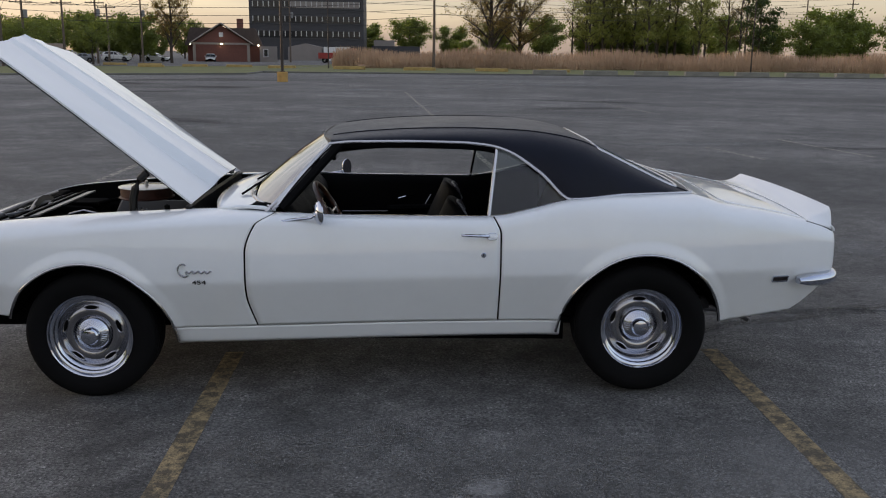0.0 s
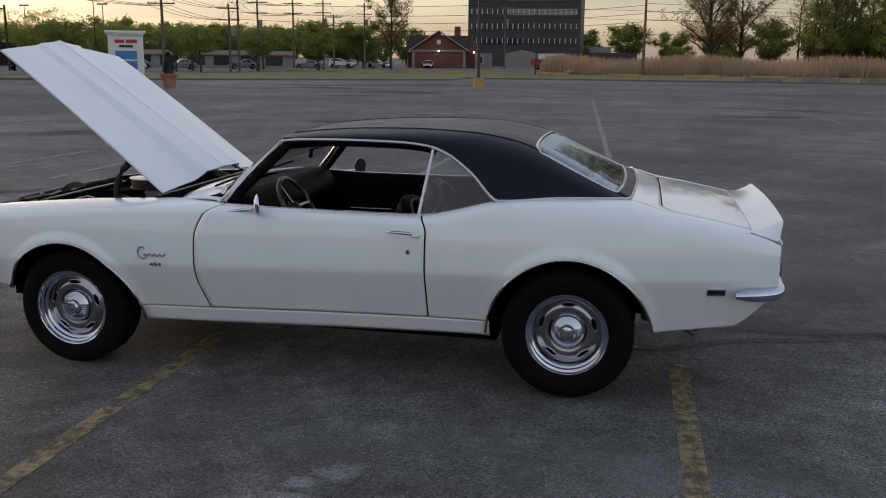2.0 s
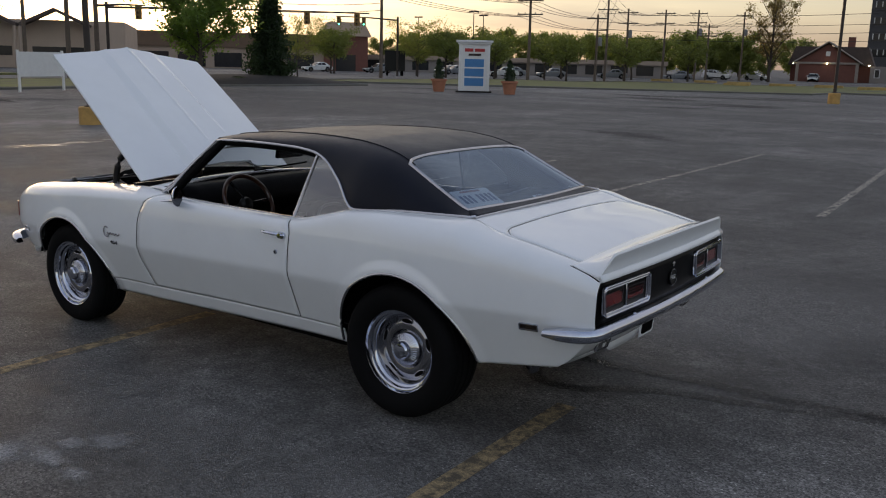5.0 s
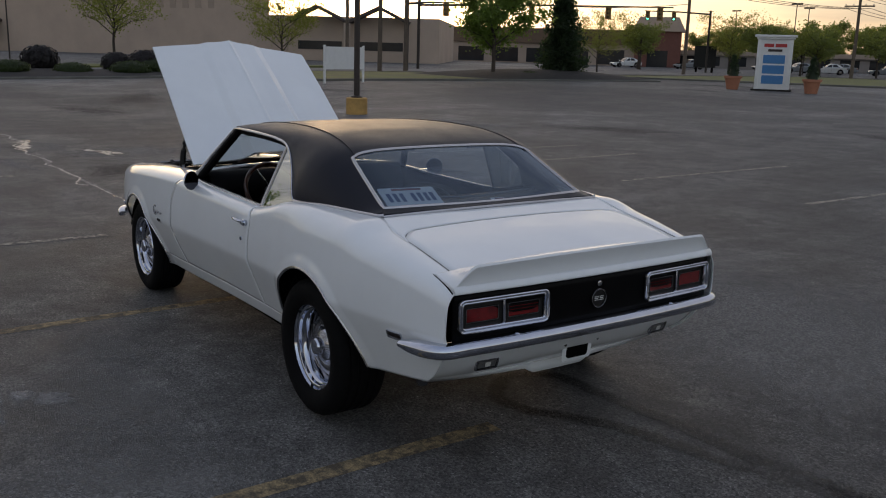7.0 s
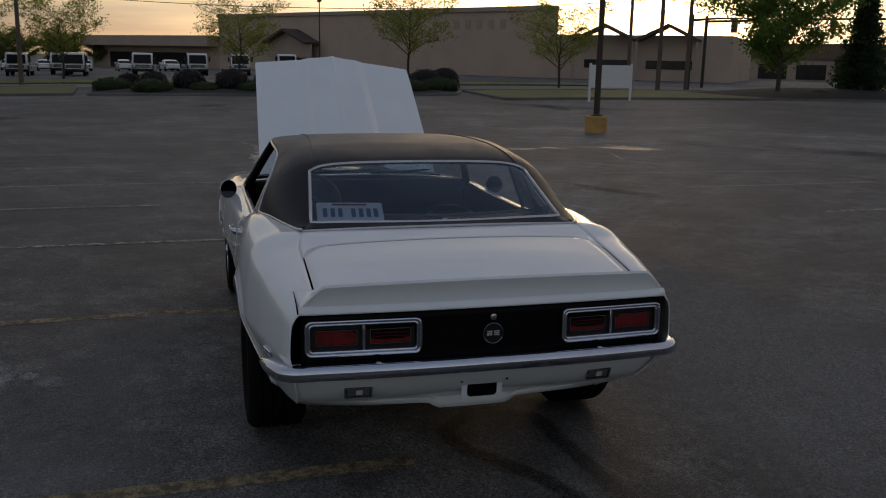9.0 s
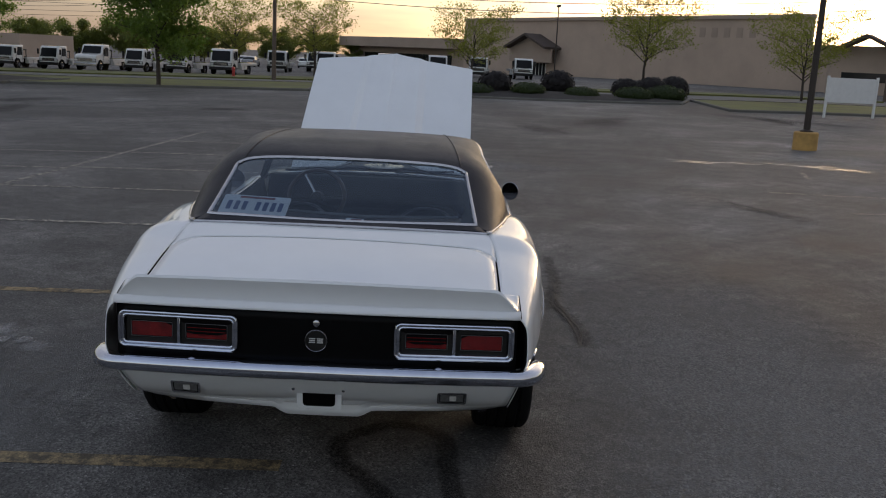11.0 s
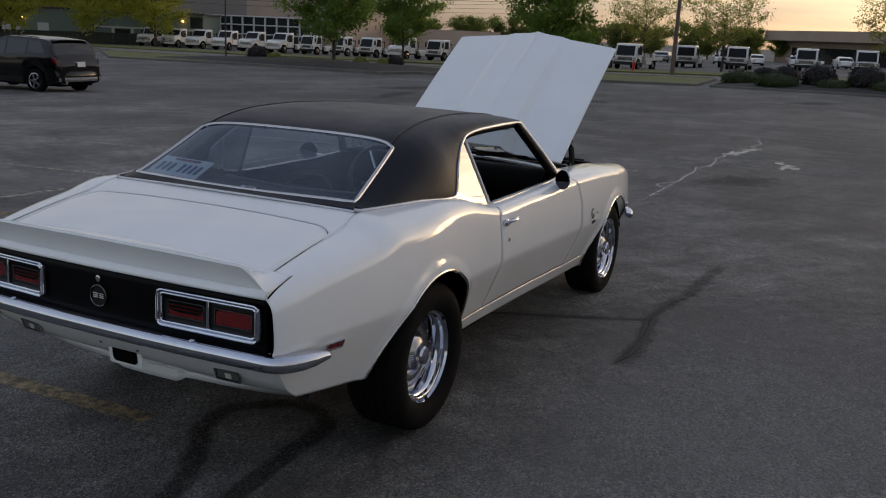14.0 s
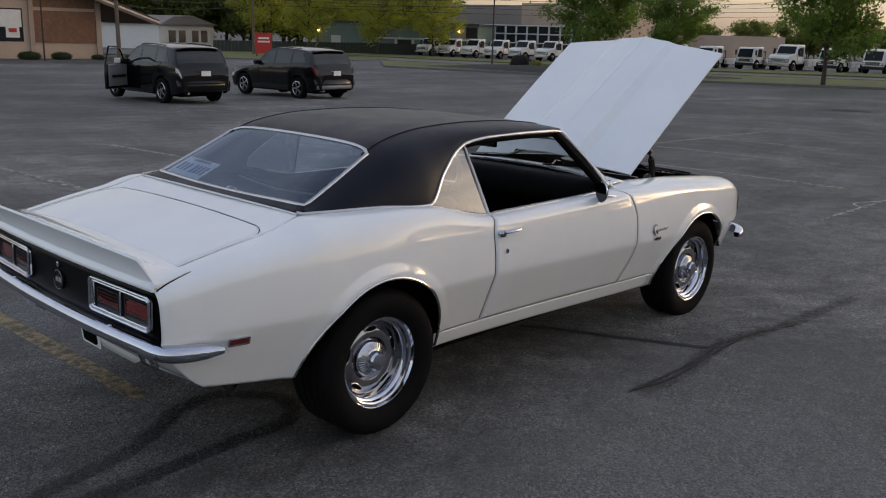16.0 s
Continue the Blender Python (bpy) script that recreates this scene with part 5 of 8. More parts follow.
def soft_mark(name, colour, rough, most, ragged=0.5, grain=0.35):
    """A thin film on the asphalt that fades out raggedly towards its edges."""
    m = bpy.data.materials.new(name)
    m.use_nodes = True
    n, l = m.node_tree.nodes, m.node_tree.links
    b = n["Principled BSDF"]
    b.inputs["Base Color"].default_value = (*colour, 1)
    b.inputs["Roughness"].default_value = rough
    uv = n.new("ShaderNodeUVMap")
    uv.uv_map = "film"
    sp = n.new("ShaderNodeSeparateXYZ")
    l.new(uv.outputs[0], sp.inputs[0])
    geo = n.new("ShaderNodeTexCoord")
    no = n.new("ShaderNodeTexNoise")
    no.inputs["Scale"].default_value = 9
    no.inputs["Detail"].default_value = 9
    no.inputs["Roughness"].default_value = 0.72
    l.new(geo.outputs["Object"], no.inputs["Vector"])
    amp = n.new("ShaderNodeMath")
    amp.operation = "MULTIPLY_ADD"
    amp.inputs[1].default_value, amp.inputs[2].default_value = ragged * 4, -ragged * 2
    l.new(no.outputs["Fac"], amp.inputs[0])
    both = n.new("ShaderNodeMath")
    both.operation = "ADD"
    l.new(sp.outputs["Y"], both.inputs[0])
    l.new(amp.outputs[0], both.inputs[1])
    mr = n.new("ShaderNodeMapRange")
    mr.interpolation_type = "SMOOTHSTEP"
    mr.inputs[1].default_value, mr.inputs[2].default_value, mr.inputs[4].default_value = 0.15, 0.95, most
    l.new(both.outputs[0], mr.inputs[0])
    edge = n.new("ShaderNodeMapRange")
    edge.inputs[2].default_value = 0.3
    l.new(sp.outputs["Y"], edge.inputs[0])
    mul = n.new("ShaderNodeMath")
    mul.operation = "MULTIPLY"
    l.new(mr.outputs[0], mul.inputs[0])
    l.new(edge.outputs[0], mul.inputs[1])
    grit = n.new("ShaderNodeTexVoronoi")
    grit.inputs["Scale"].default_value = 115
    l.new(geo.outputs["Object"], grit.inputs["Vector"])
    pick = n.new("ShaderNodeSeparateColor")
    l.new(grit.outputs["Color"], pick.inputs[0])
    let = n.new("ShaderNodeMapRange")
    let.inputs[3].default_value, let.inputs[4].default_value = grain, 1.0
    l.new(pick.outputs[1], let.inputs[0])
    thin = n.new("ShaderNodeMath")
    thin.operation = "MULTIPLY"
    l.new(mul.outputs[0], thin.inputs[0])
    l.new(let.outputs[0], thin.inputs[1])
    l.new(thin.outputs[0], b.inputs["Alpha"])
    tone_ = n.new("ShaderNodeHueSaturation")
    tone_.inputs["Color"].default_value = (*colour, 1)
    lite = n.new("ShaderNodeMapRange")
    lite.inputs[3].default_value, lite.inputs[4].default_value = 1 - 0.6 * (1 - grain), 1 + 0.6 * (1 - grain)
    l.new(pick.outputs[0], lite.inputs[0])
    l.new(lite.outputs[0], tone_.inputs["Value"])
    l.new(tone_.outputs[0], b.inputs["Base Color"])
    return m


SOFTTAR = soft_mark("skid_rubber", (0.016, 0.016, 0.016), 0.6, 0.80, 0.4)
SOFTPALE = soft_mark("pale_film", (0.24, 0.24, 0.235), 0.95, 0.75, 0.7, 0.15)
PATCHED = soft_mark("patched_asphalt", (0.036, 0.030, 0.026), 0.9, 0.50, 0.55)
CHALK = soft_mark("chalky_stain", (0.32, 0.315, 0.31), 0.95, 1.0, 0.35, 0.40)
SOFTTHIN = soft_mark("thin_dark_film", (0.030, 0.030, 0.031), 0.85, 0.26, 0.35)
SOFTBROAD = soft_mark("broad_pale_film", (0.200, 0.197, 0.190), 0.95, 0.85, 0.28, 0.3)
SOFTWORN = soft_mark("worn_aggregate", (0.20, 0.195, 0.185), 0.95, 0.55, 0.6, 0.05)
SOFTDARK = soft_mark("dark_damp_film", (0.026, 0.026, 0.027), 0.9, 0.6, 0.8)


def filmed(name, label, category, verts, faces, strengths, mat, group=""):
    ob = part(name, (verts, faces), mat, smooth=0)
    lay = ob.data.uv_layers.new(name="film")
    for lp in ob.data.loops:
        lay.data[lp.index].uv = (0.0, strengths[lp.vertex_index])
    return tagged(ob, label, category, group, "structure")


def soft_band(name, label, pts, width, mat, lift=0.005, fade=0.2, category="marking"):
    """A smooth band through plan points, strongest along its middle, fading at both ends."""
    n = len(pts)
    ts = [sum(math.dist(pts[i], pts[i + 1]) for i in range(k)) for k in range(n)]
    cx, cy = curve(*zip(ts, [p[0] for p in pts])), curve(*zip(ts, [p[1] for p in pts]))
    steps = max(8, int(ts[-1] / 0.05)) if ts[-1] < 12 else int(ts[-1] / 0.4)
    verts, faces, st = [], [], []
    for i in range(steps + 1):
        t = ts[-1] * i / steps
        e = ts[-1] * 0.004 + 0.01
        dx, dy = cx(t + e) - cx(t - e), cy(t + e) - cy(t - e)
        d = math.hypot(dx, dy) or 1
        for j in range(7):
            q = j / 3 - 1
            x, y = cx(t) - dy / d * q * width / 2, cy(t) + dx / d * q * width / 2
            verts.append((x, y, ground_z(x, y) + lift))
            st.append((1 - q * q) * min(1, min(t, ts[-1] - t) / (fade * ts[-1] + 1e-6) + 0.02))
    for i in range(steps):
        for j in range(6):
            faces.append((i * 7 + j, i * 7 + j + 1, i * 7 + j + 8, i * 7 + j + 7))
    return filmed(name, label, category, verts, faces, st, mat)


def soft_spot(name, label, x, y, rx, ry, seed, mat, lift=0.005, turn=0.0):
    verts, faces, st = [(x, y, ground_z(x, y) + lift)], [], [1.0]
    n = 30
    for r in range(1, 6):
        for k in range(n):
            a = 2 * math.pi * k / n
            w = r / 5 * (1 + 0.4 * noise.noise(Vector((math.cos(a) * 1.5, math.sin(a) * 1.5, seed * 7.3))))
            u, v = rx * w * math.cos(a), ry * w * math.sin(a)
            px, py = x + u * math.cos(turn) - v * math.sin(turn), y + u * math.sin(turn) + v * math.cos(turn)
            verts.append((px, py, ground_z(px, py) + lift))
            st.append(1 - (r / 5) ** 1.5)
    faces += [(0, k + 1, (k + 1) % n + 1) for k in range(n)]
    for r in range(4):
        for k in range(n):
            a, b = 1 + r * n + k, 1 + r * n + (k + 1) % n
            faces.append((a, a + n, b + n, b))
    return filmed(name, label, "stain", verts, faces, st, mat, "stains")


def ribbon(pts, width, lift=0.004, step=0.15, ragged=0.0):
    """A flat strip along a path on the ground."""
    path = []
    for a, b in zip(pts, pts[1:]):
        n = max(1, int(math.hypot(b[0] - a[0], b[1] - a[1]) / step))
        path += [(a[0] + (b[0] - a[0]) * k / n, a[1] + (b[1] - a[1]) * k / n) for k in range(n)]
    path.append(pts[-1])
    if ragged:
        path = [path[0]] + [tuple((path[i - 1][c] + 2 * path[i][c] + path[i + 1][c]) / 4 for c in (0, 1)) for i in range(1, len(path) - 1)] + [path[-1]]
    verts, faces = [], []
    for i, p in enumerate(path):
        a, b = path[max(0, i - 1)], path[min(len(path) - 1, i + 1)]
        d = Vector((b[0] - a[0], b[1] - a[1])).normalized()
        for sgn in (-1, 1):
            w = width / 2 * (1 + ragged * (noise.noise(Vector((p[0] * 7, p[1] * 7, sgn * 3.1)))))
            x, y = p[0] - d.y * w * sgn, p[1] + d.x * w * sgn
            verts.append((x, y, ground_z(x, y) + lift))
    for i in range(len(path) - 1):
        faces.append((2 * i, 2 * i + 1, 2 * i + 3, 2 * i + 2))
    return verts, faces


def marking(name, label, pts, width, mat, lift=0.004, ragged=0.0, group=""):
    ob = part(name, ribbon(pts, width, lift, ragged=ragged), mat, smooth=0)
    return tagged(ob, label, "marking", group, "structure")


for x in (1.95, -0.80):
    marking("stall_line", "faded yellow stall line on the asphalt", [(x, -0.20), (x + 0.06, -5.2)], 0.105, YELLOWLINE, 0.0018, group="stall lines")
for x in (-3.55, -6.05, -8.25, -10.7, -13.2):
    marking("stall_line", "faded pale stall line on the asphalt", [(x + 0.05, {-6.05: -1.4, -10.7: -2.4, -13.2: -2.6}.get(x, -0.6)), (x, -5.2)], 0.10, WHITELINE, group="stall lines")
marking("stall_line", "faded pale line between the stall rows", [(4.5, -5.35), (-16.0, -5.2)], 0.10, WHITELINE, group="stall lines")
for x in (3.2, 0.55 - 1.1, -3.05, -5.6, -8.1, -10.6):
    marking("stall_line", "faded pale stall line on the asphalt", [(x, -5.3), (x, -10.6)], 0.10, WHITELINE, group="stall lines")
for x0, y0, x1, y1 in ((-8.4, 5.6, -8.1, 9.5), (-6.45, 6.0, -6.5, 9.5), (-4.0, 6.6, -4.0, 10.5), (-1.4, 7.2, -1.45, 14.5), (1.45, 7.0, -0.24, 34.0), (5.65, 11.5, 6.0, 9.5), (6.7, 27.8, 7.2, 21.5), (7.7, 13.2, 8.1, 10.0), (-11.7, 7.4, -10.6, 7.1)):
    marking("stall_line", "faded pale stall line on the asphalt", [(x0, y0), (x1, y1)], 0.10, WHITELINE, group="stall lines")
soft_band("skid_mark", "soft dark looping skid mark behind the car", [(3.8, 0.74), (3.13, 0.54), (2.67, 0.40), (2.34, 0.32), (2.05, 0.17), (1.87, 0.04), (1.70, 0.02), (1.56, 0.12), (1.47, 0.27), (1.52, 0.42), (1.66, 0.51), (1.95, 0.52), (2.35, 0.555), (2.75, 0.56), (3.2, 0.66), (3.9, 0.86)], 0.135, SOFTTAR, 0.005, 0.25)
soft_band("skid_mark", "soft dark band across the asphalt", [(2.6, 0.5), (3.4, 0.62), (4.4, 0.70), (5.6, 0.62), (7.5, 0.5)], 0.22, SOFTDARK, 0.007, 0.3)
marking("crack_seal", "thin dark crack across the asphalt", [(-0.30, 0.30), (-0.42, 0.45), (-0.60, 0.86), (-0.82, 1.28), (-0.86, 1.36)], 0.05, TAR, 0.003, 0.5)
soft_band("crack_seal", "broad brown patched crack in the asphalt", [(-2.75, 1.49), (-2.2, 1.43), (-1.75, 1.42), (-1.3, 1.36), (-0.97, 1.32), (-0.5, 1.38), (-0.15, 1.41), (0.15, 1.39)], 0.15, PATCHED, 0.005, 0.04)
for off in (-0.025, 0.03):
    marking("crack_seal", "fine dark crack in the patched band", [(-1.7, 1.42 + off), (-1.3, 1.36 - off * 0.4), (-0.97, 1.32 + off), (-0.5, 1.38 + off * 0.3), (-0.15, 1.40 + off), (0.10, 1.36)], 0.012, TAR, 0.009, 1.6)
marking("crack_seal", "thin dark crack across the asphalt", [(3.2, 0.62), (4.0, 0.50), (5.0, 0.55), (6.5, 0.4)], 0.03, TAR, 0.003, 0.8)
marking("crack_seal", "thin dark crack across the asphalt", [(0.9, -2.35), (1.5, -2.30), (1.9, -2.42), (2.6, -2.28)], 0.012, TAR, 0.003, 0.8)
# pale colour paints the sky's glint on the wet cracks
SHINE = soft_mark("wet_crack", (0.34, 0.34, 0.33), 0.35, 0.95, 1.0, 0.8)
marking("pale_crack", "pale crack across the asphalt", [(-16.0, 0.0), (-14.4, 0.25), (-12.8, 0.25), (-11.8, 0.0), (-10.6, 0.15), (-9.3, 0.02), (-7.7, 0.05), (-6.1, 0.10)], 0.05, PALE, 0.004, 1.2)
rz_ = np.random.default_rng(31)
line = [(-16.0, 0.0), (-14.4, 0.25), (-12.8, 0.25), (-11.8, 0.0), (-10.6, 0.15), (-9.3, 0.02), (-7.7, 0.05), (-6.1, 0.10), (-4.6, 0.35)]
soft_band("wet_crack", "long wet crack, its glint painted pale", [(x + rz_.normal(0, 0.08), y + rz_.normal(0, 0.08)) for a, b in zip(line, line[1:]) for x, y in (a, lerp(a, b, 0.35), lerp(a, b, 0.7))], 0.045, SHINE, 0.007, 0.1)
for x0, y0, x1, y1, w in ((-13.6, 0.35, -11.6, -0.05, 0.28), (-11.4, 0.9, -10.1, 1.1, 0.30), (-13.6, 5.4, -13.2, 7.0, 0.32), (-13.1, 5.2, -12.8, 6.2, 0.18), (-13.4, 7.7, -12.4, 9.6, 0.34), (-12.8, 7.9, -12.2, 9.0, 0.2)):
    n = 9
    for j in range(3):
        ox, oy = rz_.normal(0, w * 0.55, 2)
        q0, q1 = sorted(rz_.uniform(0, 1, 2)) if j else (0.0, 1.0)
        ends = [lerp((x0, y0), (x1, y1), q0 + (max(q1, q0 + 0.3) - q0) * k / n) for k in range(n + 1)]
        soft_band("wet_crack", "short wet crack, its shine painted pale", [(x + ox + rz_.normal(0, 0.07), y + oy + rz_.normal(0, 0.07)) for x, y in ends], w * (0.42 if j else 0.5), SHINE, 0.008 + 0.0006 * j, 0.15)


# near ones are dried stains; the two far spots paint wet sheen pale
for k, (x, y, rx, ry) in enumerate(((0.25, -2.23, 0.22, 0.13), (0.45, -2.14, 0.18, 0.10), (0.53, -1.88, 0.13, 0.10), (0.40, -2.00, 0.11, 0.07), (0.69, -2.16, 0.11, 0.07), (-0.15, -2.6, 0.2, 0.09), (-10.6, 1.5, 1.0, 1.3), (-12.0, 0.3, 1.2, 0.7))):
    soft_spot("stain", "pale dried stain or painted wet sheen on the asphalt", x, y, rx, ry, k, CHALK if x > -5 else SOFTPALE)
# thin film that darkens the ground behind the car
soft_spot("stain", "broad dark patch behind the car", 2.95, 0.8, 0.9, 1.5, 61, SOFTTHIN, 0.0062)
# two pale films raise the ground's tone on either side of the car
soft_spot("stain", "broad pale patch on the asphalt beside the car", 1.0, 2.3, 4.2, 1.9, 62, SOFTBROAD, 0.0012, 0.05)
soft_spot("stain", "smaller pale patch on the asphalt beside the car", 1.9, -1.9, 1.1, 1.1, 65, SOFTBROAD, 0.0012, 0.3)
soft_spot("stain", "worn pale patch of bare aggregate", 0.75, -1.65, 1.2, 0.5, 63, SOFTWORN, 0.0062)
soft_spot("stain", "worn pale patch of bare aggregate", -0.2, -1.45, 0.7, 0.3, 64, SOFTWORN, 0.0066, 0.3)
rs = np.random.default_rng(77)
for k in range(46):
    x, y = rs.uniform(-34, 16), rs.uniform(-18, 50)
    if -3.2 < x < 3.5 and -1.6 < y < 1.4:
        continue
    big = rs.uniform(0.5, 1.0) * (0.35 + 0.05 * math.hypot(x, y))
    soft_spot("stain", "dark damp patch on the asphalt" if k % 3 else "pale worn patch on the asphalt", x, y, big * rs.uniform(1.2, 3.0), big * rs.uniform(0.5, 0.9), k + 20, SOFTDARK if k % 3 else SOFTPALE, 0.006 + 0.0002 * k, rs.uniform(-0.5, 0.5))


def slab(name, label, corners, height, mat, n=(10, 30), category="verge", kerb=True, mound=0.0):
    """A raised bed or verge over four plan corners, laid on the fall of the ground, with its kerb."""
    a, b, c, d = corners

    def at(u, v, h=0.0):
        p = lerp(lerp(a, b, u), lerp(d, c, u), v)
        e = math.sin(math.pi * u) * math.sin(math.pi * v)
        return p[0], p[1], ground_z(*p) + h + mound * e ** 0.6

    top = sheet(lambda u, v: at(u, v, height), n[0], n[1], (a[0], a[1], -50))
    edge = [at(k / n[0], 0, 0) for k in range(n[0])] + [at(1, k / n[1], 0) for k in range(n[1])] + [at(1 - k / n[0], 1, 0) for k in range(n[0])] + [at(0, 1 - k / n[1], 0) for k in range(n[1])]
    m = len(edge)
    skirt = [(x, y, z - 0.3) for x, y, z in edge] + [(x, y, z + height) for x, y, z in edge]
    ob = part(name, join(top, (skirt, [(k, (k + 1) % m, (k + 1) % m + m, k + m) for k in range(m)])), mat, smooth=40)
    tagged(ob, label, category, kind="structure")
    if kerb:
        kv, kf = [], []
        for k, (x, y, z) in enumerate(edge):
            p, q = Vector(edge[k - 1]), Vector(edge[(k + 1) % m])
            dv = (q - p).normalized()
            o = Vector((dv.y, -dv.x, 0))
            if (Vector((x, y, z)) + o * 0.1 - Vector(lerp(lerp(a, b, 0.5), lerp(d, c, 0.5), 0.5) + (z,))).length < (Vector((x, y, z)) - Vector(lerp(lerp(a, b, 0.5), lerp(d, c, 0.5), 0.5) + (z,))).length:
                o = -o
            for off, h in ((0.0, height + 0.02), (0.13, height + 0.02), (0.16, height - 0.01), (0.17, -0.1)):
                kv.append((x + o.x * off, y + o.y * off, z + h))
        for k in range(m):
            for j in range(3):
                kf.append((k * 4 + j, ((k + 1) % m) * 4 + j, ((k + 1) % m) * 4 + j + 1, k * 4 + j + 1))
        tagged(part("kerb", (kv, kf), KERBSTONE), "worn concrete kerb along the verge", "kerb", kind="structure")
    return ob


slab("verge_west", "mown grass verge beside the lot", ((-54, -60), (-43.5, -48), (-44.5, -7), (-56, -8)), 0.12, GRASS)
slab("verge_west", "mown grass verge beside the lot", ((-47.5, 15), (-36.8, 14), (-35.5, 28), (-47, 31)), 0.10, GRASS)
slab("road", "pale grey side road", ((-63.5, -120), (-56.5, -120), (-56.5, -10), (-63.5, -10)), 0.02, ROADMAT, (4, 40), "road", False)
slab("road", "pale grey side road", ((-63.5, -9.9), (-56.5, -9.9), (-48, 16), (-57, 16)), 0.02, ROADMAT, (4, 16), "road", False)
slab("road", "pale grey side road", ((-57, 16.1), (-48, 16.1), (-48, 62), (-57, 62)), 0.02, ROADMAT, (4, 16), "road", False)
slab("verge_road", "rough grass strip beyond the road", ((-71, -95), (-64, -95), (-64, -10), (-71, -10)), 0.12, GRASS, kerb=False)
slab("verge_road", "rough grass strip beyond the road", ((-71, -9.9), (-64, -9.9), (-57.4, 16), (-62, 16)), 0.12, GRASS, kerb=False)
slab("verge_road", "rough grass strip beyond the road", ((-62, 16.1), (-57.4, 16.1), (-57.4, 31), (-61, 31)), 0.12, GRASS, kerb=False)
slab("verge_north", "mown grass verge along the lot", ((-11.9, 67), (160, 70), (160, 200), (-11.9, 200)), 0.10, GRASS, (40, 24))
slab("verge_corner", "mown grass strip by the junction", ((-43, 42.0), (-12, 60.3), (-12, 115), (-44, 100)), 0.10, GRASS, (12, 14))
slab("verge_south", "grass strip below the trees", ((-70, -97), (-36, -80), (-46, -62), (-56.5, -62)), 0.10, GRASS, (12, 8))
slab("planting_island", "dark mulched bed with a young tree", ((-55, -46), (-46, -46), (-41, -24), (-49, -22)), 0.16, MULCH, (10, 16), "bed", True, 0.35)
slab("planting_island", "dark planted bed with clipped shrubs", ((-56, -6.9), (-44.0, -6), (-42.5, 13), (-48, 14.9)), 0.10, MULCH, (12, 16), "bed", True, 0.3)
slab("planting_island", "dark mulched bed below the spruce", ((-45, 28.3), (-36, 28.3), (-34.5, 40.5), (-42, 42)), 0.08, MULCH, (10, 12), "bed", True, 0.5)

# ---- trees and shrubs
BARK = material("bark", (0.055, 0.042, 0.032), 0.9, var=0.4, scale=6, bump=0.6, bump_scale=25)


def leafmat(name, colour):
    m = material(name, colour, 0.6, var=0.35, scale=1.1)
    b = m.node_tree.nodes["Principled BSDF"]
    n, l = m.node_tree.nodes, m.node_tree.links
    thin = n.new("ShaderNodeBsdfTranslucent")
    thin.inputs["Color"].default_value = (colour[0] * 1.7, colour[1] * 1.8, colour[2] * 0.9, 1)
    both = n.new("ShaderNodeMixShader")
    both.inputs[0].default_value = 0.5
    l.new(b.outputs[0], both.inputs[1])
    l.new(thin.outputs[0], both.inputs[2])
    l.new(both.outputs[0], n["Material Output"].inputs[0])
    return m


LEAF = leafmat("green_leaves", (0.125, 0.185, 0.042))
LEAF_LIGHT = leafmat("young_green_leaves", (0.150, 0.172, 0.052))
LEAF_WOOD = leafmat("thin_wood_leaves", (0.26, 0.265, 0.085))
LEAF_DARK = leafmat("dark_green_leaves", (0.038, 0.056, 0.018))
LEAF_YELLOW = leafmat("yellow_green_leaves", (0.185, 0.195, 0.048))
LEAF_GOLD = leafmat("golden_green_leaves", (0.29, 0.29, 0.055))
LEAF_BROWN = leafmat("brown_buds", (0.155, 0.110, 0.045))
LEAF_PURPLE = material("dark_red_leaves", (0.008, 0.005, 0.005), 0.7, var=0.35, scale=1.1)
NEEDLE = leafmat("spruce_needles", (0.030, 0.050, 0.024))


def leaf_cloud(rng, centres, per, spread, size):
    """Many small leaf quads about each centre."""
    verts, faces = [], []
    for c, s in centres:
        pos = rng.normal(0, 1, (per, 3)) * np.array([spread, spread, spread * 0.75]) * s + np.array(c)
        ax = rng.normal(0, 1, (per, 3))
        ax /= np.linalg.norm(ax, axis=1)[:, None]
        bx = np.cross(ax, rng.normal(0, 1, (per, 3)))
        bx /= np.linalg.norm(bx, axis=1)[:, None]
        sz = size * rng.uniform(0.6, 1.3, (per, 1))
        for p, u, w in zip(pos, ax * sz, bx * sz * 0.7):
            o = len(verts)
            verts += [tuple(p - u), tuple(p + w), tuple(p + u), tuple(p - w)]
            faces.append((o, o + 1, o + 2, o + 3))
    return verts, faces


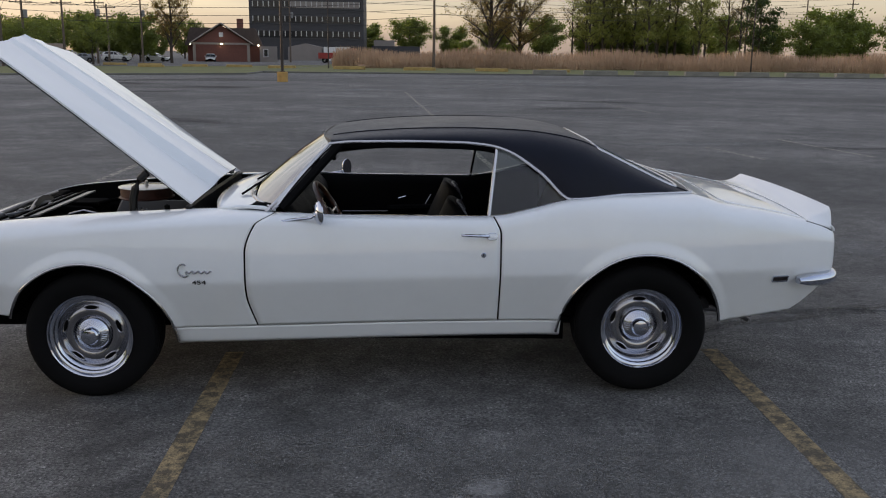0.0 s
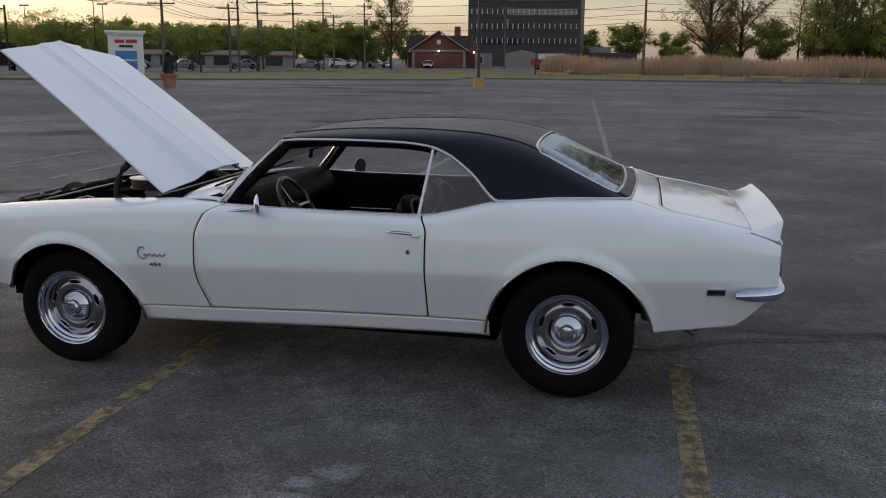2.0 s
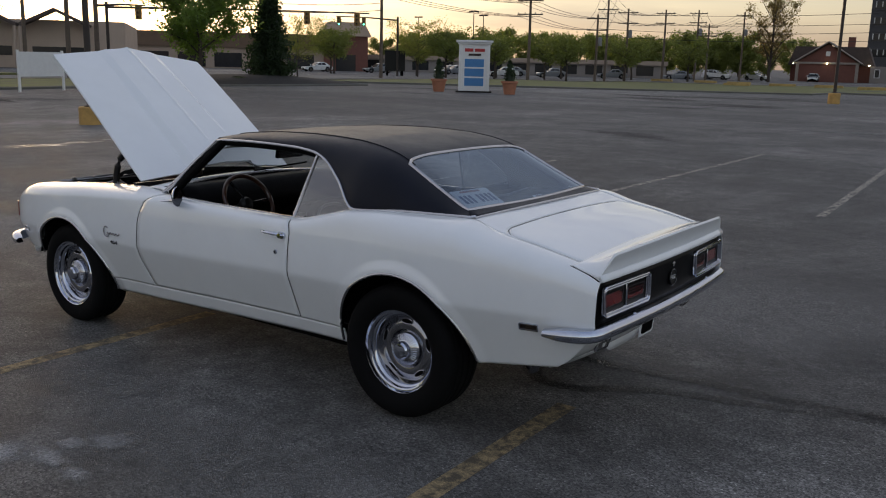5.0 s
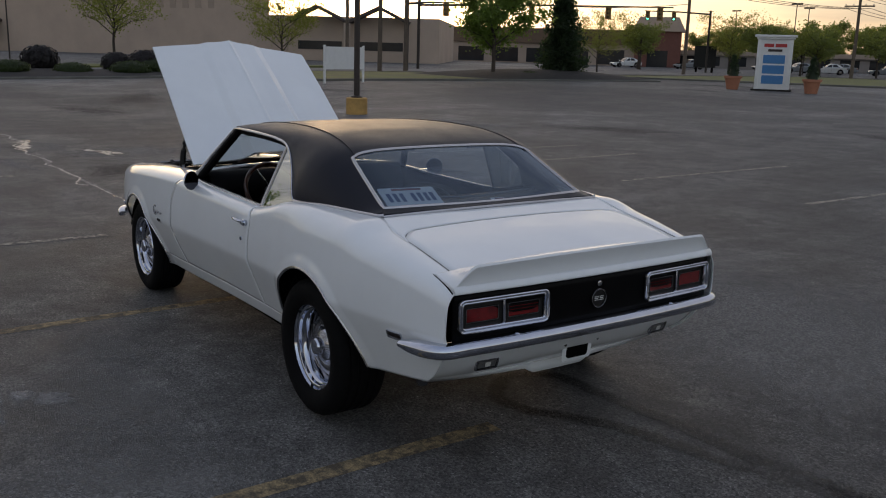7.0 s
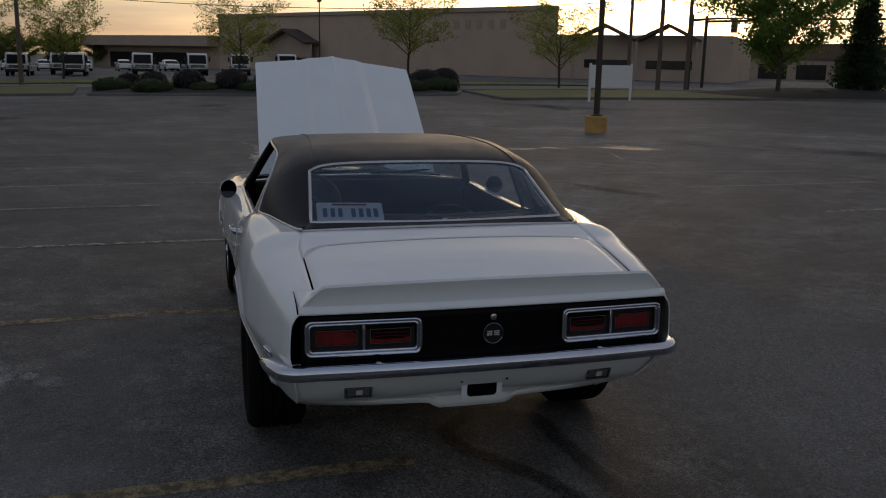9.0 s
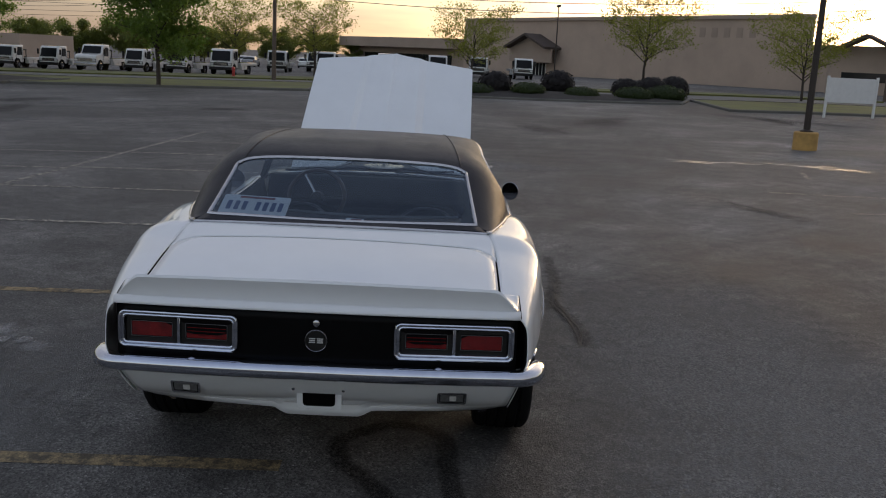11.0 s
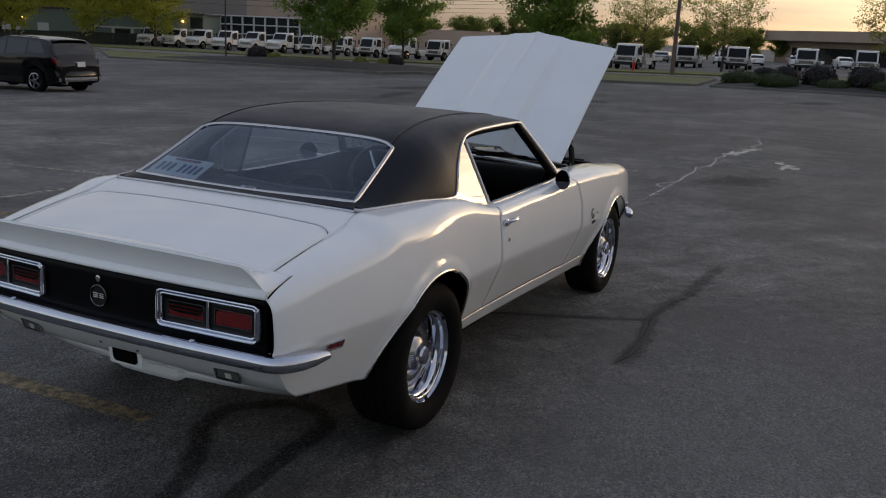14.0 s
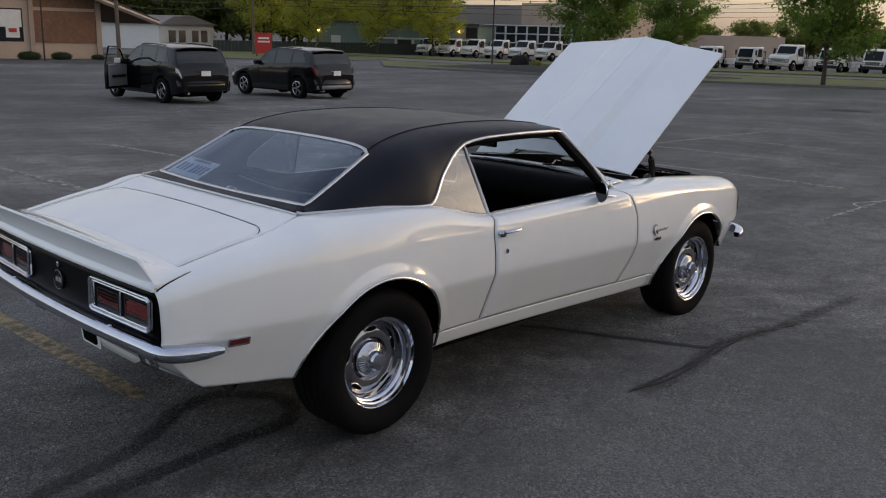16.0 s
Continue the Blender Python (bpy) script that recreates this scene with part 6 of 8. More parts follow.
def make_tree(name, label, h, clear, width, leaf, seed, per=26, limbs=9, twigs=5, size=0.13, lean=0.5, place=(0, 0), trunk_r=0.13, group="trees", crown_name="crown", sub=0, spread=0.075, fine=0.010):
    """A trunk with rising limbs, twigs and finer twigs on them, and leaves about their ends."""
    rng = np.random.default_rng(seed)
    x0, y0 = place
    t = thing(name, label, "tree", (x0, y0, ground_z(x0, y0) - 0.05), group=group)
    wob = [(rng.normal(0, 0.02) * k, rng.normal(0, 0.02) * k, h * 0.92 * k / 8) for k in range(9)]
    bits = [tube(wob, lambda q: trunk_r * (1.15 - q) ** 0.9 + 0.01, 8)]
    centres = []
    for i in range(limbs):
        f = clear / h + (0.95 - clear / h) * (i + 0.5) / limbs
        base = Vector(wob[min(8, int(f * 8))])
        base.z = f * h * 0.92
        a = i * 2.4 + rng.uniform(-0.4, 0.4)
        reach = width / 2 * (0.55 + 0.45 * math.sin(math.pi * min(1, 0.25 + 0.75 * (1 - (f - clear / h) / (1 - clear / h))))) * rng.uniform(0.7, 1.12)
        tip = base + Vector((math.cos(a) * reach, math.sin(a) * reach, lean * reach * rng.uniform(0.6, 1.2)))
        mid = (base + tip) / 2 + Vector((rng.normal(0, 0.04), rng.normal(0, 0.04), 0.08)) * reach
        r0 = trunk_r * 0.42 * (1.1 - f)
        bits.append(tube([base, mid, tip], lambda q: max(fine, (r0 + 0.02) * (1 - 0.8 * q)), 5))
        for k in range(twigs):
            q = 0.30 + 0.70 * (k + 0.5) / twigs
            p = base.lerp(mid, q * 2) if q < 0.5 else mid.lerp(tip, q * 2 - 1)
            e = p + Vector((rng.normal(0, 0.16), rng.normal(0, 0.16), rng.uniform(0.0, 0.25) * (1 if lean < 0.8 else 1.6))) * width * 0.45
            bits.append(tube([p, e], fine, 3))
            centres.append((tuple(p.lerp(e, 0.6)), rng.uniform(0.7, 1.2)))
            centres.append((tuple(e), rng.uniform(0.6, 1.1)))
            for j in range(sub):
                c = p.lerp(e, 0.35 + 0.6 * j / max(1, sub - 1))
                g = c + Vector((rng.normal(0, 0.10), rng.normal(0, 0.10), rng.uniform(-0.03, 0.16))) * width * 0.40
                bits.append(tube([c, g], fine * 0.7, 3))
                centres.append((tuple(g), rng.uniform(0.5, 1.1)))
                centres.append((tuple(c.lerp(g, 0.6)), rng.uniform(0.4, 0.8)))
    part("trunk", join(*bits), BARK, t)
    part(crown_name, leaf_cloud(rng, centres, per, width * spread, size), leaf, t, smooth=0)
    return t


def repeat(ob, spots, base_h=None):
    """Copies of a tree or other thing at (x, y, scale, turn)."""
    for x, y, k, r in spots:
        copy_thing(ob, Matrix.LocRotScale((x, y, ground_z(x, y) - 0.05), Euler((0, 0, radians(r))), (k, k, k)))


STREET = "street trees along the lot"
green = make_tree("street_tree", "young green street tree with a slim trunk", 7.7, 1.6, 8.0, LEAF, 3, per=32, limbs=19, twigs=6, sub=2, spread=0.055, size=0.100, place=(-49.5, -33.0), trunk_r=0.12, group=STREET)
repeat(green, [(-44.6, -15.2, 0.88, 70), (-38.8, 30.8, 0.92, 140), (-68.5, -38.0, 0.86, 200)])
light = make_tree("street_tree", "thin yellow-green street tree just in leaf", 6.9, 1.7, 9.8, LEAF_YELLOW, 8, per=12, limbs=18, twigs=6, sub=2, spread=0.042, size=0.085, place=(-76.1, 18.3), trunk_r=0.11, group=STREET)
repeat(light, [(-64.0, 2.6, 0.72, 60), (-53.2, 23.6, 0.70, 130), (-79.0, -11.5, 0.85, 220), (-84.0, -20, 0.9, 20), (-61.0, 80.5, 0.76, 300), (-53.6, 53.5, 0.62, 33)])
mid_tree = make_tree("street_tree", "rounded green street tree beyond the road", 4.5, 1.8, 5.4, LEAF_LIGHT, 21, per=8, limbs=15, twigs=5, sub=2, spread=0.06, size=0.11, place=(-56.6, 80.0), trunk_r=0.12, group=STREET)
repeat(mid_tree, [(-52.6, 84.0, 0.95, 80), (-48.1, 92.8, 0.98, 150), (-46.1, 104.8, 1.0, 10), (-49.5, 112, 1.05, 210), (-43.5, 120.0, 1.1, 250), (-62, 99, 0.95, 310), (-70.0, 92.0, 0.95, 40), (-78, 84, 1.0, 120), (-58.5, 90.0, 1.0, 190), (-54.0, 98.0, 1.0, 20), (-56.0, 106.0, 1.1, 280), (-52.0, 120.0, 1.15, 330), (-70.0, 76.0, 1.0, 65)])
# spruce on its own bed
def make_spruce(h, place, label):
    rng = np.random.default_rng(5)
    t = thing("spruce", label, "tree", (*place, ground_z(*place)))
    bits, centres = [tube([(0, 0, 0), (0.03, 0, h * 0.5), (0, 0.02, h * 0.97)], lambda q: 0.16 * (1.05 - q), 8)], []
    for i in range(26):
        f = i / 25
        z = 0.25 + (h - 0.5) * f
        r = h * 0.265 * (1 - f) ** 1.1 * rng.uniform(0.85, 1.1) + 0.08
        for k in range(9):
            a = 2 * math.pi * k / 9 + i * 0.7 + rng.uniform(-0.2, 0.2)
            rr = r * rng.uniform(0.55, 1.15)
            tip = Vector((math.cos(a) * rr, math.sin(a) * rr, z - 0.10 * rr + 0.1))
            bits.append(tube([(0, 0, z + 0.1), tip], 0.010, 3))
            for q in (0.35, 0.6, 0.85, 1.0):
                centres.append((tuple(Vector((0, 0, z + 0.1)).lerp(tip, q)), 1.0))
    part("trunk", join(*bits), BARK, t)
    part("needles", leaf_cloud(rng, centres, 24, 0.17, 0.085), NEEDLE, t, smooth=0)
    return t


make_spruce(6.9, (-39.0, 36.4), "tall dark spruce on a mulched bed")


def make_ball(name, label, r, leaf, place, seed, squash=0.9, n=900, size=0.05):
    """A clipped shrub: a dense dome of small leaves."""
    rng = np.random.default_rng(seed)
    t = thing(name, label, "shrub", (*place, ground_z(*place) + 0.1), group="clipped shrubs")
    d = rng.normal(0, 1, (n, 3))
    d /= np.linalg.norm(d, axis=1)[:, None]
    rad = r * rng.uniform(0.82, 1.06, n)
    core = []
    verts, faces = [], []
    for v, q in zip(d, rad):
        p = np.array([v[0] * q, v[1] * q, (v[2] * q * squash) + r * squash * 0.9])
        u = np.cross(v, rng.normal(0, 1, 3))
        u = u / np.linalg.norm(u) * size * rng.uniform(0.8, 1.6)
        w = np.cross(v, u) * 0.8 + v * rng.normal(0, 0.3) * size
        o = len(verts)
        verts += [tuple(p - u), tuple(p + w), tuple(p + u), tuple(p - w)]
        faces.append((o, o + 1, o + 2, o + 3))
    inner = lathe([(0.02, 0.0)] + [(r * 0.86 * math.sin(math.pi * k / 8), r * squash * 0.9 * (1 - math.cos(math.pi * k / 8)) * 0.98) for k in range(1, 8)] + [(0.0, r * squash * 1.75)], 16)
    part("twig_core", inner, leaf, t)
    part("leaves", (verts, faces), leaf, t, smooth=0)
    return t


ball = make_ball("clipped_shrub", "dark red clipped ball shrub in the bed", 0.98, LEAF_PURPLE, (-48.4, 7.2), 1, squash=0.80, n=1500, size=0.07)
repeat(ball, [(-46.9, -1.1, 0.92, 40), (-46.3, 1.2, 0.95, 90), (-46.6, 3.4, 1.0, 10), (-50.2, -3.1, 0.8, 200), (-48.3, 11.2, 0.85, 60), (-46.9, 12.4, 0.95, 80), (-53.0, -4.6, 0.7, 30), (-50.5, 14.6, 0.95, 120), (-54.0, 15.5, 0.9, 160)])
low = make_ball("low_shrub", "low spreading green shrub in the bed", 1.0, LEAF_DARK, (-45.4, 5.2), 2, squash=0.42, n=1100)
repeat(low, [(-45.3, -3.0, 1.1, 50), (-44.8, 11.0, 1.1, 130), (-45.2, 2.3, 1.0, 220), (-48.0, -5.2, 1.1, 300), (-46.0, 13.0, 1.2, 10), (-45.6, -0.3, 0.9, 80), (-45.3, 8.2, 1.0, 15)])
yew = make_ball("low_shrub", "small yellow-green shrub on the mulch", 0.55, LEAF_YELLOW, (-48.0, -37.0), 6, squash=0.7, n=500)
repeat(yew, [(-49.0, -30.5, 1.1, 30), (-50.0, -29.3, 1.0, 60)])
repeat(low, [(-37.6, 32.6, 0.7, 30), (-37.4, 34.2, 0.6, 120)])
repeat(ball, [(-48.5, -38.8, 0.85, 0), (-50.5, -28.6, 0.62, 0)])

# far woods and bushes
bush = make_tree("bush", "broad green bush far off", 6.0, 0.5, 8.5, LEAF_LIGHT, 33, per=34, limbs=14, sub=1, spread=0.065, size=0.17, lean=0.6, place=(-52.8, 156.0), trunk_r=0.14, group="far trees")
repeat(bush, [(-47, 153, 1.05, 20), (-58, 158, 1.1, 70), (-64.6, 152.0, 0.95, 130), (-72, 150, 1.0, 200), (-80, 146, 1.0, 250), (-90, 143, 1.1, 15), (-100, 140, 1.0, 300), (52, 150, 1.1, 45), (60, 150, 0.9, 85), (66, 140, 1.2, 160), (74, 148, 1.0, 5), (84, 150, 1.2, 100), (58, 128, 0.9, 10), (92, 140, 1.2, 33), (64, 99, 0.75, 88), (-14, 260, 1.3, 30), (-2, 262, 1.5, 90), (10, 258, 1.2, 140), (22, 250, 1.3, 10), (34, 240, 1.5, 60), (46, 215, 1.3, 0)])
gold = make_tree("bush", "yellow-green tree behind the fence", 7.5, 1.2, 9.0, LEAF_GOLD, 41, per=16, limbs=17, sub=2, spread=0.055, size=0.14, lean=0.6, place=(-70.5, -79.0), trunk_r=0.15, group="far trees")
repeat(gold, [(-64.5, -84.5, 1.0, 60), (-66.0, -96.0, 1.1, 220), (-75.0, -74.0, 0.95, 100), (-80.0, -96.0, 1.3, 10), (-73.0, -101.0, 1.3, 80)])
repeat(bush, [(-75, -112, 1.7, 10), (-66, -118, 1.8, 60), (-57, -124, 1.8, 100), (-85, -116, 1.8, 140), (-47, -122, 1.6, 200), (-38, -118, 1.5, 250), (-92, -122, 2.0, 10), (-142, -66, 0.8, 40), (-150, -54, 0.9, 80), (-146, -80, 0.95, 20), (-140, -92, 1.2, 200)])
far = [(lerp((-142, 176), (-56, 220), k / 17), 0.95 + 0.25 * math.sin(k * 2.3)) for k in range(18)]
repeat(bush, [(p[0], p[1] + 4 * math.sin(k * 5.1), k, 400 * k) for p, k in far])
rw = np.random.default_rng(19)
woods = [(lerp((-54, -136), (-108, -112), k / 15), rw.uniform(1.5, 2.0)) for k in range(16)] + [(lerp((-146, -78), (-164, -14), k / 15), rw.uniform(0.6, 0.85)) for k in range(16)]
repeat(bush, [(p[0] + rw.normal(0, 1.5), p[1] + rw.normal(0, 1.5), k, rw.uniform(0, 360)) for p, k in woods])
tall = make_tree("wood_tree", "tall slender tree in the wood", 17.0, 2.5, 6.5, LEAF_WOOD, 51, per=10, limbs=24, twigs=4, sub=1, spread=0.05, size=0.13, lean=0.9, fine=0.016, place=(24.5, 126.0), trunk_r=0.16, group="wood behind the reeds")
spots = []
rw = np.random.default_rng(9)
for k in range(17):
    spots.append((25.0 + 1.02 * k + rw.normal(0, 0.4), 124.5 + rw.uniform(-3, 8), rw.uniform(0.85, 1.1), rw.uniform(0, 360)))
repeat(tall, spots)
pale = make_tree("wood_tree", "tall pale tree nearly bare", 15.0, 3.0, 4.0, LEAF_BROWN, 52, per=3, limbs=22, twigs=4, sub=2, size=0.09, lean=1.4, fine=0.016, place=(45.0, 121.0), trunk_r=0.13, group="wood behind the reeds")
repeat(pale, [(46.3, 122.5, 1.0, 70), (43.8, 123.0, 0.95, 150), (23.0, 129, 1.0, 10)])
big = make_tree("bare_tree", "broad spreading tree with few brown leaves", 16.0, 1.6, 17.0, LEAF_BROWN, 61, per=9, limbs=26, twigs=8, sub=4, spread=0.03, size=0.12, lean=0.95, fine=0.022, place=(11.5, 134.0), trunk_r=0.42, group="far trees")
repeat(big, [(16.2, 137.0, 0.74, 120)])
bare = make_tree("bare_tree", "upright tree with thin yellow leaves", 15.0, 2.0, 8.5, LEAF_BROWN, 63, per=9, limbs=28, twigs=6, sub=3, spread=0.04, size=0.11, lean=1.3, fine=0.018, place=(-38.5, 141.0), trunk_r=0.22, group="far trees")
ev = make_tree("wood_tree", "dark green tree at the lot's edge", 9.5, 1.0, 4.8, LEAF_DARK, 71, per=22, limbs=18, twigs=5, size=0.15, lean=0.25, place=(42.0, 106.0), trunk_r=0.14, group="far trees")
repeat(bush, [(8, 146, 0.5, 0), (16, 148, 0.45, 90), (27, 136, 0.85, 20), (31, 138, 1.0, 200), (35, 136, 0.9, 60), (39, 138, 1.0, 130), (42, 136, 0.8, 300), (48, 136, 0.4, 250)])

# reeds: dry tan stems in a broad band, past counting
REED = material("dry_reeds", (0.45, 0.31, 0.20), 0.9, var=0.25, scale=0.25)
rr = np.random.default_rng(13)
rv, rf = [], []
for k in range(52000):
    x = -9.0 + 150.0 * rr.uniform() ** 1.15
    front = 89.5 + 1.6 * math.sin(x * 0.35) + max(0, -x) * 0.7
    back = rr.exponential(4.5)
    y = front + back
    if y > 114:
        continue
    h = rr.uniform(0.9, 2.35) * min(1.0, 0.55 + 0.14 * back) * (0.8 + 0.25 * math.sin(x * 0.21) ** 2)
    z = ground_z(x, y) + 0.08
    a = rr.uniform(0, math.pi)
    w = rr.uniform(0.012, 0.034)
    dx, dy = math.cos(a) * w, math.sin(a) * w
    lx, ly = rr.normal(0, 0.15), rr.normal(0, 0.15)
    o = len(rv)
    rv += [(x - dx * 0.6, y - dy * 0.6, z), (x + dx * 0.6, y + dy * 0.6, z), (x + dx + lx, y + dy + ly, z + h * 0.85), (x + lx * 1.2, y + ly * 1.2, z + h), (x - dx + lx, y - dy + ly, z + h * 0.85)]
    rf.append((o, o + 1, o + 2, o + 3, o + 4))
tagged(part("reeds", (rv, rf), REED, smooth=0), "band of tall dry tan reeds", "reeds", kind="stuff")
tagged(part("reed_bed", sheet(lambda u, v: (-6 + 150 * u, 91.5 + 22 * v, 0.1 + 0.70 * math.sin(math.pi * min(1, 0.02 + v * 1.2) ** 0.6) * (0.8 + 0.2 * math.sin(u * 61))), 60, 8, (60, 100, -50)), REED), "matted base of the reeds", "reeds", kind="stuff")


# ---- lot furniture
YELLOW = material("yellow_concrete", (0.46, 0.28, 0.09), 0.85, var=0.25, scale=4, bump=0.3, bump_scale=40)
POLE = material("dark_steel_pole", (0.045, 0.035, 0.030), 0.55, 0.3, var=0.2, scale=3)
TIMBER = material("weathered_timber", (0.13, 0.10, 0.075), 0.9, var=0.3, scale=4, bump=0.5, bump_scale=30)
WHITE = material("white_metal", (0.72, 0.72, 0.70), 0.45, var=0.06, scale=3)
BLUE = material("blue_panel", (0.05, 0.19, 0.42), 0.4, var=0.06, scale=3)
REDSIGN = material("red_panel", (0.42, 0.03, 0.03), 0.45, var=0.1, scale=3)
TERRA = material("terracotta", (0.38, 0.16, 0.09), 0.8, var=0.15, scale=5)
WARMLAMP = material("lit_lamp", (0.9, 0.8, 0.6), 0.4, emit=(1.0, 0.80, 0.50), power=8.0)
AMBER = material("amber_lamp", (0.9, 0.5, 0.1), 0.4, emit=(1.0, 0.45, 0.08), power=6.0)
GREENLAMP = material("green_signal", (0.1, 0.8, 0.5), 0.4, emit=(0.1, 1.0, 0.55), power=4.0)


def lot_lamp(x, y, h, base=0.48):
    t = thing("lot_lamp", "dark steel lamp post on a yellow concrete base", "lamp post", (x, y, ground_z(x, y)), group="lot lamps")
    part("base", lathe([(0.0, -0.2), (0.30, -0.2), (0.30, base - 0.03), (0.27, base), (0.0, base)], 20), YELLOW, t, "chipped yellow concrete base")
    part("pole", tube([(0, 0, base), (0, 0, h)], lambda q: 0.085 - 0.02 * q, 10), POLE, t)
    part("flange", lathe([(0.16, base), (0.16, base + 0.03), (0.09, base + 0.06)], 16), POLE, t)
    part("head", join(block(-0.55, 0.55, -0.03, 0.03, h - 0.05, h), block(-0.95, -0.45, -0.16, 0.16, h - 0.04, h + 0.10), block(0.45, 0.95, -0.16, 0.16, h - 0.04, h + 0.10)), POLE, t, bevel=0.02)
    return t


lot_lamp(-17.4, 9.7, 9.0, 0.46)
lot_lamp(-7.2, 45.7, 9.5, 0.55)
for x, y, h in ((30.7, 77.4, 7.0), (-9.0, 91.0, 8.0), (-53.0, -45.5, 7.0), (-83.5, 11.2, 7.2), (-62.3, 96.0, 7.9), (-57.8, 87.1, 7.8), (-76, 100, 8.0), (-24.6, -64.7, 7.0)):
    t = thing("street_lamp", "slim street lamp post with two heads", "lamp post", (x, y, ground_z(x, y)), group="street lamps")
    part("pole", tube([(0, 0, -0.1), (0, 0, h)], lambda q: 0.07 - 0.02 * q, 8), POLE, t)
    part("head", join(block(-0.65, -0.12, -0.14, 0.14, h - 0.06, h + 0.12), block(0.12, 0.65, -0.14, 0.14, h - 0.06, h + 0.12), block(-0.2, 0.2, -0.03, 0.03, h - 0.03, h + 0.03)), POLE, t, bevel=0.02)

# business sign with planters
sign = thing("business_sign", "white sign tower with blue panels by the lot", "sign", (-24.5, 38.1, ground_z(-24.5, 38.1)), 33)
part("base", block(-1.15, 1.15, -0.55, 0.55, -0.1, 0.10), MULCH, sign)
part("body", join(block(-0.92, 0.92, -0.16, 0.16, 0.08, 3.05)), WHITE, sign, bevel=0.015)
part("side_post", block(-1.0, -0.80, -0.22, 0.22, 0.05, 3.05), WHITE, sign, bevel=0.02)
part("side_post", block(0.80, 1.0, -0.22, 0.22, 0.05, 3.05), WHITE, sign, bevel=0.02)
part("cap", join(block(-1.08, 1.08, -0.28, 0.28, 3.05, 3.16), block(-1.18, 1.18, -0.34, 0.34, 3.16, 3.30)), WHITE, sign, "moulded white cornice", bevel=0.02)
for z in (0.42, 1.02, 1.62):
    part("blue_panel", block(-0.62, 0.62, -0.185, -0.158, z, z + 0.50), BLUE, sign, "plain blue panel", bevel=0.006)
for x0, x1, z0, z1, mt in ((-0.62, -0.08, 2.58, 2.78, REDSIGN), (0.02, 0.66, 2.58, 2.78, REDSIGN), (-0.38, 0.42, 2.32, 2.46, POLE)):
    part("letter_bar", block(x0, x1, -0.185, -0.158, z0, z1), mt, sign)


def planter(x, y):
    t = thing("planter", "terracotta pot with a clipped dark cone shrub", "planter", (x, y, ground_z(x, y)), group="planters by the sign")
    t.scale = (0.80, 0.80, 0.80)
    part("pot", lathe([(0.0, 0.0), (0.36, 0.0), (0.50, 0.72), (0.58, 0.74), (0.58, 0.88), (0.50, 0.88), (0.46, 0.80), (0.0, 0.80)], 28), TERRA, t, "terracotta pot")
    rng = np.random.default_rng(4)
    cs = []
    for k in range(60):
        f = rng.uniform(0, 1)
        a = rng.uniform(0, 6.28)
        r = 0.36 * (1 - f) ** 0.7
        cs.append(((r * math.cos(a), r * math.sin(a), 0.95 + 1.25 * f), 1.0))
    part("shrub", leaf_cloud(rng, cs, 26, 0.05, 0.04), NEEDLE, t, smooth=0)
    part("stem", tube([(0, 0, 0.8), (0, 0, 2.1)], lambda q: 0.34 * (1 - q) + 0.01, 12), NEEDLE, t)


planter(-26.1, 37.0)
planter(-21.9, 37.7)

sign.scale = (0.86, 0.86, 0.86)

# white board sign by the road
board = thing("board_sign", "blank white board sign on two posts", "sign", (-34.3, 18.3, ground_z(-34.3, 18.3)), 102)
board.scale = (0.76, 0.76, 0.76)
part("panel", block(-1.55, 1.55, -0.04, 0.04, 0.85, 2.25), WHITE, board, bevel=0.01)
for x in (-1.6, 1.6):
    part("post", block(x - 0.06, x + 0.06, -0.06, 0.06, -0.1, 2.35), WHITE, board, bevel=0.01)
red = thing("red_sign", "red sign with pale bars on two posts", "sign", (-49.6, -72.6, ground_z(-49.6, -72.6)), 165)
part("panel", block(-0.85, 0.85, -0.06, 0.06, 0.35, 2.35), REDSIGN, red, bevel=0.01)
for z, w in ((1.75, 0.55), (1.42, 0.62)):
    part("letter_bar", block(-w, w, 0.061, 0.075, z, z + 0.16), WHITE, red)
    part("letter_bar", block(-w, w, -0.075, -0.061, z, z + 0.16), WHITE, red)
for x in (-0.7, 0.7):
    part("post", block(x - 0.05, x + 0.05, -0.05, 0.05, -0.1, 0.4), POLE, red)
hyd = thing("hydrant", "small red fire hydrant on the grass", "hydrant", (-66.0, -16.0, ground_z(-66.0, -16.0) + 0.1))
part("barrel", lathe([(0.0, 0.0), (0.16, 0.0), (0.16, 0.05), (0.11, 0.07), (0.11, 0.55), (0.15, 0.57), (0.13, 0.66), (0.04, 0.76), (0.0, 0.78)], 16), REDSIGN, hyd)
part("cap", tube([(-0.2, 0, 0.45), (0.2, 0, 0.45)], 0.06, 10), REDSIGN, hyd)

# concrete and yellow wheel stops along the far edge
stop = thing("wheel_stop", "weathered concrete barrier block along the kerb", "barrier", (11.0, 68.6, 0.0), group="barrier blocks")
part("body", prism([(-1.4, 0.0), (1.4, 0.0), (1.35, 0.42), (-1.35, 0.42)], -0.25, 0.25), material("pale_weathered_concrete", (0.21, 0.20, 0.175), 0.9, var=0.3, scale=2), stop, bevel=0.04)
for k in range(10):
    copy_thing(stop, pose(11.0 + 4.15 * (k + 1), 68.6 + 0.02 * k, 0.0, 0, 0, 0))
ystop = thing("wheel_stop", "yellow concrete parking stop on the grass", "barrier", (-6.0, 80.0, 0.08), group="yellow stops")
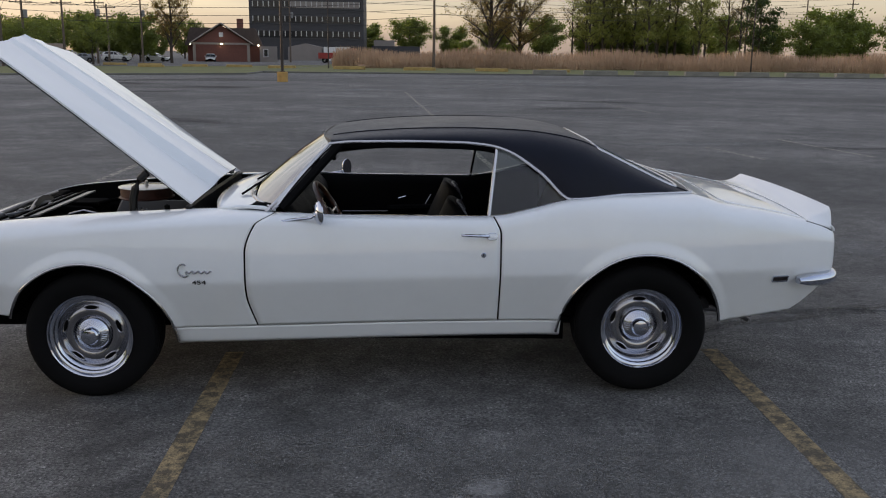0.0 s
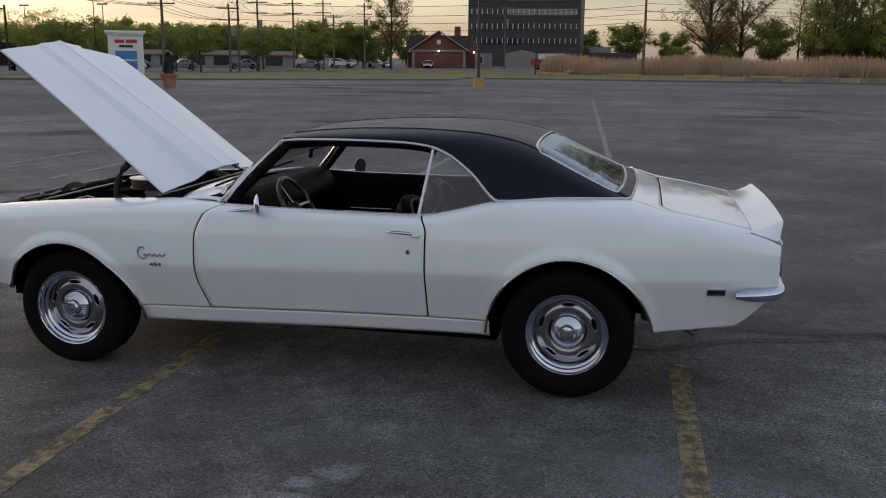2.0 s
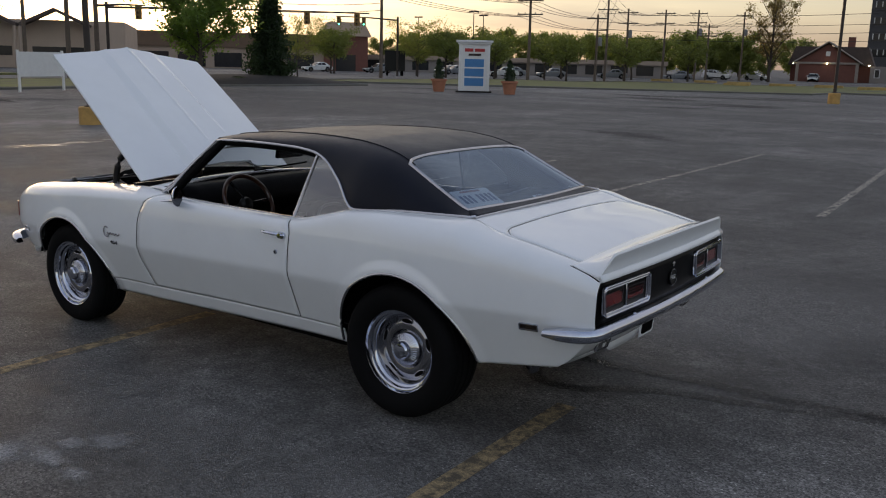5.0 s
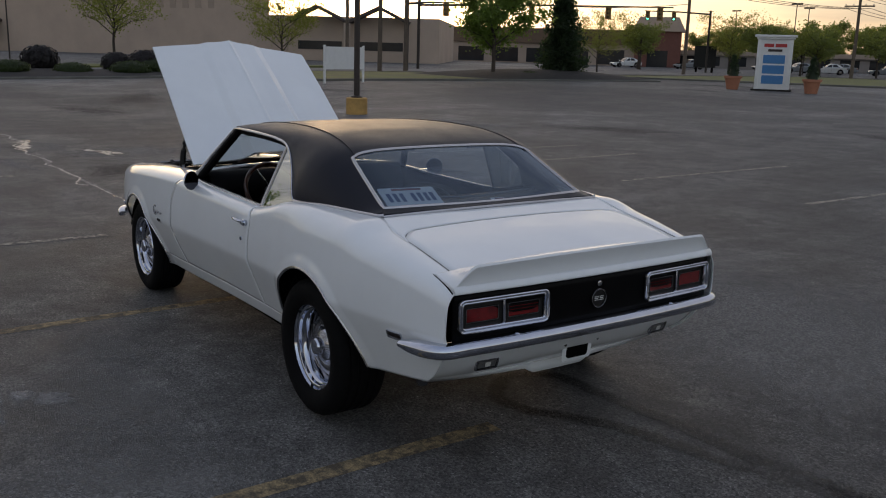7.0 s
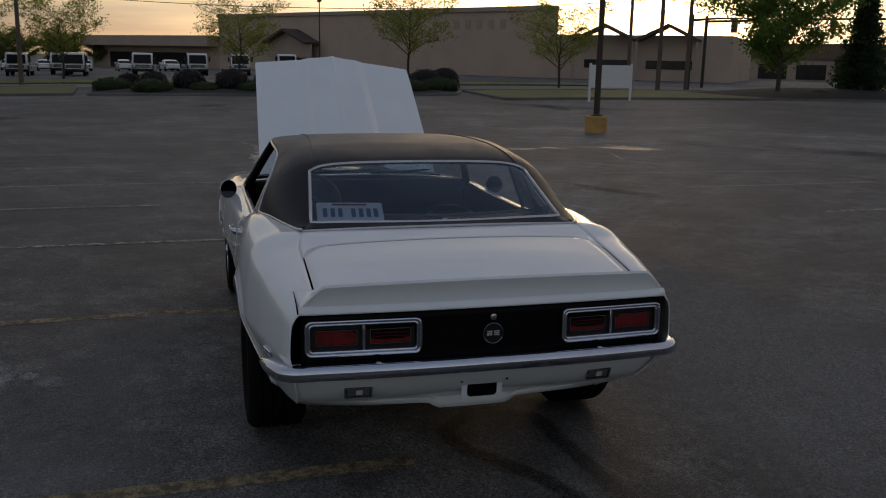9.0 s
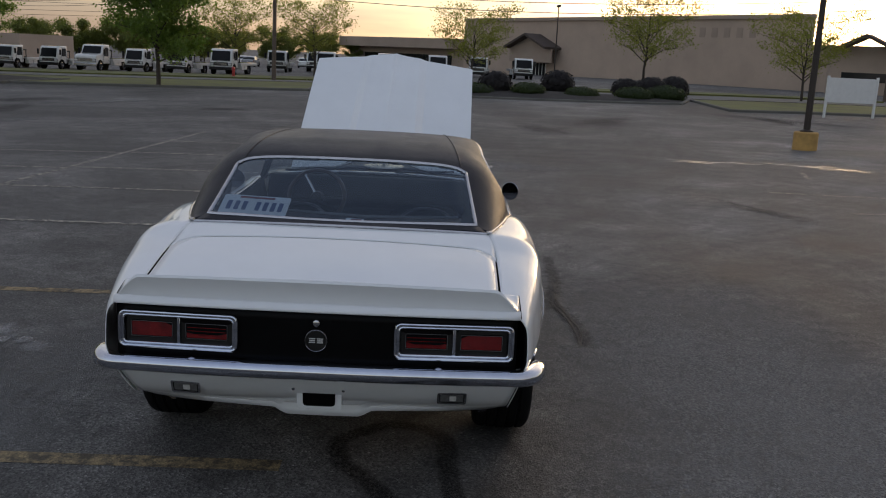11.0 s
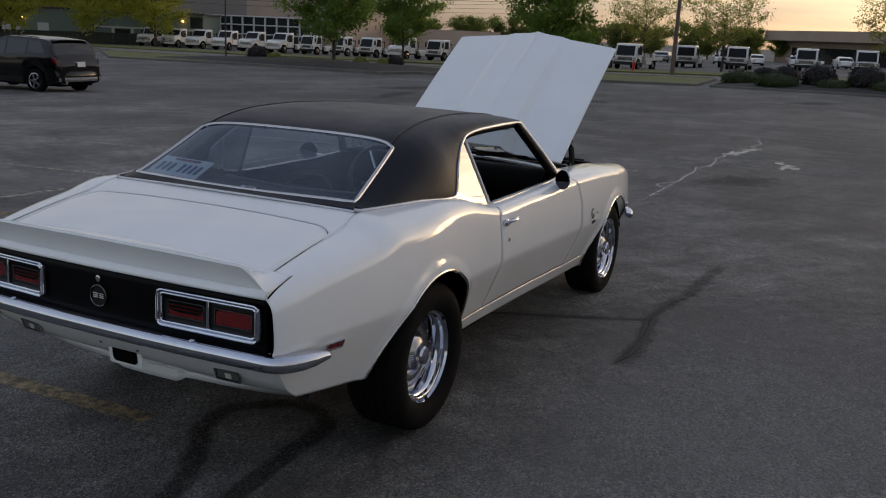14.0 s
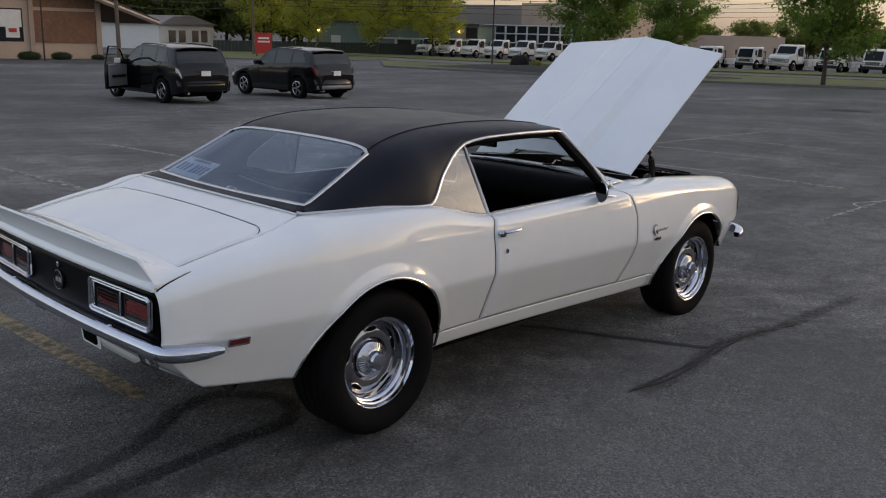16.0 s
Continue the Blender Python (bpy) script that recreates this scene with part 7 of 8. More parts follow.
part("body", prism([(-1.5, 0.0), (1.5, 0.0), (1.42, 0.30), (-1.42, 0.30)], -0.22, 0.22), material("faded_yellow_concrete", (0.40, 0.28, 0.10), 0.9, var=0.35, scale=3), ystop, bevel=0.04)
for x, y in ((-14, 92), (-20, 100), (-26, 104), (-33, 110), (0.5, 78), (7.0, 77), (-38, 112), (-44, 112), (12.5, 76.5), (-30, 100)):
    copy_thing(ystop, pose(x, y, ground_z(x, y) + 0.08, 0, 0, 0))

# ---- utility poles, signals and wires
WIRE = material("black_wire", (0.02, 0.02, 0.02), 0.6)
INSUL = material("grey_insulator", (0.22, 0.22, 0.22), 0.5)


def utility_pole(x, y, h, arms=2, rz=0.0, can=False):
    t = thing("utility_pole", "weathered timber utility pole with cross arms", "utility pole", (x, y, ground_z(x, y)), rz, group="utility poles")
    part("pole", tube([(0, 0, -0.2), (0.04, 0, h * 0.5), (0, 0, h)], lambda q: 0.17 - 0.06 * q, 8), TIMBER, t)
    for k in range(arms):
        z = h - 0.5 - 1.3 * k
        arm = part("cross_arm", block(-1.25, 1.25, -0.06, 0.06, z - 0.06, z + 0.06), TIMBER, t)
        for q in (-1.15, -0.5, 0.5, 1.15):
            part("insulator", moved(lathe([(0.03, 0.0), (0.05, 0.06), (0.03, 0.14), (0.0, 0.14)], 8), Matrix.Translation((q, 0, z + 0.06))), INSUL, arm)
    if can:
        part("transformer", moved(lathe([(0.0, 0.0), (0.24, 0.0), (0.25, 0.9), (0.15, 1.0), (0.0, 1.0)], 14), Matrix.Translation((0.38, 0, h - 3.6))), INSUL, t)
    return t


def wire(a, b, sag, name="wire", r=0.022):
    n = 14
    pts = [Vector(lerp(a, b, k / n)) - Vector((0, 0, sag * 4 * (k / n) * (1 - k / n))) for k in range(n + 1)]
    tagged(part(name, tube(pts, r, 4), WIRE, smooth=0), "black overhead wire between poles", "wire", "overhead wires", "structure")


west = [(-66.5, -95, 9.5), (-62.5, -12.2, 9.8), (-50.3, 29.6, 9.6), (-49.5, 60.0, 9.6)]
for x, y, h in west:
    utility_pole(x, y, h, 0 if y < 0 else 1, 90)
utility_pole(-61.6, 33.1, 9.5, 0, 0)
utility_pole(-51.4, 32.4, 8.5, 0, 0)
for (x0, y0, h0), (x1, y1, h1) in zip(west, west[1:]):
    for dz, dx in ((0.2, 0.0), (1.3, 0.3), (2.2, 0.2), (3.0, -0.2), (3.6, 0.1)):
        wire((x0 + dx, y0, ground_z(x0, y0) + h0 - dz), (x1 + dx, y1, ground_z(x1, y1) + h1 - dz), 0.5 + 0.1 * dz)
north = [(-42.3, 74.0, 8.2), (-45.0, 94.1, 7.8), (-46.6, 100.0, 10.5), (-46.2, 105.0, 9.1), (-45.7, 116.0, 9.6), (-45.2, 127.0, 10.2), (-44.6, 130.0, 8.4), (-42.7, 140.0, 10.6)]
for k, (x, y, h) in enumerate(north):
    utility_pole(x, y, h, 2, 20, k % 2 == 1)
for (x0, y0, h0), (x1, y1, h1) in zip([(-49.5, 60.0, 9.6)] + north, north):
    for q in (-1.1, 0.0, 1.1):
        for dz in (0.4, 1.7):
            wire((x0 + q, y0, h0 - dz - 0.4), (x1 + q, y1, h1 - dz - 0.4), 0.4)
for x, y, h in ((2.0, 90.5, 8.6), (-22.8, 163.0, 11.5), (70.8, 160.5, 12.4), (77.6, 157.4, 12.8)):
    utility_pole(x, y, h, 2 if x > 50 else (1 if x > 0 else 2), 15, x < 0)
for z in (4.4, 5.2, 6.0, 7.0):
    wire((2.0, 90.5, z + 1.0), (-45.0, 94.1, z + 0.6), 0.8)
    wire((2.0, 90.5, z + 1.2), (77.6, 157.4, z + 5.0), 1.0)
for z in (7.0, 9.4, 11.0):
    wire((70.8, 160.5, z), (-22.8, 163.0, z), 1.2)
utility_pole(-52.7, -78.8, 9.0, 0, 0)
utility_pole(-28.1, -60.0, 7.5, 0, 0)
for dz in (1.0, 2.0, 2.6):
    wire((-52.7, -78.8, 6.5 - dz), (-130, -45, 8.0 - dz), 0.7)
    wire((-52.7, -78.8, 6.5 - dz), (-28.1, -60.0, 5.5 - dz), 0.4)
    wire((-62.5, -12.2, 8.6 - dz), (-120, -60, 8.5 - dz), 0.6)


def signal_mast(x, y, h, ex, ey, lamps, lit=False):
    t = thing("traffic_signal", "dark signal mast with hanging traffic lights", "traffic light", (x, y, ground_z(x, y)), group="traffic signals")
    part("pole", tube([(0, 0, -0.1), (0, 0, h + 0.3)], 0.12, 10), POLE, t)
    part("arm", tube([(0, 0, h - 0.1), ((ex - x) * 0.5, (ey - y) * 0.5, h + 0.1), (ex - x, ey - y, h + 0.15)], lambda q: 0.09 - 0.04 * q, 8), POLE, t)
    for f in lamps:
        px, py = (ex - x) * f, (ey - y) * f
        hd = part("signal_head", block(px - 0.17, px + 0.17, py - 0.17, py + 0.17, h - 0.85, h + 0.15), AMBERBOX, t, bevel=0.02)
        for k in range(3):
            part("lens", moved(lathe([(0.10, 0.0), (0.08, 0.03), (0.0, 0.04)], 12), Matrix.Translation((px + 0.12, py - 0.14, h - 0.68 + 0.3 * k)) @ Matrix.Rotation(radians(90), 4, "X") @ Matrix.Rotation(radians(45), 4, "Y")), GREENLAMP if (lit and k == 0) else SATIN, hd)


AMBERBOX = material("signal_yellow", (0.20, 0.12, 0.03), 0.6, var=0.1, scale=4)
signal_mast(-61.9, 77.8, 6.3, -67.0, 73.0, (0.55, 0.95), True)
signal_mast(-57.2, 37.2, 5.1, -44.5, 52.5, (0.45, 0.75, 0.95))
signal_mast(-52.5, 33.2, 4.9, -52.5, 37.2, (0.85,))

# ---- buildings
STUCCO = material("beige_stucco", (0.47, 0.365, 0.285), 0.9, var=0.10, scale=0.25, bump=0.2, bump_scale=8)
STUCCO2 = material("tan_stucco", (0.39, 0.305, 0.24), 0.9, var=0.10, scale=0.3, bump=0.2, bump_scale=8)
DARKGLASS = material("dark_window", (0.02, 0.022, 0.025), 0.12, var=0.2, scale=1.0)
BRICKMAT = material("red_brick", (0.17, 0.070, 0.052), 0.85, var=0.18, scale=2.5, bump=0.3, bump_scale=12)
SHINGLE = material("brown_shingle", (0.085, 0.064, 0.054), 0.9, var=0.2, scale=2.0, bump=0.4, bump_scale=10)
CLADDING = material("dark_cladding", (0.045, 0.045, 0.050), 0.6, var=0.12, scale=0.4)
MULLION = material("pale_mullion", (0.55, 0.55, 0.53), 0.6)
GREENWALL = material("green_metal_wall", (0.14, 0.185, 0.15), 0.6, var=0.1, scale=0.5)
GREYWALL = material("grey_block_wall", (0.26, 0.23, 0.21), 0.85, var=0.1, scale=0.5)


def wall_run(parent, name, a, b, z0, z1, depth, mat, label=""):
    """A straight wall block between two plan points (the front face), with thickness behind it."""
    d = Vector((b[0] - a[0], b[1] - a[1], 0))
    nrm = Vector((-d.y, d.x, 0)).normalized() * depth
    v = [(a[0], a[1], z0), (b[0], b[1], z0), (b[0] + nrm.x, b[1] + nrm.y, z0), (a[0] + nrm.x, a[1] + nrm.y, z0)]
    v += [(p[0], p[1], z1) for p in v]
    return part(name, (v, [(0, 1, 2, 3), (4, 5, 6, 7), (0, 1, 5, 4), (1, 2, 6, 5), (2, 3, 7, 6), (3, 0, 4, 7)]), mat, parent, label, smooth=0)


# shopping hall with a long blind wall, its low wings and folded entrance canopies
mall = thing("store", "large beige windowless store with low wings", "building")
C0, C1, C2, C3 = (-163.8, -17.0), (-139.4, 3.5), (-88.5, 38.0), (-77.0, 52.5)
back = Vector((-37.6, 13.6))
B1, B2 = Vector(C1) + back, Vector(C2) + back
part("main_wall", outward([(p[0], p[1], z) for z in (-1.5, 7.6) for p in (C1, C2, B2, B1)], [(0, 1, 5, 4), (1, 2, 6, 5), (2, 3, 7, 6), (3, 0, 4, 7), (4, 5, 6, 7)], (-130, 28, 3)), STUCCO, mall, smooth=0)
wall_run(mall, "parapet", (C1[0] + 0.2, C1[1] - 0.2), (C2[0] + 0.2, C2[1] - 0.2), 7.3, 7.75, 0.4, STUCCO2)
wall_run(mall, "plinth", (C1[0] + 0.25, C1[1] - 0.3), (C2[0] + 0.25, C2[1] - 0.3), -1.4, -0.3, 0.4, STUCCO2)
wall_run(mall, "wing_wall", C0, C1, -1.5, 3.0, 30, STUCCO2)
wall_run(mall, "wing_roof", (C0[0] + 1.5, C0[1] - 1.8), (C1[0] + 1.5, C1[1] - 1.8), 3.0, 4.6, 30, STUCCO2, "deep tan fascia of the low wing")
wall_run(mall, "wing_opening", (-160.0, -13.9), (-141.5, 1.5), -1.3, 2.0, 0.6, DARKGLASS)
wall_run(mall, "wing_wall", C2, C3, -1.5, 4.7, 25, STUCCO)
d = (Vector(C3) - Vector(C2)).normalized()
nn = Vector((d.y, -d.x))
for f in (0.30, 0.66):
    p = Vector(C2).lerp(Vector(C3), f)
    w = 3.1
    A, B = p - d * w, p + d * w
    o = nn * 2.2
    v = [(A.x, A.y, 4.0), (p.x, p.y, 5.5), (B.x, B.y, 4.0), (A.x + o.x, A.y + o.y, 4.0), (p.x + o.x, p.y + o.y, 5.5), (B.x + o.x, B.y + o.y, 4.0)]
    part("canopy", (v, [(0, 1, 4, 3), (1, 2, 5, 4)]), SHINGLE, mall, "folded gable canopy over the entrance", thick=0.3, smooth=0)
    for q in (A, B):
        part("canopy_post", tube([(q.x + o.x, q.y + o.y, -1.2), (q.x + o.x, q.y + o.y, 4.0)], 0.16, 8), STUCCO2, mall)
    wall_run(mall, "window_strip", tuple(p - d * 2.4 + nn * 0.06), tuple(p + d * 2.4 + nn * 0.06), 1.2, 2.1, 0.08, DARKGLASS)
f0 = Vector(C1).lerp(Vector(C2), 0.30)
dm = (Vector(C2) - Vector(C1)).normalized()
nm = Vector((dm.y, -dm.x))
A, B = f0 - dm * 4.5, f0 + dm * 4.5
o = nm * 3.0
part("canopy", ([(A.x, A.y, 3.4), (f0.x, f0.y, 5.2), (B.x, B.y, 3.4), (A.x + o.x, A.y + o.y, 3.4), (f0.x + o.x, f0.y + o.y, 5.2), (B.x + o.x, B.y + o.y, 3.4)], [(0, 1, 4, 3), (1, 2, 5, 4)]), SHINGLE, mall, "gable canopy over the doors", thick=0.3, smooth=0)
part("gable_wall", ([(A.x + o.x * 0.6, A.y + o.y * 0.6, 1.6), (B.x + o.x * 0.6, B.y + o.y * 0.6, 1.6), (B.x + o.x * 0.6, B.y + o.y * 0.6, 3.5), (f0.x + o.x * 0.6, f0.y + o.y * 0.6, 5.1), (A.x + o.x * 0.6, A.y + o.y * 0.6, 3.5)], [(0, 1, 2, 3, 4)]), STUCCO2, mall, smooth=0, thick=0.3)
wall_run(mall, "doorway", tuple(f0 - dm * 1.2 + nm * 0.08), tuple(f0 + dm * 1.6 + nm * 0.08), -1.2, 1.5, 0.1, DARKGLASS)
for q in (-1.2, -0.5, 0.2, 0.9, 1.6):
    wall_run(mall, "door_frame", tuple(f0 + dm * (q - 0.06) + nm * 0.12), tuple(f0 + dm * (q + 0.06) + nm * 0.12), -1.2, 1.5, 0.1, MULLION)
for k in range(5):
    p = Vector(C1).lerp(Vector(C2), 0.76 + 0.028 * k) + nm * 0.05
    wall_run(mall, "letter_shadow", tuple(p), tuple(p + dm * 0.8), 5.3, 6.4, 0.06, STUCCO2)

# red brick house with a gable
TRIMBEIGE = material("weathered_trim", (0.30, 0.26, 0.22), 0.8, var=0.15, scale=2)
house = thing("brick_house", "red brick building with gabled shingle roof", "building", (-36.0, 166.5, ground_z(-36, 166.5)), 9)
part("wall", block(-5.0, 5.0, 0.0, 10.0, -0.2, 3.3), BRICKMAT, house)
part("gable", prism([(-5.2, 3.3), (5.2, 3.3), (0, 6.6)], 0.0, 0.4), BRICKMAT, house, smooth=0)
part("roof", (([(-5.8, -0.7, 3.2), (0, -0.7, 7.0), (5.8, -0.7, 3.2), (-5.8, 10.5, 3.2), (0, 10.5, 7.0), (5.8, 10.5, 3.2)]), [(0, 1, 4, 3), (1, 2, 5, 4)]), SHINGLE, house, smooth=0, thick=0.18)
part("rake_trim", tube([(-5.7, -0.72, 3.25), (0, -0.72, 6.95)], 0.13, 4), TRIMBEIGE, house)
part("rake_trim", tube([(5.7, -0.72, 3.25), (0, -0.72, 6.95)], 0.13, 4), TRIMBEIGE, house)
part("eave_trim", block(-5.3, 5.3, -0.25, 0.0, 3.1, 3.45), TRIMBEIGE, house)
for x in (-4.9, 4.9):
    part("corner_post", block(x - 0.25, x + 0.25, -0.2, 0.0, 0, 3.1), TRIMBEIGE, house)
part("side_wing", block(-6.4, 6.9, 4.0, 13.0, -0.2, 3.0), BRICKMAT, house)
part("wing_roof", prism([(-6.9, 2.9), (7.5, 2.9), (6.2, 6.2), (-5.8, 6.2)], 3.4, 13.6), SHINGLE, house, smooth=0)
part("chimney", block(2.7, 3.9, 6.0, 7.2, 5.0, 8.0), BRICKMAT, house)
part("gable_vent", block(-0.35, 0.35, -0.05, 0.0, 4.5, 5.3), WHITE, house)
part("porch", block(6.9, 10.2, 3.0, 9.0, -0.2, 2.9), GREYWALL, house)
part("porch_window", block(7.6, 8.5, 2.94, 3.0, 0.9, 2.4), WHITE, house)
part("window_pane", block(7.72, 8.38, 2.90, 2.94, 1.0, 2.3), DARKGLASS, house)
for x, z in ((-5.6, 3.15), (0.0, 3.2), (6.7, 3.0)):
    part("flood_lamp", moved(lathe([(0.0, -0.14), (0.16, 0.0), (0.0, 0.16)], 10), Matrix.Translation((x, -0.5 if x < 5 else 2.8, z))), WARMLAMP, house, "lit flood lamp")

# dark office block with bands of windows
office = thing("office_block", "dark clad office block with window bands", "building", (-27.8, 221.0, 0), 1)
part("wall", block(-12.7, 15.0, 0, 20, -1, 26), CLADDING, office)
for row, z in enumerate((4.9, 8.4, 11.9, 15.4, 18.9, 22.4)):
    win = part("window_band", block(-12.0, 14.3, -0.03, 0.02, z, z + 1.6), DARKGLASS, office)
    for k in range(21):
        x = -11.8 + 1.29 * k
        part("mullion", block(x - 0.10, x + 0.10, -0.14, -0.03, z + 0.35, z + 1.6), MULLION, win, smooth=0)
    if row in (2, 3):
        part("blind", block(-3.0, 14.0, -0.045, -0.032, z + 0.1, z + 1.6), GREYWALL, win, smooth=0)
    part("sill_band", block(-12.75, 15.05, -0.10, 0.0, z - 0.35, z - 0.2), CLADDING, office)
part("low_annex", block(2.0, 14.0, -6.0, 0.0, -0.5, 3.2), CLADDING, office)
annex = thing("annex", "low dark annex beside the office block", "building", (-6.5, 225.0, 0), 0)
part("wall", block(-4.5, 7.5, 0, 10, -0.5, 3.2), CLADDING, annex)
part("top", block(-4.0, 1.0, 0.5, 8, 3.2, 4.6), GREYWALL, annex)
shed = thing("shed", "white roadside shed below the office block", "building", (-16.5, 200.0, 0), 0)
part("wall", block(-4.0, 1.5, 0, 6, -0.5, 2.7), WHITE, shed)
part("lean_to", prism([(-12.0, -0.5), (-4.5, -0.5), (-4.5, 2.6), (-8.2, 3.4), (-12.0, 2.6)], 1.0, 6.0), GREYWALL, shed, smooth=0)

# long low shops across the junction, brick store with pale roof
row1 = thing("shop_row", "long low grey shop row beyond the street", "building", (-78.0, 128.0, ground_z(-78, 128)), 28)
part("wall", block(-26, 26, 0, 10, -0.2, 2.5), GREYWALL, row1)
part("fascia", block(-26.2, 26.2, -0.5, 0.0, 2.1, 2.8), STUCCO2, row1)
for k in range(12):
    part("shop_window", block(-25 + 4.2 * k, -22.2 + 4.2 * k, -0.04, 0.0, 0.4, 1.9), DARKGLASS, row1)
BROWNFASCIA = material("brown_fascia", (0.15, 0.10, 0.065), 0.85, var=0.15, scale=0.6)
row2 = thing("brick_store", "red brick store with pale hipped roof and brown wing", "building", (-97.0, 108.0, ground_z(-97, 108)), 42)
part("wall", block(-3.6, 3.6, 0, 8, -0.3, 5.6), BRICKMAT, row2)
part("roof", prism([(-4.2, 5.6), (4.2, 5.6), (3.0, 7.8), (-3.0, 7.8)], -0.5, 8.5), STUCCO, row2, smooth=0)
part("doorway", block(-1.6, 1.6, -0.06, 0.0, -0.2, 2.6), DARKGLASS, row2)
part("side_wall", block(-58.0, -3.6, 1.0, 12.0, -0.3, 3.3), STUCCO2, row2)
part("fascia", block(-58.2, -3.6, 0.6, 12.0, 3.3, 5.7), BROWNFASCIA, row2, "deep brown fascia over the shop fronts")
for k in range(9):
    part("shop_window", block(-56.0 + 5.8 * k, -51.6 + 5.8 * k, 0.94, 1.0, 0.2, 2.5), DARKGLASS, row2)

# brick and stucco building with an overhanging gable at the lot's edge
near = thing("brick_office", "brick and tan building with overhanging roof", "building", (-31.3, -69.2, ground_z(-31, -69)), -3)
part("wall", block(0.0, 18.0, -9.0, 0.0, -0.3, 4.4), STUCCO, near)
BROWNBRICK = material("brown_brick", (0.20, 0.105, 0.065), 0.9, var=0.35, scale=5, bump=0.3, bump_scale=14)
panel_b = part("brick_panel", block(0.55, 5.4, -0.02, 0.10, 1.25, 3.7), BROWNBRICK, near, "red-brown brick panel")
part("brick_panel", block(0.55, 5.4, -0.02, 0.08, 3.95, 4.6), BROWNBRICK, near)
part("post", block(5.4, 5.75, 0.0, 0.16, -0.2, 4.6), STUCCO2, near)
part("post", block(0.1, 0.5, 0.0, 0.16, -0.2, 4.6), STUCCO2, near)
part("window", block(6.2, 10.5, 0.0, 0.05, 1.3, 3.8), DARKGLASS, near)
part("blind", block(6.3, 10.5, 0.05, 0.07, 2.4, 3.7), WHITE, near)
part("poster", block(6.5, 7.5, 0.07, 0.09, 1.6, 2.8), WHITE, near)
part("poster_bar", block(6.7, 7.3, 0.09, 0.10, 2.0, 2.3), REDSIGN, near)
part("roof", (([(-4.2, 1.6, 2.9), (9.0, 1.6, 7.6), (20.0, 1.6, 3.7), (-4.2, -9.5, 2.9), (9.0, -9.5, 7.6), (20.0, -9.5, 3.7)]), [(0, 1, 4, 3), (1, 2, 5, 4)]), SHINGLE, near, smooth=0, thick=0.35)
part("fascia", tube([(-4.2, 1.62, 2.95), (9.0, 1.62, 7.55)], 0.18, 4), STUCCO, near)
part("gable", prism([(0.0, 4.4), (17.5, 4.4), (9.0, 7.3)], -0.4, 0.0), BROWNBRICK, near, smooth=0)
for x in (1.0, 2.6, 3.8, 7.0, 9.5):
    pass
for x, y, k in ((-30.0, -67.4, 0.55), (-27.0, -67.3, 0.8), (-24.5, -67.2, 0.85), (-32.5, -67.0, 0.5)):
    repeat(low, [(x, y, k, 40 * x)])

# white house behind the road, green workshop with taller hall
wh = thing("white_house", "white low building with dark windows", "building", (-59.7, -104.0, ground_z(-59.7, -104)), 31)
part("wall", block(-7.5, 7.0, -8, 0, -0.3, 3.0), WHITE, wh)
part("roof", prism([(-8.0, 3.0), (7.4, 3.0), (4.0, 4.0), (-1.0, 4.2)], -8.4, 0.4), GREYWALL, wh, smooth=0)
for x in (-5.5, -3.0, 0.5, 3.0):
    part("window", block(x, x + 1.7, 0.0, 0.05, 0.8, 2.3), DARKGLASS, wh)
gh = thing("workshop", "green metal workshop with a tall pale hall", "building")
G0, G1 = (-72.5, -93.3), (-82.7, -73.6)
wall_run(gh, "wall", G0, G1, -1.8, 2.45, 9.0, GREENWALL)
wall_run(gh, "roof_edge", (G0[0] + 0.2, G0[1] - 0.1), (G1[0] + 0.2, G1[1] + 0.3), 2.45, 2.68, 9.6, CLADDING)
wall_run(gh, "band", (-76.0, -86.3), (-82.4, -73.9), 0.55, 0.75, 0.2, MULLION)
for f0, f1, z0, z1, mt in ((0.52, 0.60, -1.4, 0.45, DARKGLASS), (0.50, 0.515, -1.4, 0.6, MULLION), (0.605, 0.62, -1.4, 0.6, MULLION), (0.10, 0.16, -0.6, 0.8, MULLION), (0.93, 0.995, 0.9, 2.2, DARKGLASS)):
    p, q = lerp(G0, G1, f0), lerp(G0, G1, f1)
    wall_run(gh, "door" if mt is DARKGLASS else "frame", (p[0] + 0.06, p[1]), (q[0] + 0.06, q[1]), z0, z1, 0.1, mt)
wall_run(gh, "tall_hall", (-96.6, -93.9), (-99.6, -80.5), -1.6, 5.6, 22.0, GREYWALL)
wall_run(gh, "tall_hall", (-99.5, -80.4), (-102.6, -66.0), -1.6, 5.9, 22.0, STUCCO, "tan hall wall")
H0, H1 = Vector((-93.6, -84.0)), Vector((-97.4, -68.0))
wall_run(gh, "glass_front", tuple(H0), tuple(H1), -1.6, 2.75, 3.0, DARKGLASS)
for k in range(11):
    p = H0.lerp(H1, k / 10)
    part("mullion", moved(block(-0.07, 0.10, -0.10, 0.10, -1.5, 2.8), Matrix.Translation((p.x + 0.05, p.y, 0))), MULLION, gh, smooth=0)
for z in (0.4, 1.6, 2.72):
    part("mullion", tube([(H0.x + 0.1, H0.y, z), (H1.x + 0.1, H1.y, z)], 0.09, 4), MULLION, gh, smooth=0)
for f, z in ((0.03, 1.4), (0.9, 1.7)):
    p = lerp(G0, G1, f)
    part("wall_lamp", moved(lathe([(0.0, -0.16), (0.18, 0.0), (0.0, 0.16)], 8), Matrix.Translation((p[0] + 0.35, p[1], z))), AMBER, gh, "lit amber wall lamp")
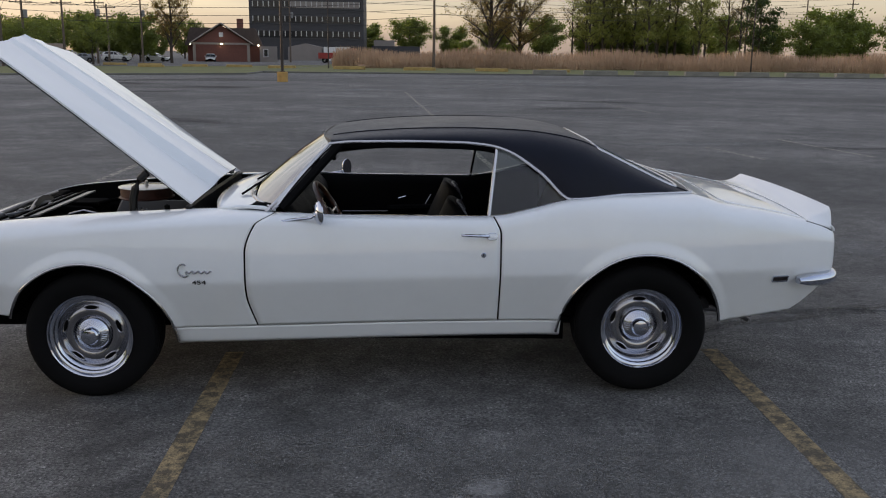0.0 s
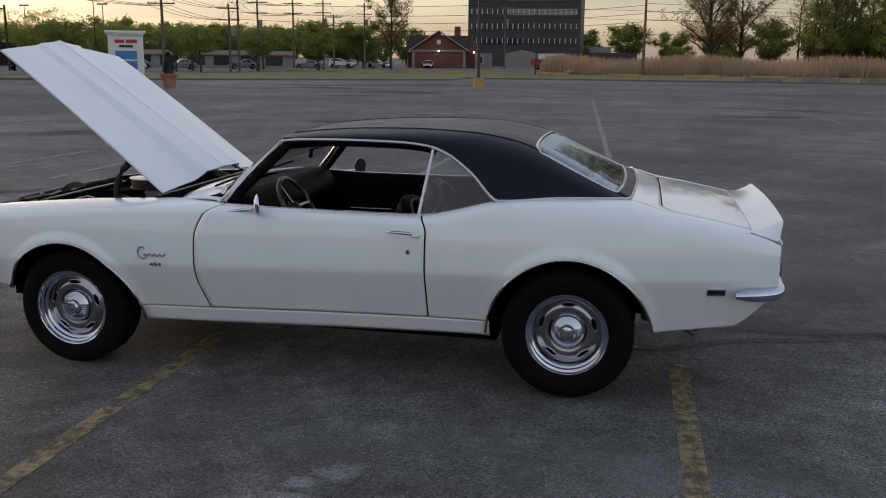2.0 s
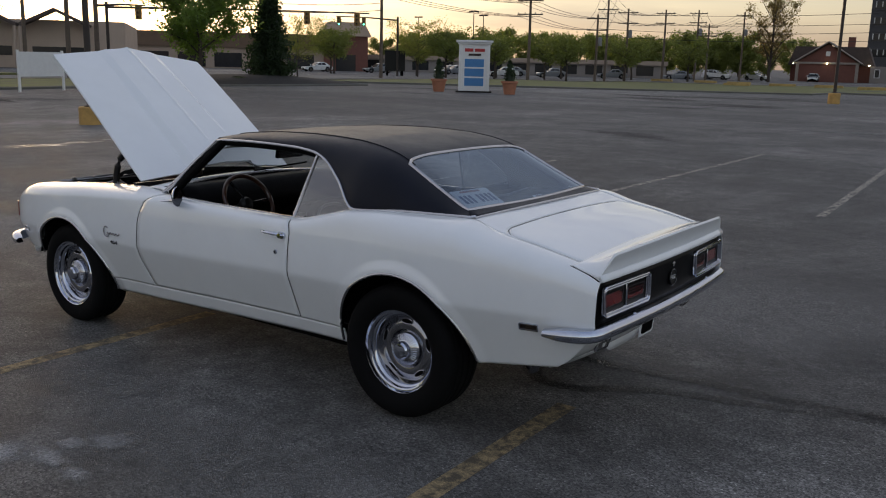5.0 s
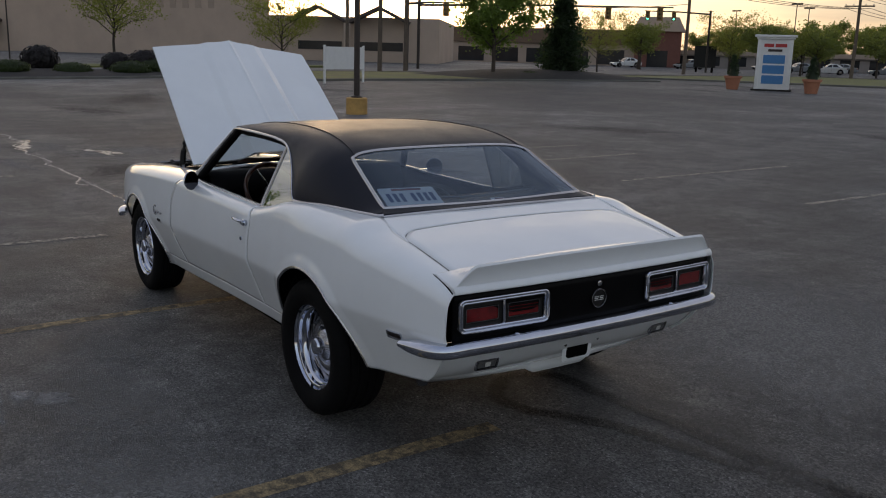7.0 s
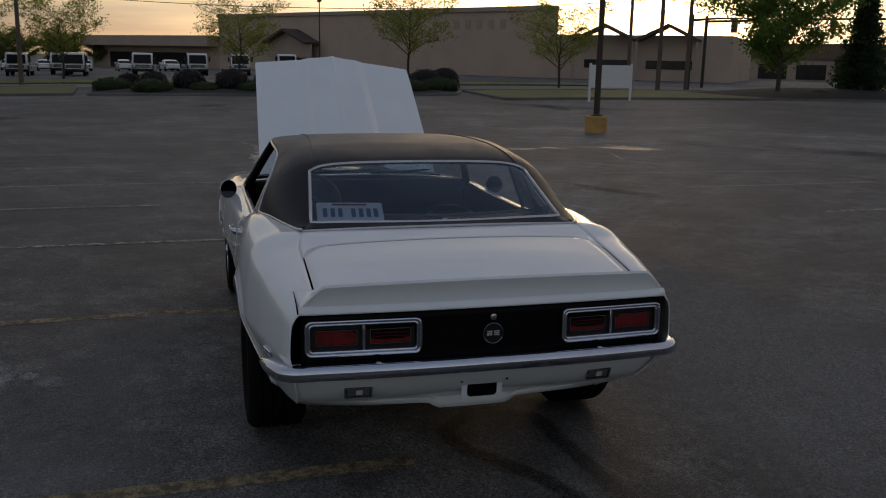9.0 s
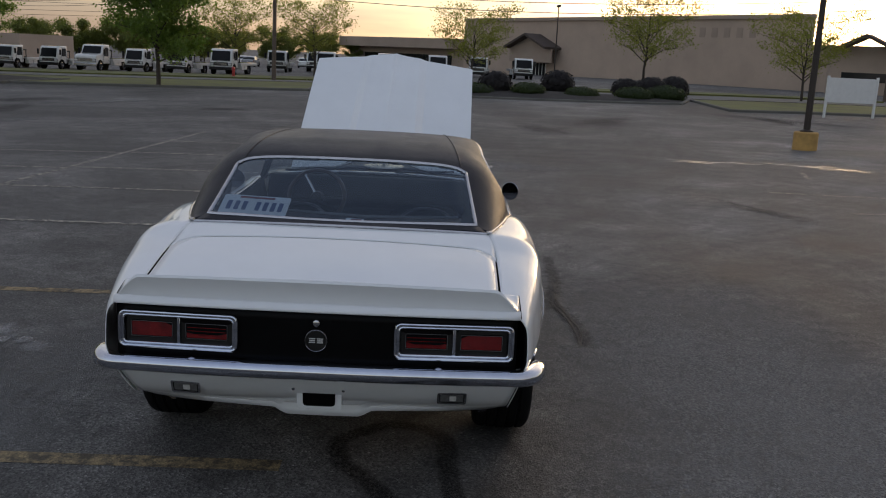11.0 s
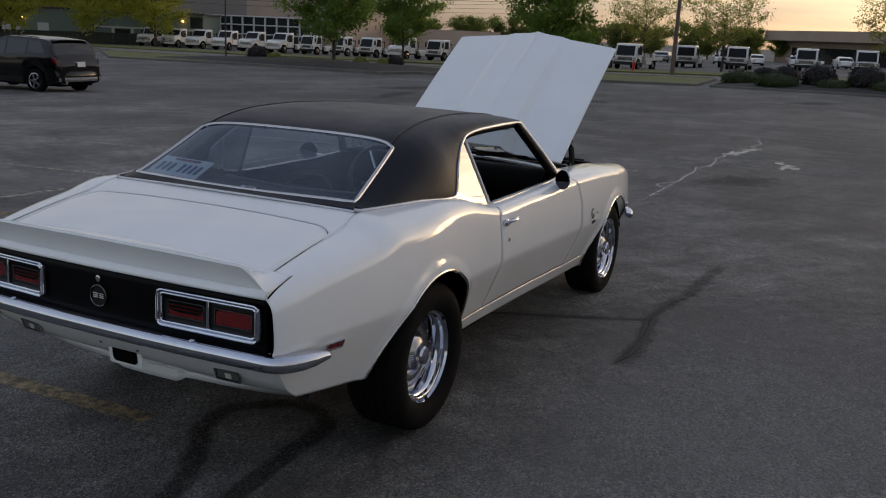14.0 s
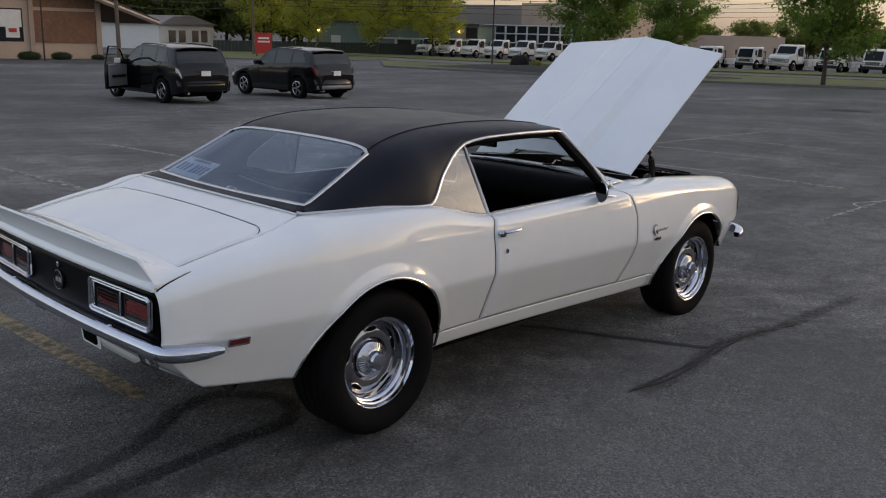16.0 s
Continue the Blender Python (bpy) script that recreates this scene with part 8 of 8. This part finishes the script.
low_shop = thing("orange_shop", "low shop with a lit orange front", "building", (-122.0, -57.0, ground_z(-122, -57)), 60)
part("wall", block(-9, 9, -8, 0, -0.3, 3.3), STUCCO, low_shop)
part("lit_front", block(-8.0, 6.0, 0.0, 0.05, 1.5, 2.5), material("lit_shop_front", (0.7, 0.3, 0.1), 0.5, emit=(1.0, 0.42, 0.10), power=1.0), low_shop, "glowing orange shop front")
FENCEBOARD = material("weathered_fence", (0.045, 0.055, 0.045), 0.9, var=0.25, scale=1.5)
fence = thing("fence", "dark board fence below the trees", "fence", (0, 0, 0))
fa, fb = Vector((-55.0, -90.0)), Vector((-78.0, -80.0))
for k in range(60):
    p = fa.lerp(fb, k / 59)
    z = ground_z(p.x, p.y)
    part("board", moved(block(-0.20, 0.20, -0.02, 0.02, 0, 1.35), Matrix.Translation((p.x, p.y, z)) @ Matrix.Rotation(math.atan2(fb.y - fa.y, fb.x - fa.x), 4, "Z")), FENCEBOARD, fence, smooth=0)

# ---- parked vehicles
def paint(name, c, rough=0.3):
    return material(name, c, rough, coat=1.0, var=0.03, scale=2)


CARGLASS = material("tinted_car_glass", (0.008, 0.011, 0.013), 0.05, var=0.1, scale=2, spec=0.65)
DULLTRIM = material("dull_bumper_plastic", (0.20, 0.20, 0.205), 0.5, var=0.12, scale=6)
BLACKPAINT = material("black_car_paint", (0.003, 0.003, 0.004), 0.20, coat=0.45, var=0.03, scale=2, spec=0.2)
WHITEPAINT = paint("white_car_paint", (0.72, 0.72, 0.70))
GREYPAINT = paint("grey_car_paint", (0.20, 0.21, 0.22))
REDPAINT = paint("red_car_paint", (0.30, 0.03, 0.025))


def wheel_at(parent, x, y, z, r, s, w=0.22):
    t = part("wheel", moved(lathe([(0.0, -w / 2), (r * 0.9, -w / 2), (r, -w * 0.38), (r, w * 0.38), (r * 0.9, w / 2), (r * 0.66, w / 2 - 0.01), (r * 0.62, w / 2 - 0.05), (0.0, w / 2 - 0.05)], 28, "y"), Matrix.Translation((x, y, z)) @ Matrix.Rotation(0 if s > 0 else math.pi, 4, "Z")), RUBBER, parent)
    spokes = [moved(block(r * 0.10, r * 0.62, w / 2 - 0.05, w / 2 - 0.015, -r * 0.09, r * 0.09), Matrix.Rotation(2 * math.pi * k / 5, 4, "Y")) for k in range(5)]
    spokes.append(lathe([(r * 0.66, w / 2 - 0.012), (r * 0.60, w / 2 - 0.005), (r * 0.56, w / 2 - 0.03)], 28, "y"))
    spokes.append(lathe([(r * 0.16, w / 2 - 0.04), (r * 0.14, w / 2 - 0.005), (0.0, w / 2 - 0.003)], 16, "y"))
    part("rim", moved(join(*spokes), Matrix.Translation((x, y, z)) @ Matrix.Rotation(0 if s > 0 else math.pi, 4, "Z")), SILVER, t, smooth=40)


def passenger_car(name, label, place, rz, L, W, H, mat, suv=True, open_door=False, group="", bright=False):
    """A modern car, nose towards -x: one rounded shell with wheel arches, glazing set on it, lamps, trim and wheels."""
    t = thing(name, label, "car", place, rz, group)
    r = 0.37 if suv else 0.32
    hood, belt = (1.04, 1.10) if suv else (0.84, 0.93)
    xa, xb = -0.30 * L, 0.30 * L
    half = W / 2
    e = L / 2
    if suv:
        top = curve((-e, 0.66), (-e + 0.05, 0.80), (-e + 0.22, 0.93), (-e + 0.6, 1.00), (-0.20 * L, hood + 0.02), (-0.145 * L, hood + 0.10), (-0.07 * L, H - 0.24), (-0.01 * L, H - 0.06), (0.08 * L, H), (0.26 * L, H - 0.02), (0.38 * L, H - 0.07), (0.415 * L, H - 0.14), (0.45 * L, H - 0.42), (0.472 * L, belt + 0.02), (0.488 * L, belt - 0.10), (e, 0.86))
        cab0, cab1 = -0.155 * L, 0.468 * L
    else:
        top = curve((-e, 0.56), (-e + 0.06, 0.66), (-e + 0.3, 0.74), (-0.18 * L, hood), (-0.13 * L, hood + 0.06), (-0.02 * L, H - 0.10), (0.06 * L, H), (0.18 * L, H - 0.03), (0.27 * L, H - 0.15), (0.38 * L, belt + 0.04), (0.46 * L, belt), (e, 0.86))
        cab0, cab1 = -0.14 * L, 0.385 * L
    plan = curve((-e, half * 0.66), (-e + 0.08, half * 0.80), (-e + 0.3, half * 0.93), (-0.28 * L, half * 0.99), (0, half), (0.34 * L, half * 0.985), (0.44 * L, half * 0.94), (0.485 * L, half * 0.86), (e, half * 0.78))
    beltz = curve((-e, 0.60), (-0.30 * L, hood - 0.12), (-0.16 * L, belt - 0.05), (0.1 * L, belt), (0.42 * L, belt + 0.05), (0.48 * L, belt - 0.06), (e, 0.80))

    def bottom(x):
        z = 0.27 + 0.10 * max(0, (abs(x) - 0.42 * L) / (0.08 * L))
        for c in (xa, xb):
            u = abs(x - c) / (r + 0.075)
            if u < 1:
                z = max(z, 0.27 + (r + 0.17) * math.sqrt(1 - u * u))
        return z

    def skin(x, v, s, out=0.0):
        """v: 0 sill, 0.5 belt, 0.82 roof edge, 1 centre line."""
        z1 = top(x)
        zb = min(beltz(x), z1 - 0.02)
        z0 = min(bottom(x), zb - 0.02)
        w = plan(x)
        lean = 0.21 * half / (H - belt)
        we = w * 0.985 - lean * max(0.0, z1 - zb - 0.05)
        if v <= 0.5:
            q = v / 0.5
            z = z0 + (zb - z0) * q
            y = w * (1 - 0.055 * (1 - q) ** 2.2 - 0.03 * max(0, q - 0.7)) + 0.012 * math.exp(-((z - 0.80) / 0.05) ** 2)
        elif v <= 0.82:
            q = (v - 0.5) / 0.32
            z = zb + (z1 - 0.035 - zb) * q
            y = w * 0.991 + (we - w * 0.991) * q
        else:
            q = (v - 0.82) / 0.18
            z = z1 - 0.035 + 0.035 * math.sin(q * math.pi / 2) ** 0.8
            y = we * (1 - q)
        return x, s * (y + out), z + (out if v > 0.8 else 0.0)

    us = [0, 0.006, 0.014, 0.025] + [0.04 + 0.9 * k / 62 for k in range(63)] + [0.955, 0.968, 0.98, 0.99, 1.0]
    vs = [0.5 * k / 8 for k in range(9)] + [0.5 + 0.32 * k / 7 for k in range(1, 8)] + [0.82 + 0.18 * k / 7 for k in range(1, 8)]
    for s in (-1, 1):
        verts = [skin(-e + L * u, v, s) for u in us for v in vs]
        m = len(vs)
        faces = [(i * m + j, (i + 1) * m + j, (i + 1) * m + j + 1, i * m + j + 1) for i in range(len(us) - 1) for j in range(m - 1)]
        for i in (0, len(us) - 1):
            base = len(verts)
            verts.append((verts[i * m][0], 0, 0.6))
            faces += [(i * m + j, i * m + j + 1, base) for j in range(m - 1)]
        part("body", (verts, faces), mat, t, smooth=45)

    def pane(pname, x0, x1, v0, v1, s, slant=0.0, out=0.006, m2=None, nx=10, nv=6, tall=None):
        def f(u, v):
            a = x0 + slant * (v if slant > 0 else 0) * 1.0
            b = x1 + (slant * v if slant < 0 else 0)
            return skin(a + (b - a) * u, v0 + (v1 - v0) * v, s, out)
        return part(pname, sheet(f, nx, nv, (0, 0, 0.6)), m2 or CARGLASS, t)

    part("underside", block(-e + 0.25, e - 0.25, -half * 0.70, half * 0.70, 0.22, 0.60), GAP, t)
    for s in (-1, 1):
        for c in (xa, xb):
            part("wheel_well", block(c - r - 0.06, c + r + 0.06, s * half * 0.66 - 0.05, s * half * 0.66 + 0.05, 0.25, 0.84), GAP, t)
            wheel_at(t, c, s * (half - 0.13), r, r, s)
        if suv:
            pane("side_window", -0.105 * L, 0.055 * L, 0.53, 0.77, s, slant=0.085 * L)
            pane("side_window", 0.068 * L, 0.235 * L, 0.53, 0.78, s)
            pane("side_window", 0.25 * L, 0.395 * L, 0.55, 0.77, s, slant=-0.05 * L)
            part("sill_trim", sheet(lambda u, v: skin(xa + r + 0.1 + (xb - xa - 2 * r - 0.2) * u, 0.02 + 0.10 * v, s, 0.006), 12, 3, (0, 0, 0.6)), SATIN, t)
        else:
            pane("side_window", -0.09 * L, 0.075 * L, 0.54, 0.77, s, slant=0.08 * L)
            pane("side_window", 0.09 * L, 0.27 * L, 0.54, 0.77, s, slant=-0.07 * L)
        for x in (-0.115 * L, 0.062 * L, 0.225 * L):
            part("door_seam", tube([skin(x, 0.04 + 0.46 * k / 6, s, 0.001) for k in range(7)], 0.005, 4), GAP, t)
        for x in (0.02 * L, 0.185 * L):
            part("door_handle", moved(block(-0.10, 0.10, -0.02, 0.02, -0.018, 0.018), Matrix.Translation(skin(x, 0.46, s, 0.012))), mat, t, bevel=0.01)
        part("door_mirror", moved(block(-0.07, 0.06, -0.11, 0.11, -0.065, 0.075), Matrix.Translation((-0.115 * L, s * (half + 0.06), belt + 0.06))), mat, t, bevel=0.03)
        if suv:
            tl = (0.484, 0.496, 0.40, 0.49) if open_door else (0.470, 0.494, 0.42, 0.53)
            pane("tail_lamp", tl[0] * L - 0.10, tl[1] * L, tl[2], tl[3], s, out=0.012, m2=LENS if open_door else RED, nx=6, nv=4)
            part("roof_rail", tube([skin(0.02 * L + 0.3 * L * k / 6, 0.83, s, 0.02) for k in range(7)], 0.016, 6), SATIN, t)
        else:
            pane("tail_lamp", 0.465 * L, 0.495 * L, 0.36, 0.5, s, out=0.012, m2=RED, nx=6, nv=4)
        pane("head_lamp", -e + 0.06, -e + 0.42, 0.40, 0.52, s, out=0.010, m2=LENS, nx=6, nv=4)
        # each half of the windshield and rear window lies on the shell
        pane("windshield", -0.14 * L, -0.02 * L, 0.80, 1.0, s, nx=10, nv=8)
        pane("rear_window", (0.425 if suv else 0.275) * L, (0.463 if suv else 0.375) * L, 0.835, 1.0, s, nx=10, nv=8)
    if suv:
        part("roof_spoiler", sheet(lambda u, v: (0.385 * L + 0.20 * u + 0.02 * (1 - (2 * v - 1) ** 2), half * 0.70 * (2 * v - 1), H - 0.055 - 0.03 * u - 0.05 * (2 * v - 1) ** 4), 5, 12, (0, 0, 0.6)), mat, t, thick=0.035)
        part("tailgate_panel", sheet(lambda u, v: (0.492 * L + 0.030 - 0.05 * (2 * u - 1) ** 2 - 0.02 * v, half * (0.60 if open_door else 0.52) * (2 * u - 1) * (1 - (0.0 if open_door else 0.25) * v), 0.78 + 0.20 * v), 10, 4, (0, 0, 0.6)), SATIN if open_door else DULLTRIM, t, thick=0.02)
    bump = part("rear_bumper", sheet(lambda u, v: (e + 0.07 - 0.16 * abs(2 * u - 1) ** 2.6 - 0.05 * (2 * v - 1) ** 2, half * 0.93 * (2 * u - 1), 0.36 + 0.34 * v), 16, 6, (0, 0, 0.6)), mat, t, thick=0.05)
    if suv:
        part("bumper_trim", sheet(lambda u, v: (e + 0.085 - 0.15 * abs(2 * u - 1) ** 2.6, half * 0.86 * (2 * u - 1), (0.60 if open_door else 0.38) + (0.05 if open_door else 0.13) * v), 16, 2, (0, 0, 0.6)), SATIN if open_door else DULLTRIM, bump, thick=0.02)
        part("exhaust", tube([(e - 0.25, -half * 0.62, 0.33), (e + 0.02, -half * 0.62, 0.33)], 0.04, 10), STEEL, t)
    part("plate", moved(block(-0.008, 0.008, -0.155, 0.155, -0.075, 0.075), Matrix.Translation((0.492 * L + 0.055 if suv else e + 0.03, 0, 0.90 if suv else 0.62))), PLATEMAT, t)
    if open_door:
        dm_ = Matrix.Translation((-0.125 * L, -half + 0.02, 0)) @ Matrix.Rotation(radians(-62), 4, "Z")
        dr = part("open_door", moved(block(0.0, 1.05, -0.05, 0.05, 0.34, belt), dm_), mat, t, "open front door", bevel=0.04)
        part("window_frame", moved(tube([(0.02, 0, belt - 0.03), (0.30, 0.06, belt + 0.32), (0.52, 0.10, H - 0.14), (0.96, 0.10, H - 0.12), (1.03, 0, belt - 0.03)], 0.028, 6), dm_), mat, dr)
        part("door_card", moved(block(0.06, 0.98, 0.05, 0.085, 0.42, belt - 0.03), dm_), GREYPAINT, dr, bevel=0.02)
        part("armrest", moved(block(0.20, 0.85, 0.085, 0.13, 0.68, 0.76), dm_), SATIN, dr, bevel=0.02)
        part("door_mirror", moved(block(0.06, 0.22, -0.26, -0.05, belt - 0.02, belt + 0.14), dm_), LENS, dr, bevel=0.03)
        # black sheet on the shell paints the shade inside the open doorway
        part("doorway", sheet(lambda u, v: skin(-0.112 * L + 0.165 * L * u, 0.06 + 0.42 * v, -1, 0.008), 8, 6, (0, 0, 0.6)), GAP, t)
    return t


def on_ground(x, y, dz=0.0):
    return (x, y, ground_z(x, y) + dz)


passenger_car("suv", "black sport utility car with its front door open", on_ground(-10.60, -22.35, 0.03), 90.8, 4.72, 1.93, 1.72, BLACKPAINT, True, True, "black cars on the lot")
passenger_car("suv", "black sport utility car with silver bumper trim", on_ground(-15.71, -22.71), 93.0, 4.86, 1.95, 1.72, BLACKPAINT, True, False, "black cars on the lot")
wsuv = passenger_car("suv", "white sport utility car parked far off", on_ground(-50.6, 152.0), 180, 4.8, 1.9, 1.7, WHITEPAINT, True, group="far cars")
sedan = passenger_car("sedan", "white sedan parked far off", on_ground(-37.5, 164.0), 100, 4.6, 1.8, 1.45, WHITEPAINT, False, group="far cars")
grey = passenger_car("sedan", "grey sedan parked far off", on_ground(-78.0, 112.0), 60, 4.6, 1.8, 1.45, GREYPAINT, False, group="far cars")
for x, y, r in ((-117, -9, 10), (-119, -14, 12), (-122, -19, 10), (-115, -3.5, 15), (-126, -24, 10), (-45.5, 158, 170), (-92, 96, 70), (-66, 107, 40), (-130, -29, 12)):
    copy_thing(sedan, pose(*on_ground(x, y), 0, 0, r))
for x, y, r in ((-72, 109, 60), (-82, 116, 60), (-86, 103, 65), (-70, 116, 30), (-120, -26, 0), (-62, 114, 40), (-57, 124, 30), (-50, 133, 20)):
    copy_thing(grey, pose(*on_ground(x, y), 0, 0, r))


TRUCKGLASS = material("dark_truck_glass", (0.012, 0.013, 0.015), 0.2, var=0.2, scale=1.0, spec=0.15)


def cab_truck(kind, place, rz, label, group="white trucks in a row"):
    """A white medium truck, nose towards +x: cab with windshield, grille, lamps, mirrors, flat bed and wheels."""
    t = thing("truck", label, "truck", place, rz, group)
    if kind == "cabover":
        prof = [(0.15, 0.55), (0.18, 1.15), (-0.10, 2.10), (-0.25, 2.22), (-1.55, 2.25), (-1.60, 0.55)]
        glass_v = [(0.185, -0.84, 1.22), (0.185, 0.84, 1.22), (-0.06, 0.80, 2.04), (-0.06, -0.80, 2.04)]
    else:
        prof = [(1.0, 0.62), (1.02, 1.20), (0.85, 1.38), (-0.15, 1.50), (-0.50, 2.15), (-0.65, 2.25), (-1.60, 2.28), (-1.62, 0.60)]
        glass_v = [(-0.13, -0.84, 1.53), (-0.13, 0.84, 1.53), (-0.45, 0.80, 2.12), (-0.45, -0.80, 2.12)]
    part("cab", prism(prof, -0.98, 0.98), WHITEPAINT, t, bevel=0.09, smooth=30)
    part("windshield", (glass_v, [(0, 1, 2, 3)]), TRUCKGLASS, t, smooth=0, thick=0.01)
    over = kind == "cabover"
    nose = 0.18 if over else 1.03
    grille = part("grille", block(nose - 0.02, nose + 0.02, -0.62, 0.62, 0.78, 1.08), SATIN if over else STEEL, t, bevel=0.01)
    for z in (0.82, 0.89, 0.96, 1.03):
        part("slat", block(nose + 0.02, nose + 0.035, -0.58, 0.58, z - 0.012, z + 0.012), STEEL if over else SATIN, grille, smooth=0)
    part("bumper", block(nose - 0.18, nose + 0.12, -1.02, 1.02, 0.40, 0.68), SATIN if over else STEEL, t, bevel=0.05)
    part("wiper_panel", block(nose - 0.30 if over else -0.20, nose - 0.005 if over else -0.08, -0.86, 0.86, 1.14 if over else 1.47, 1.20 if over else 1.53), SATIN, t, smooth=0)
    for k in range(5):
        part("marker_lamp", moved(block(-0.05, 0.05, -0.04, 0.04, -0.02, 0.03), Matrix.Translation((-0.34 if over else -0.74, -0.72 + 0.36 * k, 2.26 if over else 2.29))), AMBERBOX, t, bevel=0.01)
    for s in (-1, 1):
        lamp = part("head_lamp", moved(block(-0.03, 0.05, -0.14, 0.14, -0.10, 0.10), Matrix.Translation((nose, s * 0.80, 0.90))), LENS, t, bevel=0.02)
        part("lamp_surround", moved(block(-0.04, 0.02, -0.18, 0.18, -0.14, 0.14), Matrix.Translation((nose, s * 0.79, 0.90))), SATIN, lamp, bevel=0.02)
        mx = -0.26 if not over else -0.01
        mirror = part("mirror", block(mx - 0.05, mx + 0.04, s * 1.18 - 0.09, s * 1.18 + 0.09, 1.42, 1.92), SATIN, t, bevel=0.02)
        for z in (1.46, 1.88):
            part("arm", tube([(mx - 0.2, s * 0.95, z), (mx, s * 1.18, z)], 0.018, 5), SATIN, mirror)
        v = [(-0.50, s * 0.996, 1.26), (-1.30, s * 0.996, 1.26), (-1.30, s * 0.988, 2.02), (-0.66, s * 0.988, 2.02)]
        part("side_window", (v, [(0, 1, 2, 3)]), DARKGLASS, t, smooth=0, thick=0.008)
        for x in (-0.40, -1.38):
            part("door_seam", block(x - 0.012, x + 0.012, s * 0.985 - 0.006, s * 0.985 + 0.006, 0.72, 1.95), GAP, t, smooth=0)
        wx = -0.55 if over else 0.20
        # black disc on the cab side paints the arch's dark hollow
        part("wheel_arch", moved(lathe([(0.02, -0.02), (0.52, -0.02), (0.52, 0.02), (0.02, 0.02)], 20, "y"), Matrix.Translation((wx, s * 0.968, 0.46))), GAP, t)
        wheel_at(t, wx, s * 0.90, 0.42, 0.42, s, 0.24)
        wheel_at(t, -4.4, s * 0.86, 0.42, 0.42, s, 0.26)
        part("side_rail", block(-6.2, -1.75, s * 1.18 - 0.04, s * 1.18 + 0.04, 0.80, 1.05), WHITEPAINT, t, bevel=0.01)
        box_ = part("tool_box", block(-3.4, -2.0, s * 1.0 - 0.2, s * 1.0 + 0.2, 0.45, 0.95), WHITEPAINT, t, bevel=0.02)
        part("box_seam", block(-2.72, -2.68, s * 1.2 - 0.004, s * 1.2 + 0.004, 0.48, 0.92), GAP, box_, smooth=0)
        part("fender", moved(lathe([(0.47, -0.15), (0.50, -0.15), (0.50, 0.15), (0.47, 0.15)], 20, "y"), Matrix.Translation((-4.4, s * 0.90, 0.42))), SATIN, t)
    part("bed", block(-6.2, -1.75, -1.2, 1.2, 0.95, 1.06), WHITEPAINT, t, bevel=0.01)
    part("headboard", join(block(-1.95, -1.85, -1.05, 1.05, 1.0, 1.12), block(-1.95, -1.85, -1.05, 1.05, 1.72, 1.82), *[block(-1.94, -1.86, y - 0.03, y + 0.03, 1.1, 1.75) for y in (-1.0, -0.6, -0.2, 0.2, 0.6, 1.0)]), SATIN, t, bevel=0.01)
    part("chassis", block(-6.0, -0.2, -0.45, 0.45, 0.50, 0.72), GAP, t)
    return t


ca = cab_truck("cabover", on_ground(-74.5, -19.0), -6, "white cab-over truck with a low flat bed")
rt = np.random.default_rng(17)
for k in range(1, 10):
    y = -19.0 - 3.85 * k
    x = -74.5 - 0.10 * k
    if k in (3, 6):
        continue
    copy_thing(ca, pose(*on_ground(x + rt.normal(0, 0.25), y), 0, 0, -9 + rt.normal(0, 2)) @ Matrix.Scale(0.9, 4))
for x, y, r in ((-88.4, -11.7, 3), (-90.0, -5.5, 0), (-90.6, -0.2, 4), (-91.8, 4.1, -2), (-92.5, 9.0, 2), (-90.0, -17.0, 3), (-96.8, -13.9, 5)):
    copy_thing(ca, pose(*on_ground(x, y), 0, 0, r))
cb = cab_truck("hood", on_ground(-75.0, -30.6), -6, "white truck with a long hood and bright grille")
copy_thing(cb, pose(*on_ground(-75.2, -42.0), 0, 0, -8) @ Matrix.Scale(0.93, 4))
for k in range(6):
    copy_thing(cb, pose(*on_ground(-76.0 - 0.2 * k, -57.5 - 3.9 * k), 0, 0, -4 + 2 * k + rt.normal(0, 2)) @ Matrix.Scale(0.95, 4))
box = thing("box_truck", "grey box truck waiting at the junction", "truck", on_ground(-66.5, 83.0), 130)
part("box", block(-2.5, 2.2, -1.15, 1.15, 0.9, 3.0), GREYWALL, box, bevel=0.03)
part("cab", prism([(2.2, 0.5), (3.9, 0.5), (3.9, 1.2), (3.4, 2.1), (2.2, 2.2)], -1.0, 1.0), WHITEPAINT, box, bevel=0.06)
part("tail_frame", block(-2.6, -2.5, -1.2, 1.2, 0.6, 3.0), SATIN, box)
for s in (-1, 1):
    for x in (-1.6, 3.0):
        wheel_at(box, x, s * 0.9, 0.42, 0.42, s)
rtk = thing("red_truck", "old red truck behind the reeds", "truck", on_ground(-12.8, 150.0), 175)
part("cab", prism([(-3.0, 0.5), (-1.2, 0.5), (-1.2, 1.6), (-1.6, 2.4), (-2.8, 2.4), (-3.0, 1.6)], -1.0, 1.0), REDPAINT, rtk, bevel=0.1)
part("bed", block(-1.2, 3.4, -1.1, 1.1, 0.7, 1.7), REDPAINT, rtk, bevel=0.03)
for s in (-1, 1):
    for x in (-2.2, 2.4):
        wheel_at(rtk, x, s * 0.9, 0.42, 0.42, s)
